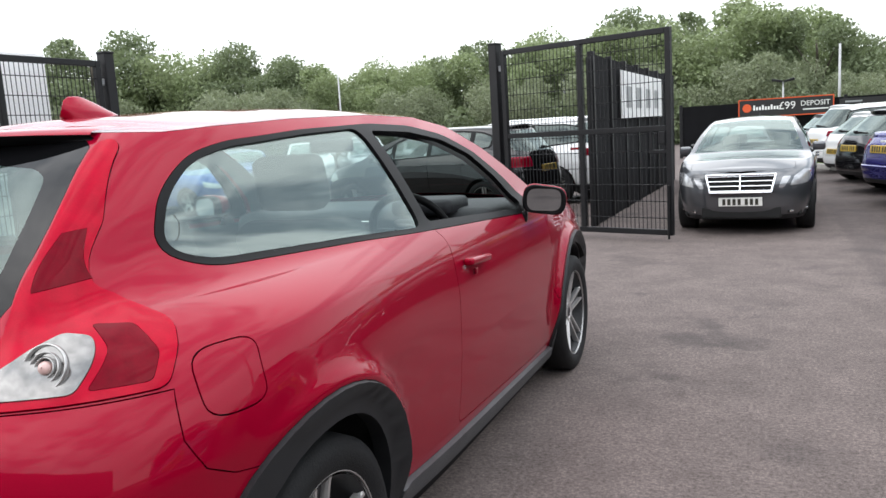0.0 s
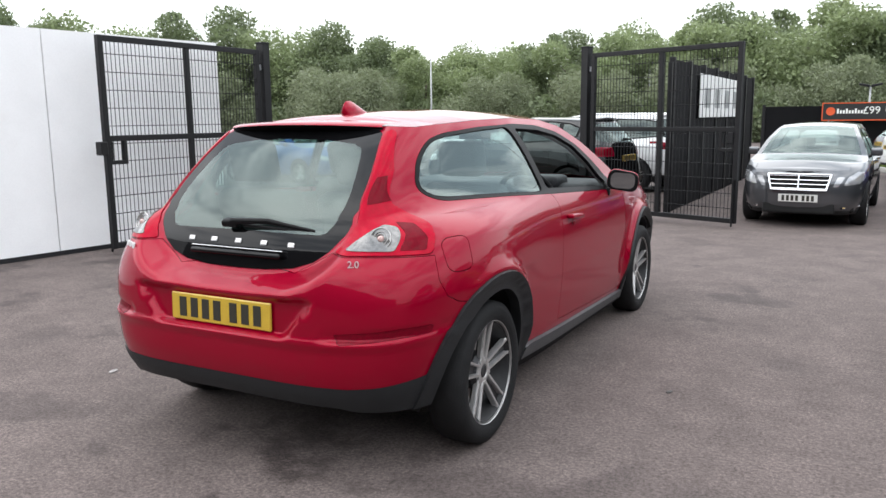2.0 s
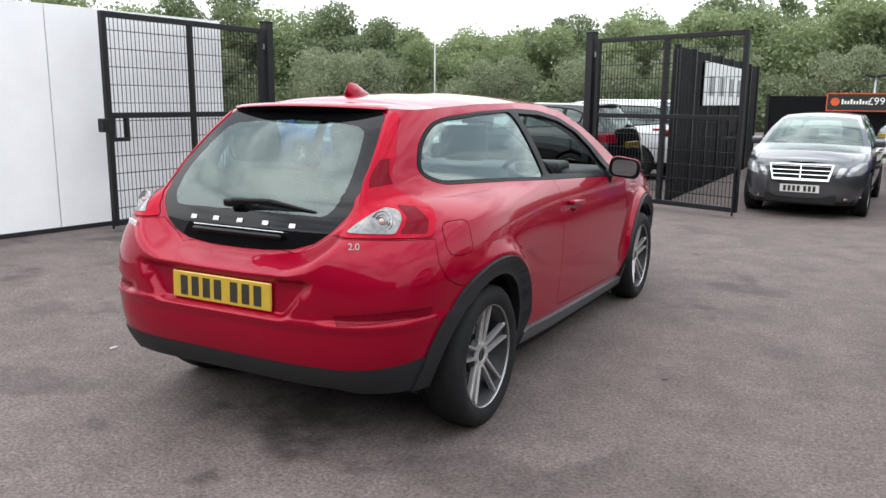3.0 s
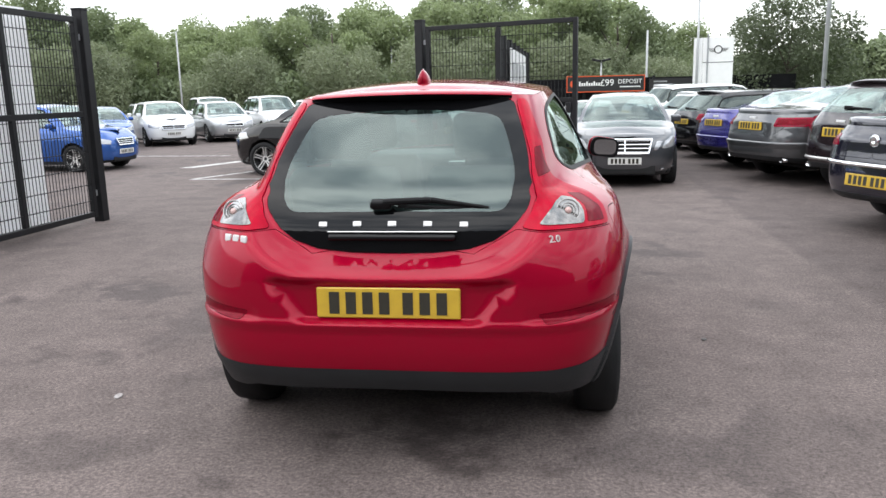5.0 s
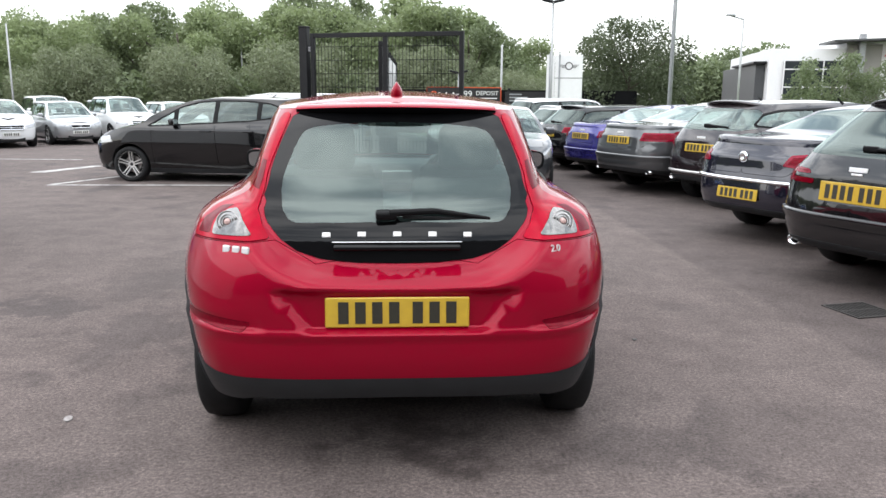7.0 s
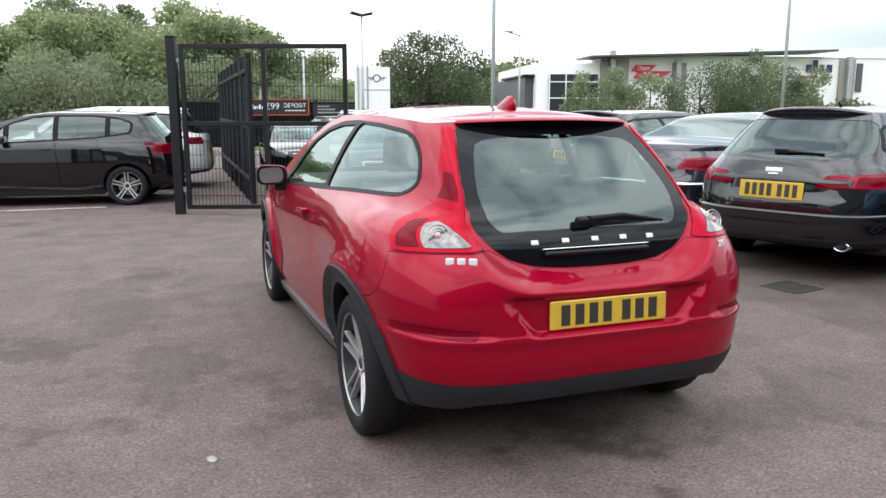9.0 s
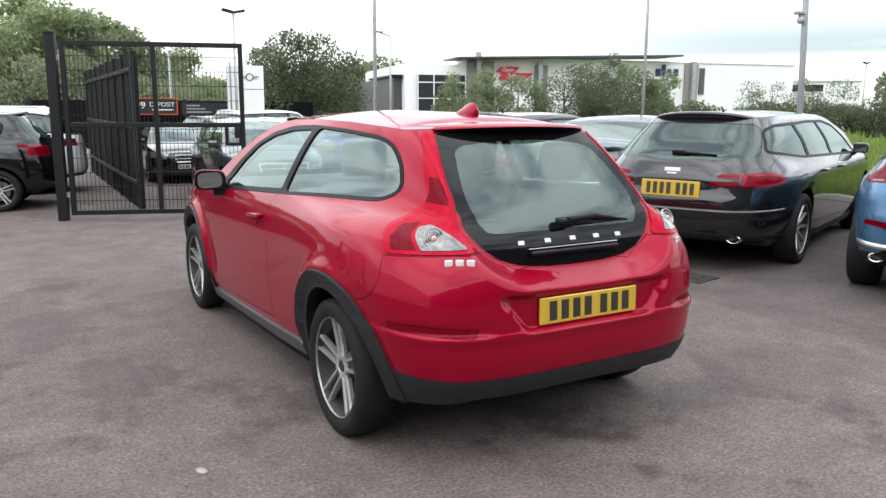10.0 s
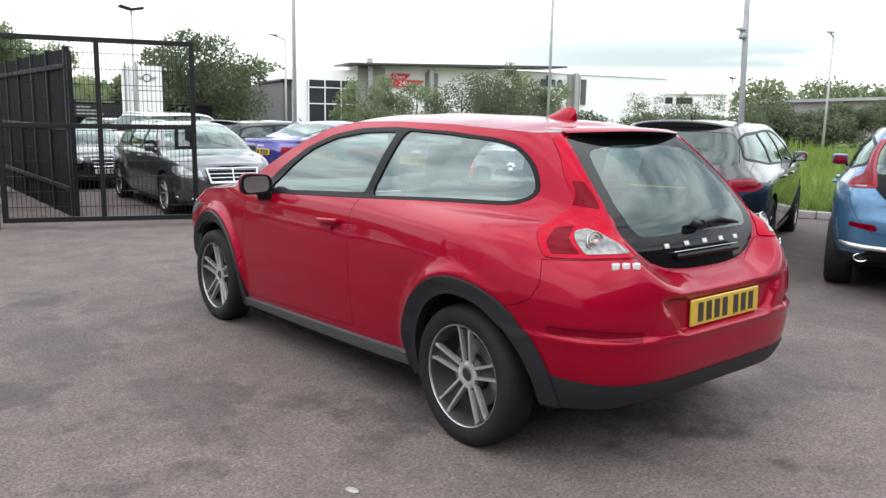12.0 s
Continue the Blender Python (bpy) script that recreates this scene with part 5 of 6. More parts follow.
def slatted_front(grille, slats, intake, plate_z, strip=None, plate=True):
    """A nose with grille, slats, lower intake, lamps and white plate."""
    def build(car, sh, N):
        x, z0, z1 = grille
        back = lambda px, pz: sh.at(*N(px, pz))
        bm = bmesh.new()
        yc = float(sh.nose((z0 + z1) / 2))
        tilt = math.degrees(math.atan2(float(sh.nose(z0) - sh.nose(z1)), z1 - z0))
        root = new("grille")
        root.parent = car
        root.matrix_basis = pose(0, yc - .005, (z0 + z1) / 2, tilt)
        h = (z1 - z0) / 2
        part("grille_back", box_bm((-x * .93, -.02, -h * .9), (x * .93, .012, h * .9), .01, 1), SHADOW_BLACK, root)
        for k in range(slats):
            zz = -h * .75 + k * (1.5 * h / max(1, slats - 1))
            w = x * (.86 + .09 * k / max(1, slats - 1))
            part("slat", box_bm((-w, .0, zz - .008), (w, .035, zz + .008), .006, 2), CHROME, root)
        for a, b in (((-x, .0, h - .022), (x, .046, h)), ((-x * .86, .0, -h), (x * .86, .046, -h + .020)), ((-.009, 0, -h), (.009, .048, h))):
            part("grille_frame", box_bm(a, b, .008, 2), CHROME, root)
        for s in (1, -1):
            side_bar = part("grille_frame", box_bm((-.012, 0, -h * 1.0), (.012, .046, h * 1.0), .008, 2), CHROME, root)
            side_bar.matrix_basis = pose(s * x * .925, 0, 0, 0, s * math.degrees(math.atan2(x * .13, 2 * h)), 0)
        ix, i0, i1 = intake
        ix *= .72
        part("lower_intake", box_bm((-ix, float(sh.nose((i0 + i1) / 2)) - .10, i0), (ix, float(sh.nose((i0 + i1) / 2)) + .004, i1), .02, 2), SHADOW_BLACK, car)
        if plate:
            number_plate(car, float(sh.nose(plate_z)) + .024, plate_z, 5, PLATE_WHITE, 7, turn=180)
        for s in (1, -1):
            if strip:
                sx0, sx1, sz = strip
                p, q = back(sx0, sz), back(sx1, sz)
                bm = bmesh.new()
                tube(bm, (s * p[0], p[1] + .018, sz), (s * q[0], q[1] + .018, sz + .015), .016, sides=8)
                part("silver_strip", bm, CHROME, car)
    return build


def rear_lamp(x0, x1, z0, z1, y=None, mat=None):
    """An outline for a lamp that wraps from the tail round to the side."""
    edge = ("y", y, z0 + .02), ("y", y, z1)
    return (mat or TAIL_RED, [("x", x0, z0), ("x", x1, z0), edge[0], edge[1], ("x", x1, z1), ("x", x0, z1)])


def head_lamp(*points):
    """An outline for a lamp on the nose."""
    return (HEAD_LENS, [("n", x, z) for x, z in points])

# ---- ground ----
def sheet(name, points, z, material, kind="structure", label="", category="", parent=None, thick=0.0):
    """A flat piece of ground, or a slab with a thickness below z."""
    bm = bmesh.new()
    top = [bm.verts.new((x, y, z)) for x, y in points]
    bm.faces.new(top)
    if thick:
        low = [bm.verts.new((x, y, z - thick)) for x, y in points]
        for i in range(len(top)):
            j = (i + 1) % len(top)
            bm.faces.new((top[j], top[i], low[i], low[j]))
    bmesh.ops.recalc_face_normals(bm, faces=bm.faces)
    if bm.faces[0].normal.z < 0:
        bmesh.ops.reverse_faces(bm, faces=bm.faces)
    ob = part(name, bm, material, parent)
    return tagged(ob, label, category, kind=kind) if category else ob


SCRAP_PALE = pbr("pale_paper_scrap", (0.30, 0.28, 0.27), 0.8, vary=0.3, size=60)
LINE_PAINT = pbr("worn_white_line_paint", (0.50, 0.49, 0.47), 0.8, vary=0.2, size=6, grain=0.2, grain_size=90, stain=(0.16, 0.15, 0.148), stain_size=7, stain_at=(0.48, 0.66))
GATE_BLACK = pbr("black_powder_coat", (0.008, 0.008, 0.009), 0.45, spec=0.3, vary=0.15, size=8, grain=0.1, grain_size=200)
SCREEN_BLACK = pbr("black_screen_board", (0.006, 0.006, 0.007), 0.8, spec=0.12, vary=0.2, size=3, grain=0.15, grain_size=80)
WHITE_WALL = pbr("white_painted_render", (0.90, 0.90, 0.90), 0.7, vary=0.03, size=2, grain=0.02, grain_size=60, bump=0.06, bump_size=40, stain=(0.78, 0.77, 0.75), stain_size=0.9, stain_at=(0.60, 0.85))
CONCRETE = pbr("kerb_concrete", (0.30, 0.29, 0.27), 0.9, vary=0.15, size=4, grain=0.15, grain_size=60, bump=0.3, bump_size=80)
CAST_IRON = pbr("cast_iron", (0.060, 0.056, 0.053), 0.6, 0.3, vary=0.2, size=20, bump=0.3, bump_size=60)
POST_GREY = pbr("pale_grey_post_paint", (0.40, 0.41, 0.41), 0.5, 0.1, vary=0.12, size=4, grain=0.06, grain_size=120)
GALVANISED = pbr("galvanised_steel", (0.36, 0.37, 0.38), 0.45, 0.6, vary=0.12, size=5, grain=0.08, grain_size=60)
GRASS_SOIL = pbr("rough_grass_ground", (0.075, 0.125, 0.025), 0.95, vary=0.25, size=1.2, grain=0.35, grain_size=30, bump=0.6, bump_size=30)
GRASS_BLADE = foliage("grass_blades", (0.16, 0.225, 0.05), (0.22, 0.30, 0.06))
LEAF_A = foliage("green_leaves", (0.215, 0.262, 0.134), (0.29, 0.355, 0.16))
LEAF_B = foliage("dark_green_leaves", (0.160, 0.198, 0.107), (0.215, 0.268, 0.127))
LEAF_D = foliage("deep_green_leaves", (0.088, 0.108, 0.060), (0.12, 0.15, 0.075))
LEAF_C = foliage("grey_green_leaves", (0.195, 0.225, 0.135), (0.25, 0.29, 0.16))
BARK = pbr("bark", (0.10, 0.085, 0.065), 0.9, vary=0.3, size=6, bump=0.6, bump_size=18)
STORE_WHITE = pbr("white_cladding", (0.78, 0.78, 0.78), 0.55, vary=0.03, size=0.6, grain=0.02, grain_size=8)
STORE_GREY = pbr("taupe_cladding", (0.26, 0.245, 0.225), 0.6, vary=0.08, size=0.8)
STORE_GLASS = pbr("dark_store_glazing", (0.03, 0.035, 0.04), 0.08, vary=0.2, size=0.5, coat=0.5)
SIGN_RED = pbr("red_sign", (0.52, 0.02, 0.03), 0.5, vary=0.05, size=2)
SIGN_ORANGE = pbr("orange_sign_border", (0.62, 0.085, 0.02), 0.5, vary=0.05, size=4)
SIGN_BLACK = pbr("black_banner", (0.012, 0.011, 0.012), 0.5, vary=0.1, size=3)
SIGN_WHITE = pbr("white_lettering", (0.75, 0.75, 0.74), 0.5, vary=0.03, size=4)
SIGN_BLUE = pbr("dark_blue_lettering", (0.02, 0.03, 0.10), 0.5, vary=0.05, size=4)

bm = bmesh.new()
bmesh.ops.create_grid(bm, x_segments=2, y_segments=2, size=700)
tagged(part("ground", bm, ASPHALT), "worn brown-grey asphalt with darker damp patches", "ground", kind="structure")

ROW = -68.2
ALONG, ACROSS = Vector((.929, .371)), Vector((.371, -.929))


def in_row(along, across):
    """A place by its distance along the bays and across them."""
    p = ALONG * along + ACROSS * across
    return p.x, p.y


verge = [in_row(9.55, 12), in_row(70, 12), in_row(70, -26), in_row(9.55, -26)]
sheet("grass_verge", verge, .09, GRASS_SOIL, "structure", "rough green grass verge behind a kerb", "grass", thick=.1)
kerb = thing("kerb", pose(0, 0, 0), "pale concrete kerb along the grass verge", "kerb", kind="structure")
stone = None
for k in range(40):
    if stone is None:
        stone = part("kerb_stone", box_bm((-.0625, -.45, 0), (.0625, .45, .115), .015, 2), CONCRETE, kerb)
        first = stone
    else:
        stone = link("kerb_stone", first.data, None, kerb)
    x, y = in_row(9.48, 11 - k * .915)
    stone.matrix_basis = pose(x, y, 0, 0, 0, ROW - 90)

# bay lines
for pts, what in (([(-5.55, 9.16), (-2.3, 9.12), (-2.3, 9.22), (-5.55, 9.26)], "line"), ([(-6.75, 11.25), (-6.1, 12.7), (-5.9, 12.6), (-6.45, 11.25)], "mark"),
                  ([(-5.55, 9.3), (-4.9, 10.6), (-4.8, 10.55), (-5.45, 9.26)], "line"), ([(-9.5, 14.3), (-6.9, 14.1), (-6.9, 14.2), (-9.5, 14.4)], "line")):
    sheet("bay_line", pts, .004, LINE_PAINT, "structure", "worn white painted bay marking on asphalt", "road marking")
for x, y, r in ((-1.473, -.10, .034), (1.42, .95, .024)):
    bm = bmesh.new()
    bmesh.ops.create_icosphere(bm, subdivisions=2, radius=r, matrix=Matrix.Diagonal((1, .6, .16, 1)))
    o = part("leaf_litter", bm, SCRAP_PALE if x < 0 else CAST_IRON, smooth=True)
    o.matrix_basis = pose(x, y, .003, 0, 0, x * 50)
    tagged(o, "small pale flattened scrap lying on the asphalt", "litter", "scraps on the asphalt")

# drain grating
drain = thing("drain_grating", pose(3.18, 1.54, 0, 0, 0, 12) @ Matrix.Diagonal((.80, .86, 1, 1)), "dark cast-iron drain grating set in the asphalt", "drain")
for lo, hi in (((-.22, -.20, .002), (.22, -.18, .010)), ((-.22, .18, .002), (.22, .20, .010)), ((-.22, -.18, .002), (-.20, .18, .010)), ((.20, -.18, .002), (.22, .18, .010))):
    part("drain_frame", box_bm(lo, hi, .002, 1), CAST_IRON, drain)
# no real hole: a thin black sheet paints the shade between the bars
part("drain_pit", box_bm((-.20, -.18, .001), (.20, .18, .003)), UNDER_BLACK, drain)
for k in range(9):
    x = -.165 + k * .041
    bar = part("drain_bar", box_bm((-.007, -.178, .003), (.007, .178, .009), .002, 1), CAST_IRON, drain)
    bar.matrix_basis = pose(x, 0, 0, 0, 0, 0)
part("drain_bar", box_bm((-.20, -.008, .003), (.20, .008, .010), .002, 1), CAST_IRON, drain)

# ---- white building beside the gate ----
wa, wb_ = Vector((-6.35, -4.5)), Vector((-4.92, 4.5))
along = (wb_ - wa).normalized()
back = Vector((-along.y, along.x))
wall = thing("wall_white", pose(0, 0, 0), "smooth white painted building wall with a vertical joint", "wall", kind="structure")
pieces = ((0, 6.93), (6.94, 9.1))
for a, b in pieces:
    bm = bmesh.new()
    p, q = wa + along * a, wa + along * b
    vs = [bm.verts.new((*v, z)) for z in (0, 2.35) for v in (p, q, q + back * 4.5, p + back * 4.5)]
    for f in ((0, 1, 5, 4), (1, 2, 6, 5), (2, 3, 7, 6), (3, 0, 4, 7), (4, 5, 6, 7)):
        bm.faces.new([vs[i] for i in f])
    bmesh.ops.recalc_face_normals(bm, faces=bm.faces)
    bmesh.ops.bevel(bm, geom=[e for e in bm.edges if abs(e.verts[0].co.z - e.verts[1].co.z) > 1], offset=.004, segments=1, affect="EDGES")
    part("wall_panel", bm, WHITE_WALL, wall)
m = pose(wb_.x, wb_.y, 0, 0, 0, math.degrees(math.atan2(along.y, along.x)))
part("wall_foot", box_bm((-9.1, -.012, 0), (-.01, -.004, .05)), CLADDING, wall).matrix_basis = m


# ---- mesh gates ----
def mesh_gate(a, b, height, label, lock_at_start, stays=1):
    """A gate leaf of welded mesh from a to b on the plan, with its hinge post at b."""
    a, b = Vector(a), Vector(b)
    length = (b - a).length
    gate = thing("mesh_gate", pose(a.x, a.y, 0, 0, 0, math.degrees(math.atan2((b - a).y, (b - a).x))), label, "gate", "car park gates")
    w = .06
    for x in (0, length - w - .04):
        part("frame_upright", box_bm((x, -w / 2, .07), (x + w, w / 2, height), .004, 1), GATE_BLACK, gate)
    end = length - .04
    for z in (.07, 1.20, height - w):
        part("frame_rail", box_bm((w, -w / 2 + .002, z), (end - w, w / 2 - .002, z + w), .004, 1), GATE_BLACK, gate)
    for k in range(stays):
        x = end * (k + 1) / (stays + 1)
        part("stay", box_bm((x - w / 2, -w / 2 + .004, .13), (x + w / 2, w / 2 - .004, height - w), .004, 1), GATE_BLACK, gate)
    bm = bmesh.new()
    n = int((end - 2 * w) / .05)
    for k in range(1, n):
        x = w + (end - 2 * w) * k / n
        box(bm, (x - .0028, -.003, .10), (x + .0028, .003, height - .04))
    wires = part("vertical_wire", bm, GATE_BLACK, gate)
    tagged(wires, kind="stuff")
    bm = bmesh.new()
    for k in range(1, 12):
        z = .07 + (height - .07) * k / 12
        for y in (-.007, .007):
            box(bm, (w, y - .0035, z - .0035), (end - w, y + .0035, z + .0035))
    tagged(part("cross_wire", bm, GATE_BLACK, gate), kind="stuff")
    part("hinge_post", box_bm((length, -.06, 0), (length + .12, .06, height + .08), .006, 1), GATE_BLACK, gate)
    part("post_cap", box_bm((length - .005, -.065, height + .08), (length + .125, .065, height + .10), .004, 1), GATE_BLACK, gate)
    for z in (.30, height - .25):
        part("hinge", box_bm((length - .05, -.02, z), (length + .01, .02, z + .07), .006, 1), GALVANISED, gate)
    if lock_at_start:
        part("lock_box", box_bm((-.07 if lock_at_start > 1 else .062, -.05, 1.06), (.012 if lock_at_start > 1 else .14, .05, 1.20), .008, 1), GATE_BLACK, gate)
        for lo, hi in (((.06, -.03, .96), (.26, .03, 1.0)), ((.22, -.03, 1.0), (.26, .03, 1.2)), ((.06, -.03, 1.0), (.085, .03, 1.2))):
            part("latch_guard", box_bm(lo, hi, .004, 1), GATE_BLACK, gate)
    part("drop_bolt", box_bm((.02, .035, .03), (.045, .06, .62), .008, 1), GATE_BLACK, gate)
    return gate


mesh_gate((-4.73, 2.58), (-4.62, 4.93), 2.28, "black welded-mesh gate leaf standing open beside the white wall", 2)
mesh_gate((.90, 7.22), (-1.24, 7.98), 2.28, "black welded-mesh gate leaf standing open in front of parked cars", 1)

# ---- black screen fence with a notice board ----
fa, fb = Vector((-.23, 8.64)), Vector((-.02, 16.1))
flen = (fb - fa).length
fence = thing("screen_fence", pose(fa.x, fa.y, 0, 0, 0, math.degrees(math.atan2((fb - fa).y, (fb - fa).x))), "black boarded screen fence with posts between parked cars", "fence")
for k in range(8):
    x = flen * k / 7
    part("post", box_bm((x - .04, -.04, 0), (x + .04, .04, 2.23), .005, 1), GATE_BLACK, fence)
for k in range(7):
    x = flen * k / 7
    for j in range(9):
        x0 = x + .045 + j * .108
        part("board", box_bm((x0, -.012, .0), (x0 + .104, .012, 2.20), .003, 1), SCREEN_BLACK, fence)
for z in (.35, 1.15, 1.95):
    part("rail", box_bm((0, .016, z), (flen, .05, z + .06), .004, 1), GATE_BLACK, fence)
part("end_plate", box_bm((-.16, -.03, 0), (-.10, .03, 2.15), .004, 1), GATE_BLACK, fence)
board = thing("notice_board", fence.matrix_basis @ pose(1.65, -.055, 1.37), "plain white notice board fixed to the black fence", "sign")
part("board_panel", box_bm((0, -.012, 0), (4.0, .012, .70), .004, 1), SIGN_WHITE, board)
for k in range(4):
    part("board_bar", box_bm((.3 + k * .9, -.016, .16), (.75 + k * .9, -.011, .48), .003, 1), GALVANISED, board)

# ---- far fence with banner ----
far = thing("boundary_fence", pose(-.7, 25.4, 0), "dark boarded boundary fence in front of trees", "fence")
for k in range(4):
    part("post", box_bm((k * 2.4 - .05, -.03, 0), (k * 2.4 + .05, .07, 1.72), .005, 1), GATE_BLACK, far)
    part("panel", box_bm((k * 2.4 + .05, .0, .05), (k * 2.4 + 2.35, .03, 1.66), .004, 1), SCREEN_BLACK, far)
banner = thing("banner", pose(1.1, 24.9, 1.22, 0, 0, 0), "black advertising banner with orange border and white lettering", "banner")
part("banner_sheet", box_bm((0, 0, 0), (2.62, .03, .50), .004, 1), SIGN_BLACK, banner)
for lo, hi in (((-.03, -.008, -.03), (2.65, .02, 0)), ((-.03, -.008, .50), (2.65, .02, .53)), ((-.03, -.008, 0), (0, .02, .5)), ((2.62, -.008, 0), (2.65, .02, .5))):
    part("banner_border", box_bm(lo, hi), SIGN_ORANGE, banner)
bm = bmesh.new()
revolve(bm, [(.0, .0), (.01, .12), (.0, .13)], 20, pose(.22, -.004, .26, 0, 0, -90))
part("round_mark", bm, SIGN_ORANGE, banner)
for k in range(9):
    h = .10 if k % 3 else .15
    part("wordmark_bar", box_bm((.40 + k * .083, -.008, .19), (.455 + k * .083, -.001, .19 + h)), SIGN_WHITE, banner)
letters("price_text", "£99", .32, SIGN_WHITE, banner, pose(1.36, -.004, .275, 90), .002)
letters("deposit_text", "DEPOSIT", .21, SIGN_WHITE, banner, pose(2.14, -.004, .31, 90), .002)
part("small_print_bar", box_bm((1.80, -.006, .12), (2.50, -.001, .155)), SIGN_WHITE, banner)
second = thing("banner", pose(3.9, 24.95, 1.18), "dark grey advertising banner with faint pale bars", "banner")
part("banner_sheet", box_bm((0, 0, 0), (2.4, .03, .42), .004, 1), SIGN_BLACK, second)
for k in range(3):
    part("text_bar", box_bm((.15, -.006, .08 + k * .11), (1.0 - k * .2, -.001, .13 + k * .11)), GALVANISED, second)

# ---- white totem ----
totem = thing("sign_totem", pose(5.75, 23.6, 0, 0, 0, -14), "tall white sign totem with a plain winged emblem", "sign")
part("totem_panel", box_bm((-.33, -.09, .1), (.60, .09, 2.84), .01, 1), STORE_WHITE, totem)
part("totem_panel", box_bm((-.62, -.05, .1), (-.34, .05, 2.84), .01, 1), STORE_WHITE, totem)
for x in (-.50, -.18):
    part("totem_post", box_bm((x - .025, -.12, 0), (x + .025, -.092, 2.95), .004, 1), GALVANISED, totem)
part("totem_joint", box_bm((-.33, -.094, 2.05), (.60, -.088, 2.07)), GATE_BLACK, totem)
bm = bmesh.new()
revolve(bm, [(-.006, .10), (.006, .10), (.006, .13), (-.006, .13)], 28, pose(.14, -.095, 2.46, 0, 0, 90), closed=True)
part("ring_emblem", bm, GATE_BLACK, totem)
for s in (-1, 1):
    for k in range(3):
        part("wing_bar", box_bm((.14 + s * .13 if s > 0 else .14 - .13 - (.19 - k * .04), -.1, 2.48 - k * .04), (.14 + .13 + .19 - k * .04 if s > 0 else .14 - .13, -.092, 2.495 - k * .04)), GATE_BLACK, totem)


# ---- lamp posts ----
def lamp_post(x, y, height, r=.05, heads=0, arm=0.0, turn=0, label="slim grey steel lamp post"):
    post = thing("lamp_post", pose(x, y, 0, 0, 0, turn), label, "lamp post", "lamp posts")
    bm = bmesh.new()
    tube(bm, (0, 0, 0), (0, 0, height), r, r * .72, 12)
    part("column", bm, POST_GREY, post, smooth=True)
    part("base_plate", box_bm((-.16, -.16, 0), (.16, .16, .02), .004, 1), GALVANISED, post)
    for k in range(heads):
        s = -1 if k else 1
        part("lamp_head", box_bm((s * .02, -.10, -.03) if s > 0 else (-.36, -.10, -.03), (.36, .10, .05) if s > 0 else (-.02, .10, .05), .02, 2), GATE_BLACK, post).matrix_basis = pose(0, 0, height, 0, -s * 12)
    if arm:
        bm = bmesh.new()
        tube(bm, (0, 0, height - .02), (arm, 0, height + .18), r * .6, r * .5, 8)
        part("arm", bm, GALVANISED, post)
        part("lamp_head", box_bm((arm - .05, -.09, height + .13), (arm + .38, .09, height + .21), .02, 2), GALVANISED, post)
    return post


lamp_post(4.95, 21.9, 4.35, .045, heads=2)
lamp_post(6.28, 14.5, 8.2, .052)
lamp_post(16.4, 33.9, 5.1, .06, arm=-.8)
lamp_post(16.6, 15.9, 9.2, .052)
lamp_post(-14.4, 27.3, 3.95, .04)
lamp_post(-9.4, 46.0, 4.5, .07, arm=.3)
lamp_post(4.1, 27.6, 3.4, .05)
lamp_post(2.4, 27.4, 2.3, .04, heads=2)
lamp_post(48.8, 28.4, 4.5, .07, heads=2)
lamp_post(34.0, 14.7, 5.4, .06, arm=-.5)
pole = lamp_post(6.90, 3.20, 5.8, .042, label="tall grey steel pole with a security camera")
pole.matrix_basis = pose(6.90, 3.20, 0, -1.4, -1.0, 0)
part("camera_bracket", box_bm((-.11, -.018, 2.60), (0, .018, 2.63), .005, 1), GALVANISED, pole)
part("camera_dome", box_bm((-.115, -.04, 2.525), (-.035, .04, 2.605), .03, 3), GALVANISED, pole, smooth=True)
part("camera_body", box_bm((-.19, -.03, 2.632), (-.03, .03, 2.672), .012, 2), GALVANISED, pole)

# ---- white store ----
sa, sb = Vector((24.0, 45.4)), Vector((57.0, 37.0))
sdir = (sb - sa).normalized()
slen = (sb - sa).length
store = thing("store_building", pose(sa.x, sa.y, 0, 0, 0, math.degrees(math.atan2(sdir.y, sdir.x))), "long white retail store with taupe panels and red sign", "building")
part("wall", box_bm((3.9, .5, 0), (31.6, 16, 4.95), .02, 1), STORE_WHITE, store)
part("wall", box_bm((-.55, .5, 0), (3.88, 15.5, 4.50), .02, 1), STORE_WHITE, store)
part("roof", box_bm((3.8, .4, 4.952), (31.7, 16.2, 5.05), .02, 1), STORE_WHITE, store)
canopy = part("canopy_roof", box_bm((0, -1.2, 0), (17.6, 2.5, .13), .02, 1), SILL_GREY, store)
canopy.matrix_basis = pose(2.75, 0, 4.80, 0, -1.7, 0)
part("wall_end", box_bm((-1.15, 1.5, 0), (-.57, 15, 3.6), .02, 1), SILL_GREY, store)
part("end_roof", box_bm((-1.4, 1.0, 3.6), (-.57, 9.5, 3.75), .02, 1), GATE_BLACK, store)
for x, w, h in ((3.92, 2.0, 4.72), (9.1, .98, 4.55), (21.5, 1.15, 4.9)):
    part("taupe_panel", box_bm((x, .30, 0), (x + w, .49, h), .01, 1), STORE_GREY, store)
for x, h in ((4.5, 5.35), (9.2, 4.75), (21.9, 5.05)):
    part("fin_post", box_bm((x, -.1, 0), (x + .34, .29, h), .01, 1), GALVANISED, store)
win = part("window_band", box_bm((.3, .38, .3), (3.85, .49, 3.75), .01, 1), STORE_GLASS, store)
for k in range(4):
    part("mullion", box_bm((.3 + k * 1.16, .33, .3), (.37 + k * 1.16, .39, 3.75)), STORE_WHITE, win)
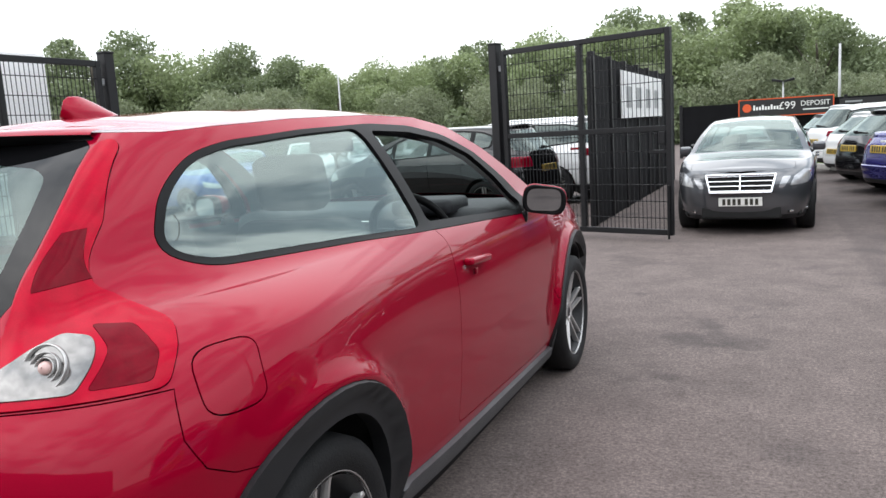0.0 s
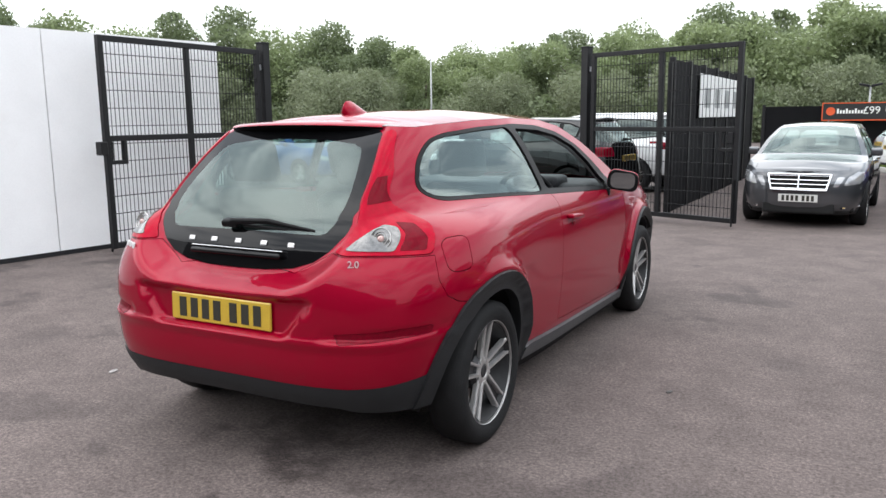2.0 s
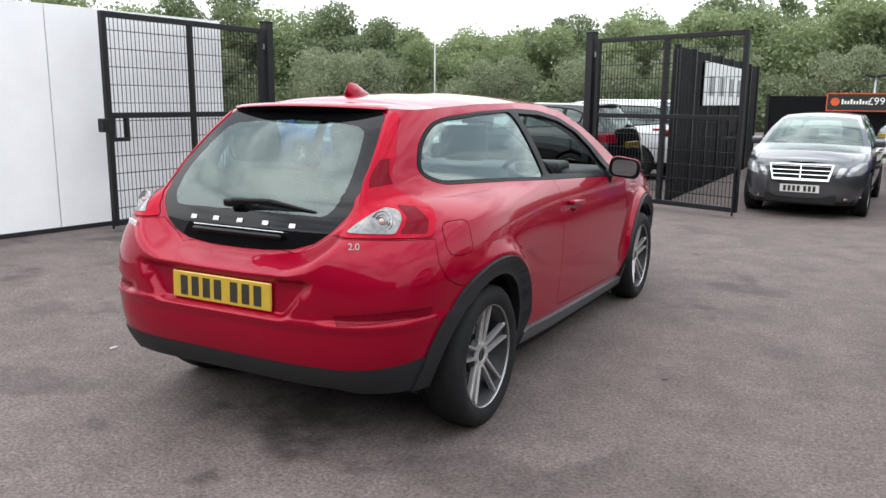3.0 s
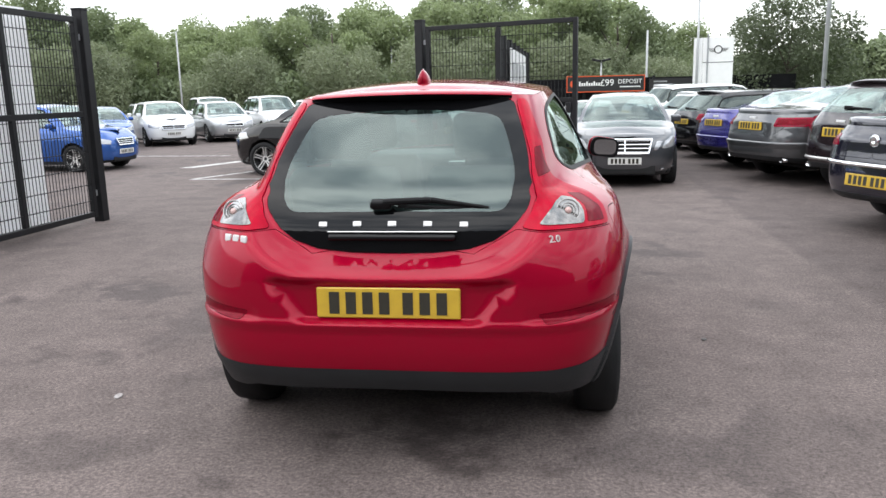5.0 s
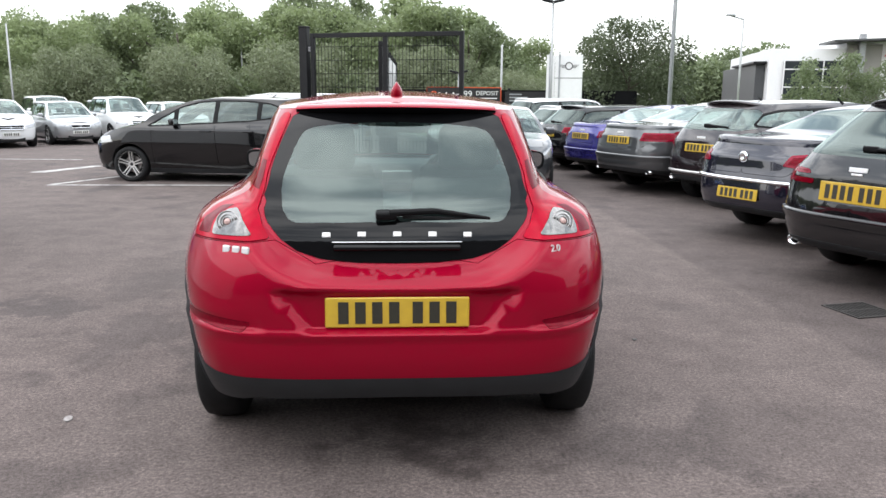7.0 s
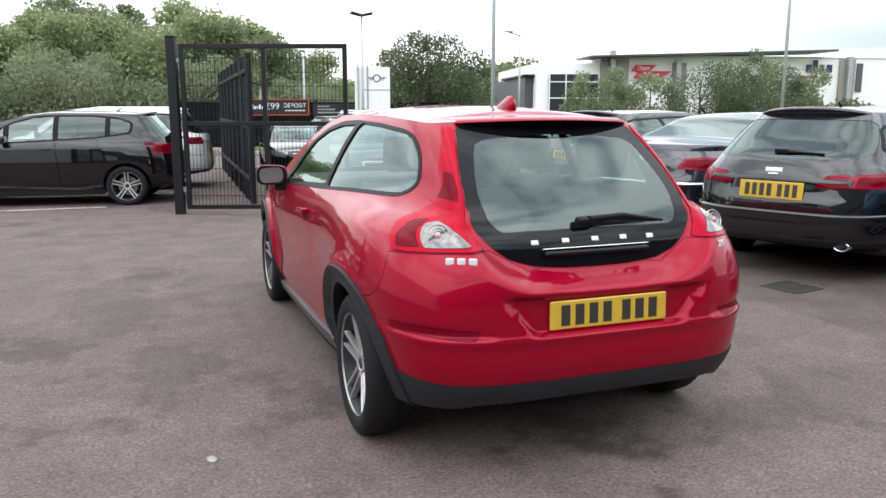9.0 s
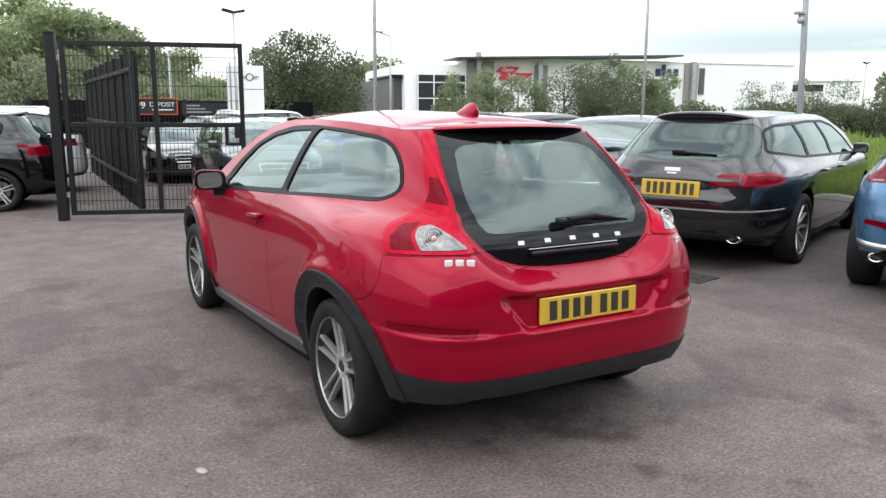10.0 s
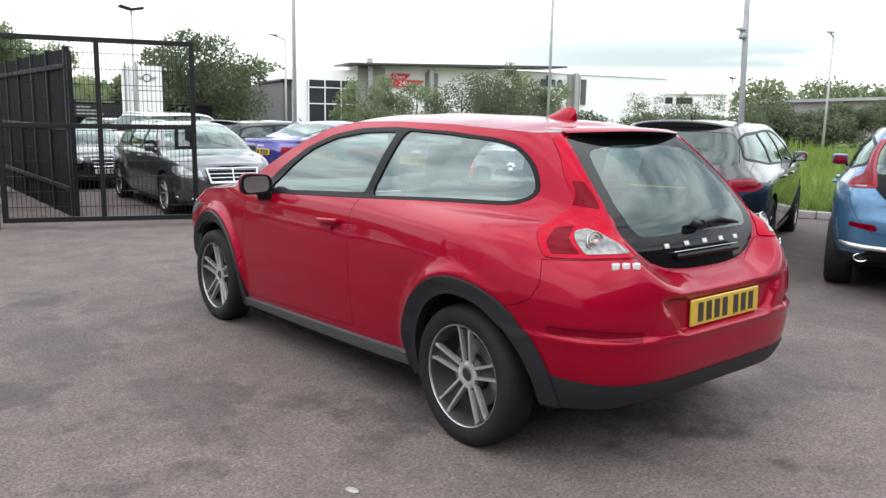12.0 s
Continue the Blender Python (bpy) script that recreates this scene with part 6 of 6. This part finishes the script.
for z in (2.1, 3.2):
    part("transom", box_bm((.3, .33, z), (3.85, .39, z + .07)), STORE_WHITE, win)
part("window_strip", box_bm((22.85, .38, 2.6), (23.3, .49, 4.6), .01, 1), STORE_GLASS, store)
sign = thing("store_sign", store.matrix_basis @ pose(6.0, .2, 3.48), "red slanted sign with white lettering on the store wall", "sign")
for pts in ([(.02, .52), (1.45, .52), (1.85, .92), (.42, .92)], [(.22, .0), (2.25, .0), (2.95, .50), (.62, .50)]):
    bm = bmesh.new()
    vs = [bm.verts.new((x, 0, z)) for x, z in pts]
    made = bmesh.ops.extrude_face_region(bm, geom=[bm.faces.new(vs)])["geom"]
    bmesh.ops.translate(bm, vec=(0, .08, 0), verts=[g for g in made if isinstance(g, bmesh.types.BMVert)])
    bmesh.ops.recalc_face_normals(bm, faces=bm.faces)
    part("sign_panel", bm, SIGN_RED, sign)
letters("open_text", "Open", .40, SIGN_WHITE, sign, pose(.93, -.02, .70, 90), .01)
letters("hours_text", "24hrs", .52, SIGN_WHITE, sign, pose(1.50, -.02, .24, 90), .01)
for k, (w, h) in enumerate(((.42, .55), (.34, .85), (.30, .55), (.40, .55))):
    part("wordmark_bar", box_bm((19.0 + k * .52, .38, 3.95), (19.0 + k * .52 + w, .47, 3.95 + h), .02, 1), SIGN_BLUE, store)
part("wordmark_stroke", box_bm((18.3, .38, 3.55), (19.8, .47, 3.70), .02, 1), SIGN_RED, store)
annexe = thing("store_building", pose(55.6, 39.95, 0, 0, 0, -54.8), "low white flat-roofed building with dark openings", "building")
part("wall", box_bm((0, 0, 0), (6, 5, 3.75), .02, 1), STORE_WHITE, annexe)
part("roof", box_bm((-.1, -.2, 3.752), (6.2, 5.2, 3.9), .02, 1), STORE_WHITE, annexe)
for x, w in ((1.0, .65), (1.95, 1.35)):
    part("window", box_bm((x, -.04, 2.95), (x + w, .02, 3.5), .01, 1), STORE_GLASS, annexe)
shed = thing("warehouse", pose(66, 26.5, 0, 0, 0, -32), "grey warehouse with a shallow pitched roof", "building")
part("wall", box_bm((0, 0, 0), (28, 14, 3.5), .02, 1), STORE_GREY, shed)
bm = bmesh.new()
vs = [bm.verts.new(p) for p in ((-.6, -.8, 3.45), (29, -.8, 4.6), (29, 15, 4.6), (-.6, 15, 3.45), (-.6, -.8, 3.7), (29, -.8, 4.85), (29, 15, 4.85), (-.6, 15, 3.7))]
for f in ((0, 3, 2, 1), (4, 5, 6, 7), (0, 1, 5, 4), (1, 2, 6, 5), (2, 3, 7, 6), (3, 0, 4, 7)):
    bm.faces.new([vs[i] for i in f])
part("roof", bm, GALVANISED, shed)

# plain unseen wall added behind the walk, to darken what the cars reflect
BACK_WALL_GREY = pbr("dark_grey_cladding_sheet", (0.075, 0.078, 0.082), 0.6, vary=0.12, size=1.5, grain=0.08, grain_size=60)
tagged(part("wall_south", box_bm((-30, -15.3, 0), (34, -15, 6.8), .01, 1), BACK_WALL_GREY), "plain dark grey clad showroom wall", "wall", kind="structure")

# ---- cars, from the subject outwards ----
red_hatchback()
x_ = lambda v, h: ("x", v, h)
y_ = lambda v, h: ("y", v, h)
place = lambda x, y, yaw=ROW, size=1.0: pose(x, y, 0, 0, 0, yaw) @ Matrix.Scale(size, 4)

other_car(place(1.763, 10.86, 176.5, .868), GREY_PAINT, "dark grey executive estate with chrome grille, facing the gate", "estate", W=1.73, H=1.475, wb=2.874, ro=1.1, fo=.85, belt=.985, hood=.905, step=.05,
          lamps=[head_lamp((.44, .60), (.50, .60), (.585, .74), (.49, .74)), head_lamp((.57, .62), (.62, .74), (.72, .81), (.80, .80), (.815, .72), (.76, .645))],
          front=slatted_front((.42, .53, .78), 4, (.66, .22, .36), .435, (.56, .76, .30)))
other_car(place(1.42, 15.2, 177, .77), BLACK_PAINT, "black saloon parked behind the grey estate", "saloon", W=1.80, H=1.44, belt=.96,
          front=slatted_front((.34, .52, .72), 3, (.60, .22, .34), .43), lamps=[head_lamp((.46, .74), (.84, .80), (.86, .66), (.52, .62))])
other_car(place(-1.871, 10.092, 80.27, .908), DEEP_BLACK, "glossy black compact people carrier parked across the bay", "estate", W=1.80, H=1.53, wb=2.67, ro=.82, fo=.83, belt=1.03, rake=.42, hood=.90, wheel=(.325, .235, "star"), step=.05,
          cab=.10, screen=(.46, .60, .76), dlo=[(-.10, 1.17), (.4, 1.10), (1.2, 1.055), (2.28, 1.0), (2.32, 1.02), (2.10, 1.15), (1.72, 1.36), (1.40, 1.45), (1.0, 1.475), (.5, 1.47), (.1, 1.43), (-.12, 1.35)], lamps=[rear_lamp(.50, .78, .84, 1.0, -.42), head_lamp((.46, .74), (.82, .84), (.86, .72), (.54, .66))], pillars=(.27, 1.06, 1.80), rear_glass=GLASS_DARK, rear_plate=(.80, .52, .111), mirror_at=1.80,
          front=slatted_front((.30, .55, .72), 5, (.6, .22, .34), .45))
other_car(place(-1.35, 12.3, 80, .87), WHITE_PAINT, "white sport utility car parked beyond the black car", "estate", W=1.88, H=1.66, wb=2.81, ro=.95, fo=.88, belt=1.08, rake=.45, hood=1.0, wheel=(.36, .24, "star"), rails=True,
          lamps=[rear_lamp(.55, .82, .92, 1.06, -.55)], rear_glass=GLASS_DARK)
# the row beside the grass
other_car(place(4.30, 2.36), BLACK_PAINT, "glossy black estate car with yellow rear plate and chrome tailpipes", "estate", W=1.877, H=1.445, wb=2.909, ro=1.12, fo=.92, belt=.97, rake=.62, wheel=(.345, .245, "multi"), step=.045,
          lamps=[(LENS_CLEAR, [x_(.665, .838), x_(.76, .838), x_(.75, .872), x_(.675, .868)]), (TAIL_RED, [x_(.60, .795), x_(.80, .795), y_(-.66, .800), y_(-.52, .835), y_(-.60, .895), x_(.78, .912), x_(.60, .905)]),
                 (LENS_DARK, [x_(.36, .795), x_(.592, .795), x_(.592, .835), x_(.36, .832)]), (TAIL_RED, [x_(.40, .868), x_(.592, .865), x_(.592, .905), x_(.43, .898)])],
          rear_plate=(.755, .55, .145), exhaust=.565, pipe=1.3, low_rear=.30, ledge=.575, marks=((0, .925, .15, .035), (0, .892, .09, .016)), pillars=(.40, 1.30), glass=GLASS_SMOKE, rear_glass=GLASS_SMOKE)
other_car(place(4.62, -.05), BLUE_PAINT, "pale metallic blue hatchback with tall red tail lights", "estate", W=1.80, H=1.44, wb=2.647, ro=.84, fo=.88, belt=.99, rake=.50, wheel=(.317, .225, "star"), step=.045,
          lamps=[(LENS_CLEAR, [x_(.60, .935), x_(.70, .93), x_(.69, .965), x_(.62, .97)]), (TAIL_RED, [x_(.53, .93), x_(.72, .915), y_(-.44, .925), y_(-.38, .99), x_(.66, 1.02), x_(.62, 1.12), x_(.54, 1.32), x_(.50, 1.32), x_(.56, 1.08)]),
                 (LENS_DARK, [x_(.50, .585), x_(.72, .605), x_(.71, .64), x_(.52, .63)])],
          black=[[x_(0, .80), x_(.42, .80), x_(.56, .95), x_(.62, 1.04), x_(0, 1.04)], [x_(0, .42), x_(.55, .42), x_(.62, .36), x_(.62, .30), x_(0, .30)]],
          ledge=.45, ledge_mat=ALLOY, pipe=1.2, exhaust=.60, rear_plate=(.66, .52, .111), pillars=(.45, 1.25))
other_car(place(4.45, 4.52), NAVY_PAINT, "navy blue four-door coupe with chrome bumper strip and yellow plate", "saloon", W=1.855, H=1.385, wb=2.71, ro=1.14, fo=.9, belt=.95, deck=1.02, wheel=(.33, .24, "multi"), step=.05,
          lamps=[(TAIL_RED, [x_(.46, .80), x_(.70, .78), y_(-.62, .80), y_(-.52, .90), x_(.66, .92), x_(.50, .90)])], ledge=.645, ledge_mat=CHROME, low_rear=.30, rear_glass=GLASS_DARK,
          rear_plate=(.50, .52, .111), badge=.86)
other_car(place(4.74, 6.99), PLUM_PAINT, "plum-black metallic hatchback with red tail lights and twin tailpipes", "estate", W=1.80, H=1.40, wb=2.63, ro=.84, fo=.86, belt=.97, rake=.42, wheel=(.325, .24, "star"), rails=False, step=.06,
          lamps=[rear_lamp(.60, .80, .80, .96, -.42)], rear_plate=(.78, .52, .111), exhaust=.58, ledge=.46, ledge_mat=ALLOY, marks=((0, .915, .15, .03),))
other_car(place(4.29, 8.67), MID_GREY_PAINT, "metallic grey two-door coupe with slim red tail lights", "saloon", W=1.86, H=1.37, wb=2.75, ro=1.04, fo=.9, belt=.94, deck=1.0, wheel=(.345, .255, "multi"), step=.06,
          lamps=[rear_lamp(.46, .78, .80, .92, -.55)], rear_plate=(.80, .52, .111), exhaust=.60, ledge=.58, marks=((0, .91, .15, .03),), pillars=(.7,))
other_car(place(4.09, 10.55, ROW, .93), VIOLET_PAINT, "violet-blue saloon with red tail lights and yellow plate", "saloon", W=1.83, H=1.40, wb=2.75, ro=1.04, fo=.9, belt=.94, deck=1.02, lamps=[rear_lamp(.46, .76, .80, .92, -.55)], rear_plate=(.82, .52, .111), ledge=.58, marks=((0, .93, .15, .03),), step=.07)
other_car(place(3.85, 12.5, ROW, .88), BLACK_PAINT, "black estate car with red tail lights", "estate", W=1.80, H=1.44, lamps=[rear_lamp(.48, .74, .84, .96, -.5)], rear_glass=GLASS_DARK)
other_car(place(3.60, 14.45, ROW, .86), WHITE_PAINT, "white hatchback with dark rear window and yellow plate", "estate", W=1.79, H=1.44, wb=2.6, ro=.82, lamps=[rear_lamp(.50, .74, .84, .96, -.45)], rear_glass=GLASS_DARK, rear_plate=(.66, .52, .111))
other_car(place(3.55, 17.0, ROW, .84), WHITE_PAINT, "white sport utility car with dark windows", "estate", W=1.88, H=1.66, belt=1.07, hood=1.0, wheel=(.36, .25, "star"), lamps=[rear_lamp(.52, .78, .92, 1.05, -.5)], rear_glass=GLASS_DARK)
other_car(place(3.4, 19.8, ROW, .82), GREY_PAINT, "dark grey estate car at the end of the row", "estate", W=1.82, H=1.47, lamps=[rear_lamp(.50, .74, .84, .96, -.5)])
# the far row facing the gate
for x, y, yaw, paint, text, style, h, front in (
        (-10.6, 11.6, -97, MID_BLUE_PAINT, "bright blue sport utility car seen from the side", "estate", 1.60, ((.30, .58, .76), 4)),
        (-12.6, 18.0, -142, MID_BLUE_PAINT, "bright blue hatchback with pale headlights", "estate", 1.43, ((.32, .56, .72), 4)),
        (-11.8, 20.0, -142, WHITE_PAINT, "white compact crossover with black grille", "estate", 1.56, ((.42, .58, .74), 3)),
        (-10.6, 21.5, -142, SILVER_PAINT, "silver hatchback parked facing the aisle", "estate", 1.50, ((.34, .58, .70), 2)),
        (-9.4, 23.0, -142, WHITE_PAINT, "white sport utility car parked facing the aisle", "estate", 1.66, ((.36, .62, .80), 3)),
        (-8.2, 24.6, -142, WHITE_PAINT, "white hatchback near the trees", "estate", 1.46, ((.34, .56, .70), 2)),
        (-14.0, 23.4, -142, WHITE_PAINT, "white hatchback in the back row", "estate", 1.46, ((.34, .56, .70), 2)),
        (-12.6, 25.3, -142, WHITE_PAINT, "white people carrier in the back row", "estate", 1.66, ((.36, .62, .78), 2)),
        (-11.2, 27.2, -142, SILVER_PAINT, "silver estate in the back row", "estate", 1.50, ((.34, .58, .70), 2)),
        (-15.4, 21.4, -142, SILVER_PAINT, "silver hatchback beyond the blue cars", "estate", 1.46, ((.34, .56, .70), 2))):
    other_car(place(x, y, yaw, .81), paint, text, style, W=1.80, H=h, wb=2.62, ro=.80, fo=.82, belt=.96 if h < 1.55 else 1.04, rake=.4, hood=.88 if h < 1.55 else .98, wheel=(.325, .225, "star"), group="cars in the far row",
              front=slatted_front(front[0], front[1], (.58, .22, .34), .45), lamps=[rear_lamp(.50, .74, .86, .98, -.42), head_lamp((.44, .72), (.78, .82), (.80, .68), (.50, .63))], step=.09)

# ---- trees, hedges, grass ----
def leaf_cloud(rng, lobes, count, size, droop=0.0):
    """Many small bent leaves spread through overlapping lobes, denser at their outsides."""
    c = np.array([l[:3] for l in lobes])
    r = np.array([l[3] for l in lobes])
    pick = rng.choice(len(lobes), count, p=r ** 2 / (r ** 2).sum())
    d = rng.normal(size=(count, 3))
    d /= np.linalg.norm(d, axis=1, keepdims=True)
    rad = r[pick] * (0.36 + 0.86 * rng.random(count) ** 0.6) * (1 + .07 * rng.normal(size=count))
    p = c[pick] + d * rad[:, None] * (1.0, 1.0, 0.86)
    p[:, 2] = np.maximum(p[:, 2], .15)
    a = rng.normal(size=(count, 3)) + d * 0.3
    a[:, 2] -= droop
    a /= np.linalg.norm(a, axis=1, keepdims=True)
    b = np.cross(a, rng.normal(size=(count, 3)))
    b /= np.linalg.norm(b, axis=1, keepdims=True)
    n = np.cross(a, b)
    s = size * (0.6 + 0.9 * rng.random((count, 1)))
    v = np.stack([p - a * s, p + b * s * .5 + n * s * .15, p + a * s, p - b * s * .5 + n * s * .15], 1).reshape(-1, 3)
    f = np.arange(count * 4).reshape(-1, 4)
    me = bpy.data.meshes.new("crown")
    me.from_pydata(v.tolist(), [], f.tolist())
    return me


def tree(name, seed, height, spread, leaves, leaf, material, label, low=0.25, droop=0.0, clump=1.0):
    """A tapered trunk with limbs and an uneven crown."""
    rng = np.random.default_rng(seed)
    root = thing(name, pose(0, 0, 0), label, "tree", "trees behind the car park")
    bm = bmesh.new()
    at = Vector((0, 0, 0))
    r = height * .022
    for k in range(5):
        to = at + Vector((rng.normal() * height * .012, rng.normal() * height * .012, height * .15))
        tube(bm, at, to, r, r * .82, 9)
        at, r = to, r * .82
    part("trunk", bm, BARK, root, smooth=True)
    lobes = []
    n = int(11 * clump)
    for k in range(n):
        turn = k * 2.4 + rng.random()
        up = low + (1 - low) * ((k + .5) / n) ** .85
        out = spread * (.30 + .55 * rng.random()) * math.sin(math.pi * min(.93, .22 + .70 * (1 - up) + .15 * rng.random()))
        size = spread * (.26 + .20 * rng.random()) * (1.12 - .45 * up)
        p = Vector((math.cos(turn) * out, math.sin(turn) * out, height * up * .93 - size * .4))
        lobes.append((*p, size))
        if k % 2 == 0:
            limb = bmesh.new()
            s = Vector((0, 0, min(height * .55, max(height * .12, p.z * .55))))
            m = (s + p) / 2 + Vector((0, 0, -size * .1))
            tube(limb, s, m, height * .009, height * .006, 6)
            tube(limb, m, p, height * .006, height * .002, 6)
            part("limb", limb, BARK, root)
    for k in range(int(16 * clump)):
        l = lobes[rng.integers(len(lobes))]
        d = rng.normal(size=3)
        d /= np.linalg.norm(d)
        lobes.append((l[0] + d[0] * l[3] * .95, l[1] + d[1] * l[3] * .95, l[2] + d[2] * l[3] * .85, l[3] * (.28 + .25 * rng.random())))
    me = leaf_cloud(rng, lobes, leaves, leaf, droop)
    link("crown", me, material, root)
    return root


kinds = [tree("tree", 1, 8.0, 5.2, 24000, .125, LEAF_A, "broad green deciduous tree in full leaf"), tree("tree", 2, 8.6, 4.6, 24000, .125, LEAF_B, "dark green deciduous tree in full leaf"),
         tree("tree", 3, 7.4, 5.6, 22000, .125, LEAF_C, "pale grey-green willow-like tree", .2, .6), tree("tree", 4, 8.2, 4.2, 17000, .13, LEAF_A, "slender green deciduous tree with an open crown", .3, 0.0, .8)]
rng = np.random.default_rng(7)
spots = [(-58, 26, 1.3, 0), (-52, 33, 1.25, 1), (-47, 38, 1.2, 0), (-42, 41, 1.25, 1), (-37.5, 45, 1.12, 0), (-34, 48.5, 1.08, 1), (-31, 47, .92, 1), (-27.5, 50, .85, 0), (-24, 44, .84, 3), (-22.6, 50, .92, 0),
         (-19.5, 46, .80, 0), (-16.5, 49, .98, 1), (-13.2, 46.5, .93, 3), (-10, 50, 1.08, 0), (-7, 46, .98, 3), (-3.8, 49.5, 1.10, 1), (-.8, 46, 1.0, 0), (2.0, 49, 1.12, 3), (4.6, 46, .88, 1), (7.2, 48, .72, 0), (9.0, 44, .45, 0),
         (-45, 31, .9, 2), (-29, 40, .72, 2), (-25.5, 38, .66, 2), (-17.5, 41, .60, 2), (-11, 41, .62, 2), (-5, 41, .66, 2), (1.5, 41, .62, 2), (6.0, 40, .45, 2), (-38, 38, .72, 2), (-52, 24, .8, 2)]
used = set()
for x, y, s, k in spots:
    s *= .88 if -17 < x < 8 and y > 42 else .92
    m = pose(x, y, 0, 0, 0, float(rng.random() * 360)) @ Matrix.Diagonal((s * 1.05, s * 1.05, s, 1))
    if k not in used:
        kinds[k].matrix_basis = m
        used.add(k)
    else:
        t = copy_thing(kinds[k], pose(0, 0, 0))
        t.matrix_basis = m
big = tree("tree", 11, 4.35, 3.0, 22000, .062, LEAF_D, "round dense dark green tree beside the sign", .16, 0, 1.3)
big.matrix_basis = pose(8.8, 26.4, 0)
small = tree("tree", 12, 3.6, 1.9, 7000, .065, LEAF_B, "young green street tree in front of the store", .25)
for i, (x, y, s) in enumerate(((17.9, 28.5, .92), (20.3, 28.0, .86), (27.2, 26.6, 1.02))):
    o = small if i == 0 else copy_thing(small, pose(0, 0, 0))
    o.matrix_basis = pose(x, y, 0, 0, 0, i * 70) @ Matrix.Scale(s, 4)
bush = tree("tree", 13, 4.3, 3.9, 30000, .062, LEAF_D, "broad bushy green tree in front of the store", .12, 0, 1.2)
bush.matrix_basis = pose(24.1, 25.8, 0) @ Matrix.Diagonal((.64, .64, .86, 1))
thin = tree("tree", 14, 3.6, 2.2, 5000, .055, LEAF_D, "small bushy young tree with sparse leaves", .12, 0, 1.3)
for i, (x, y, s) in enumerate(((22.5, 27.3, 1.0), (31.8, 22.6, .8), (34.2, 21.6, .85), (36.8, 20.2, .7), (23.9, 27.0, .8))):
    o = thin if i == 0 else copy_thing(thin, pose(0, 0, 0))
    o.matrix_basis = pose(x, y, 0, 0, 0, i * 110) @ Matrix.Scale(s, 4)


def hedge(name, line, height, depth, count, leaf, material, label, seed, ragged=0.0):
    """A long uneven bank of shrubs along a line on the plan."""
    rng = np.random.default_rng(seed)
    lobes = []
    for (ax, ay), (bx, by) in zip(line, line[1:]):
        n = max(2, int(math.dist((ax, ay), (bx, by)) / (height * .55) * (1 + 2.2 * ragged)))
        for k in range(n):
            t = k / n
            r = height * (.34 + .26 * rng.random()) * (1 - .45 * ragged)
            lobes.append((ax + (bx - ax) * t + rng.normal() * depth * .3, ay + (by - ay) * t + rng.normal() * depth * .3, r * .75 + rng.random() * (height - r * 1.7), r))
    me = leaf_cloud(rng, lobes, count, leaf)
    me.name = name
    return tagged(link(name, me, material), label, "hedge", kind="stuff")


hedge("shrub_bank", [(-60, 24), (-38, 40), (-22, 42), (10, 40)], 2.6, 2.0, 26000, .17, LEAF_B, "dark green undergrowth below the trees", 21)
hedge("wood_edge", [(-66, 32), (-44, 46), (-25, 53), (9, 52)], 5.6, 3.0, 42000, .22, LEAF_A, "dense green wood edge behind the trees", 27)
hedge("hedge", [(29, 27), (33, 24.5), (44, 17.5)], 2.0, 1.2, 20000, .08, LEAF_D, "low dark green hedge before the store", 22, .7)
hedge("hedge", [(38, 20.5), (46, 19.5), (54, 17.5)], 3.0, 2.4, 40000, .075, LEAF_D, "broad green hedge beyond the grass", 23, 1.0)
hedge("far_trees", [(60, 150), (85, 140), (120, 125)], 11, 6, 30000, .42, LEAF_B, "distant dark wooded skyline", 24)
hedge("far_trees", [(24, 95), (34, 90), (44, 88)], 6.0, 3, 20000, .28, LEAF_B, "distant trees beside the store", 25)
hedge("far_trees", [(120, 60), (150, 20), (150, -20)], 8.5, 6, 40000, .38, LEAF_B, "distant dark wooded hill", 26)

rng = np.random.default_rng(31)
n = 42000
u, w = 9.7 + 22 * rng.random(n) ** 1.7, 6 - 26 * rng.random(n)
px, py = ALONG.x * u + ACROSS.x * w, ALONG.y * u + ACROSS.y * w
h = (.10 + .26 * rng.random(n)) * (1 + .5 * np.sin(px * 1.3) * np.cos(py * 1.7)) * (1 + .04 * (u - 9.7))
turn, lean = rng.random(n) * math.tau, rng.normal(size=(n, 2)) * .10
wide = .008 + .012 * rng.random(n) + .0012 * (u - 9.7)
base = np.stack([px, py, np.full(n, .085)], 1)
side = np.stack([np.cos(turn) * wide, np.sin(turn) * wide, 0 * wide], 1)
tip = base + np.stack([lean[:, 0], lean[:, 1], h], 1)
mid = base + np.stack([lean[:, 0] * .3, lean[:, 1] * .3, h * .55], 1)
v = np.stack([base - side, base + side, mid + side * .7, tip, mid - side * .7], 1).reshape(-1, 3)
f = np.arange(n * 5).reshape(-1, 5)
me = bpy.data.meshes.new("grass")
me.from_pydata(v.tolist(), [], f.tolist())
tagged(link("grass", me, GRASS_BLADE), "long uncut green grass on the verge", "grass", kind="stuff")
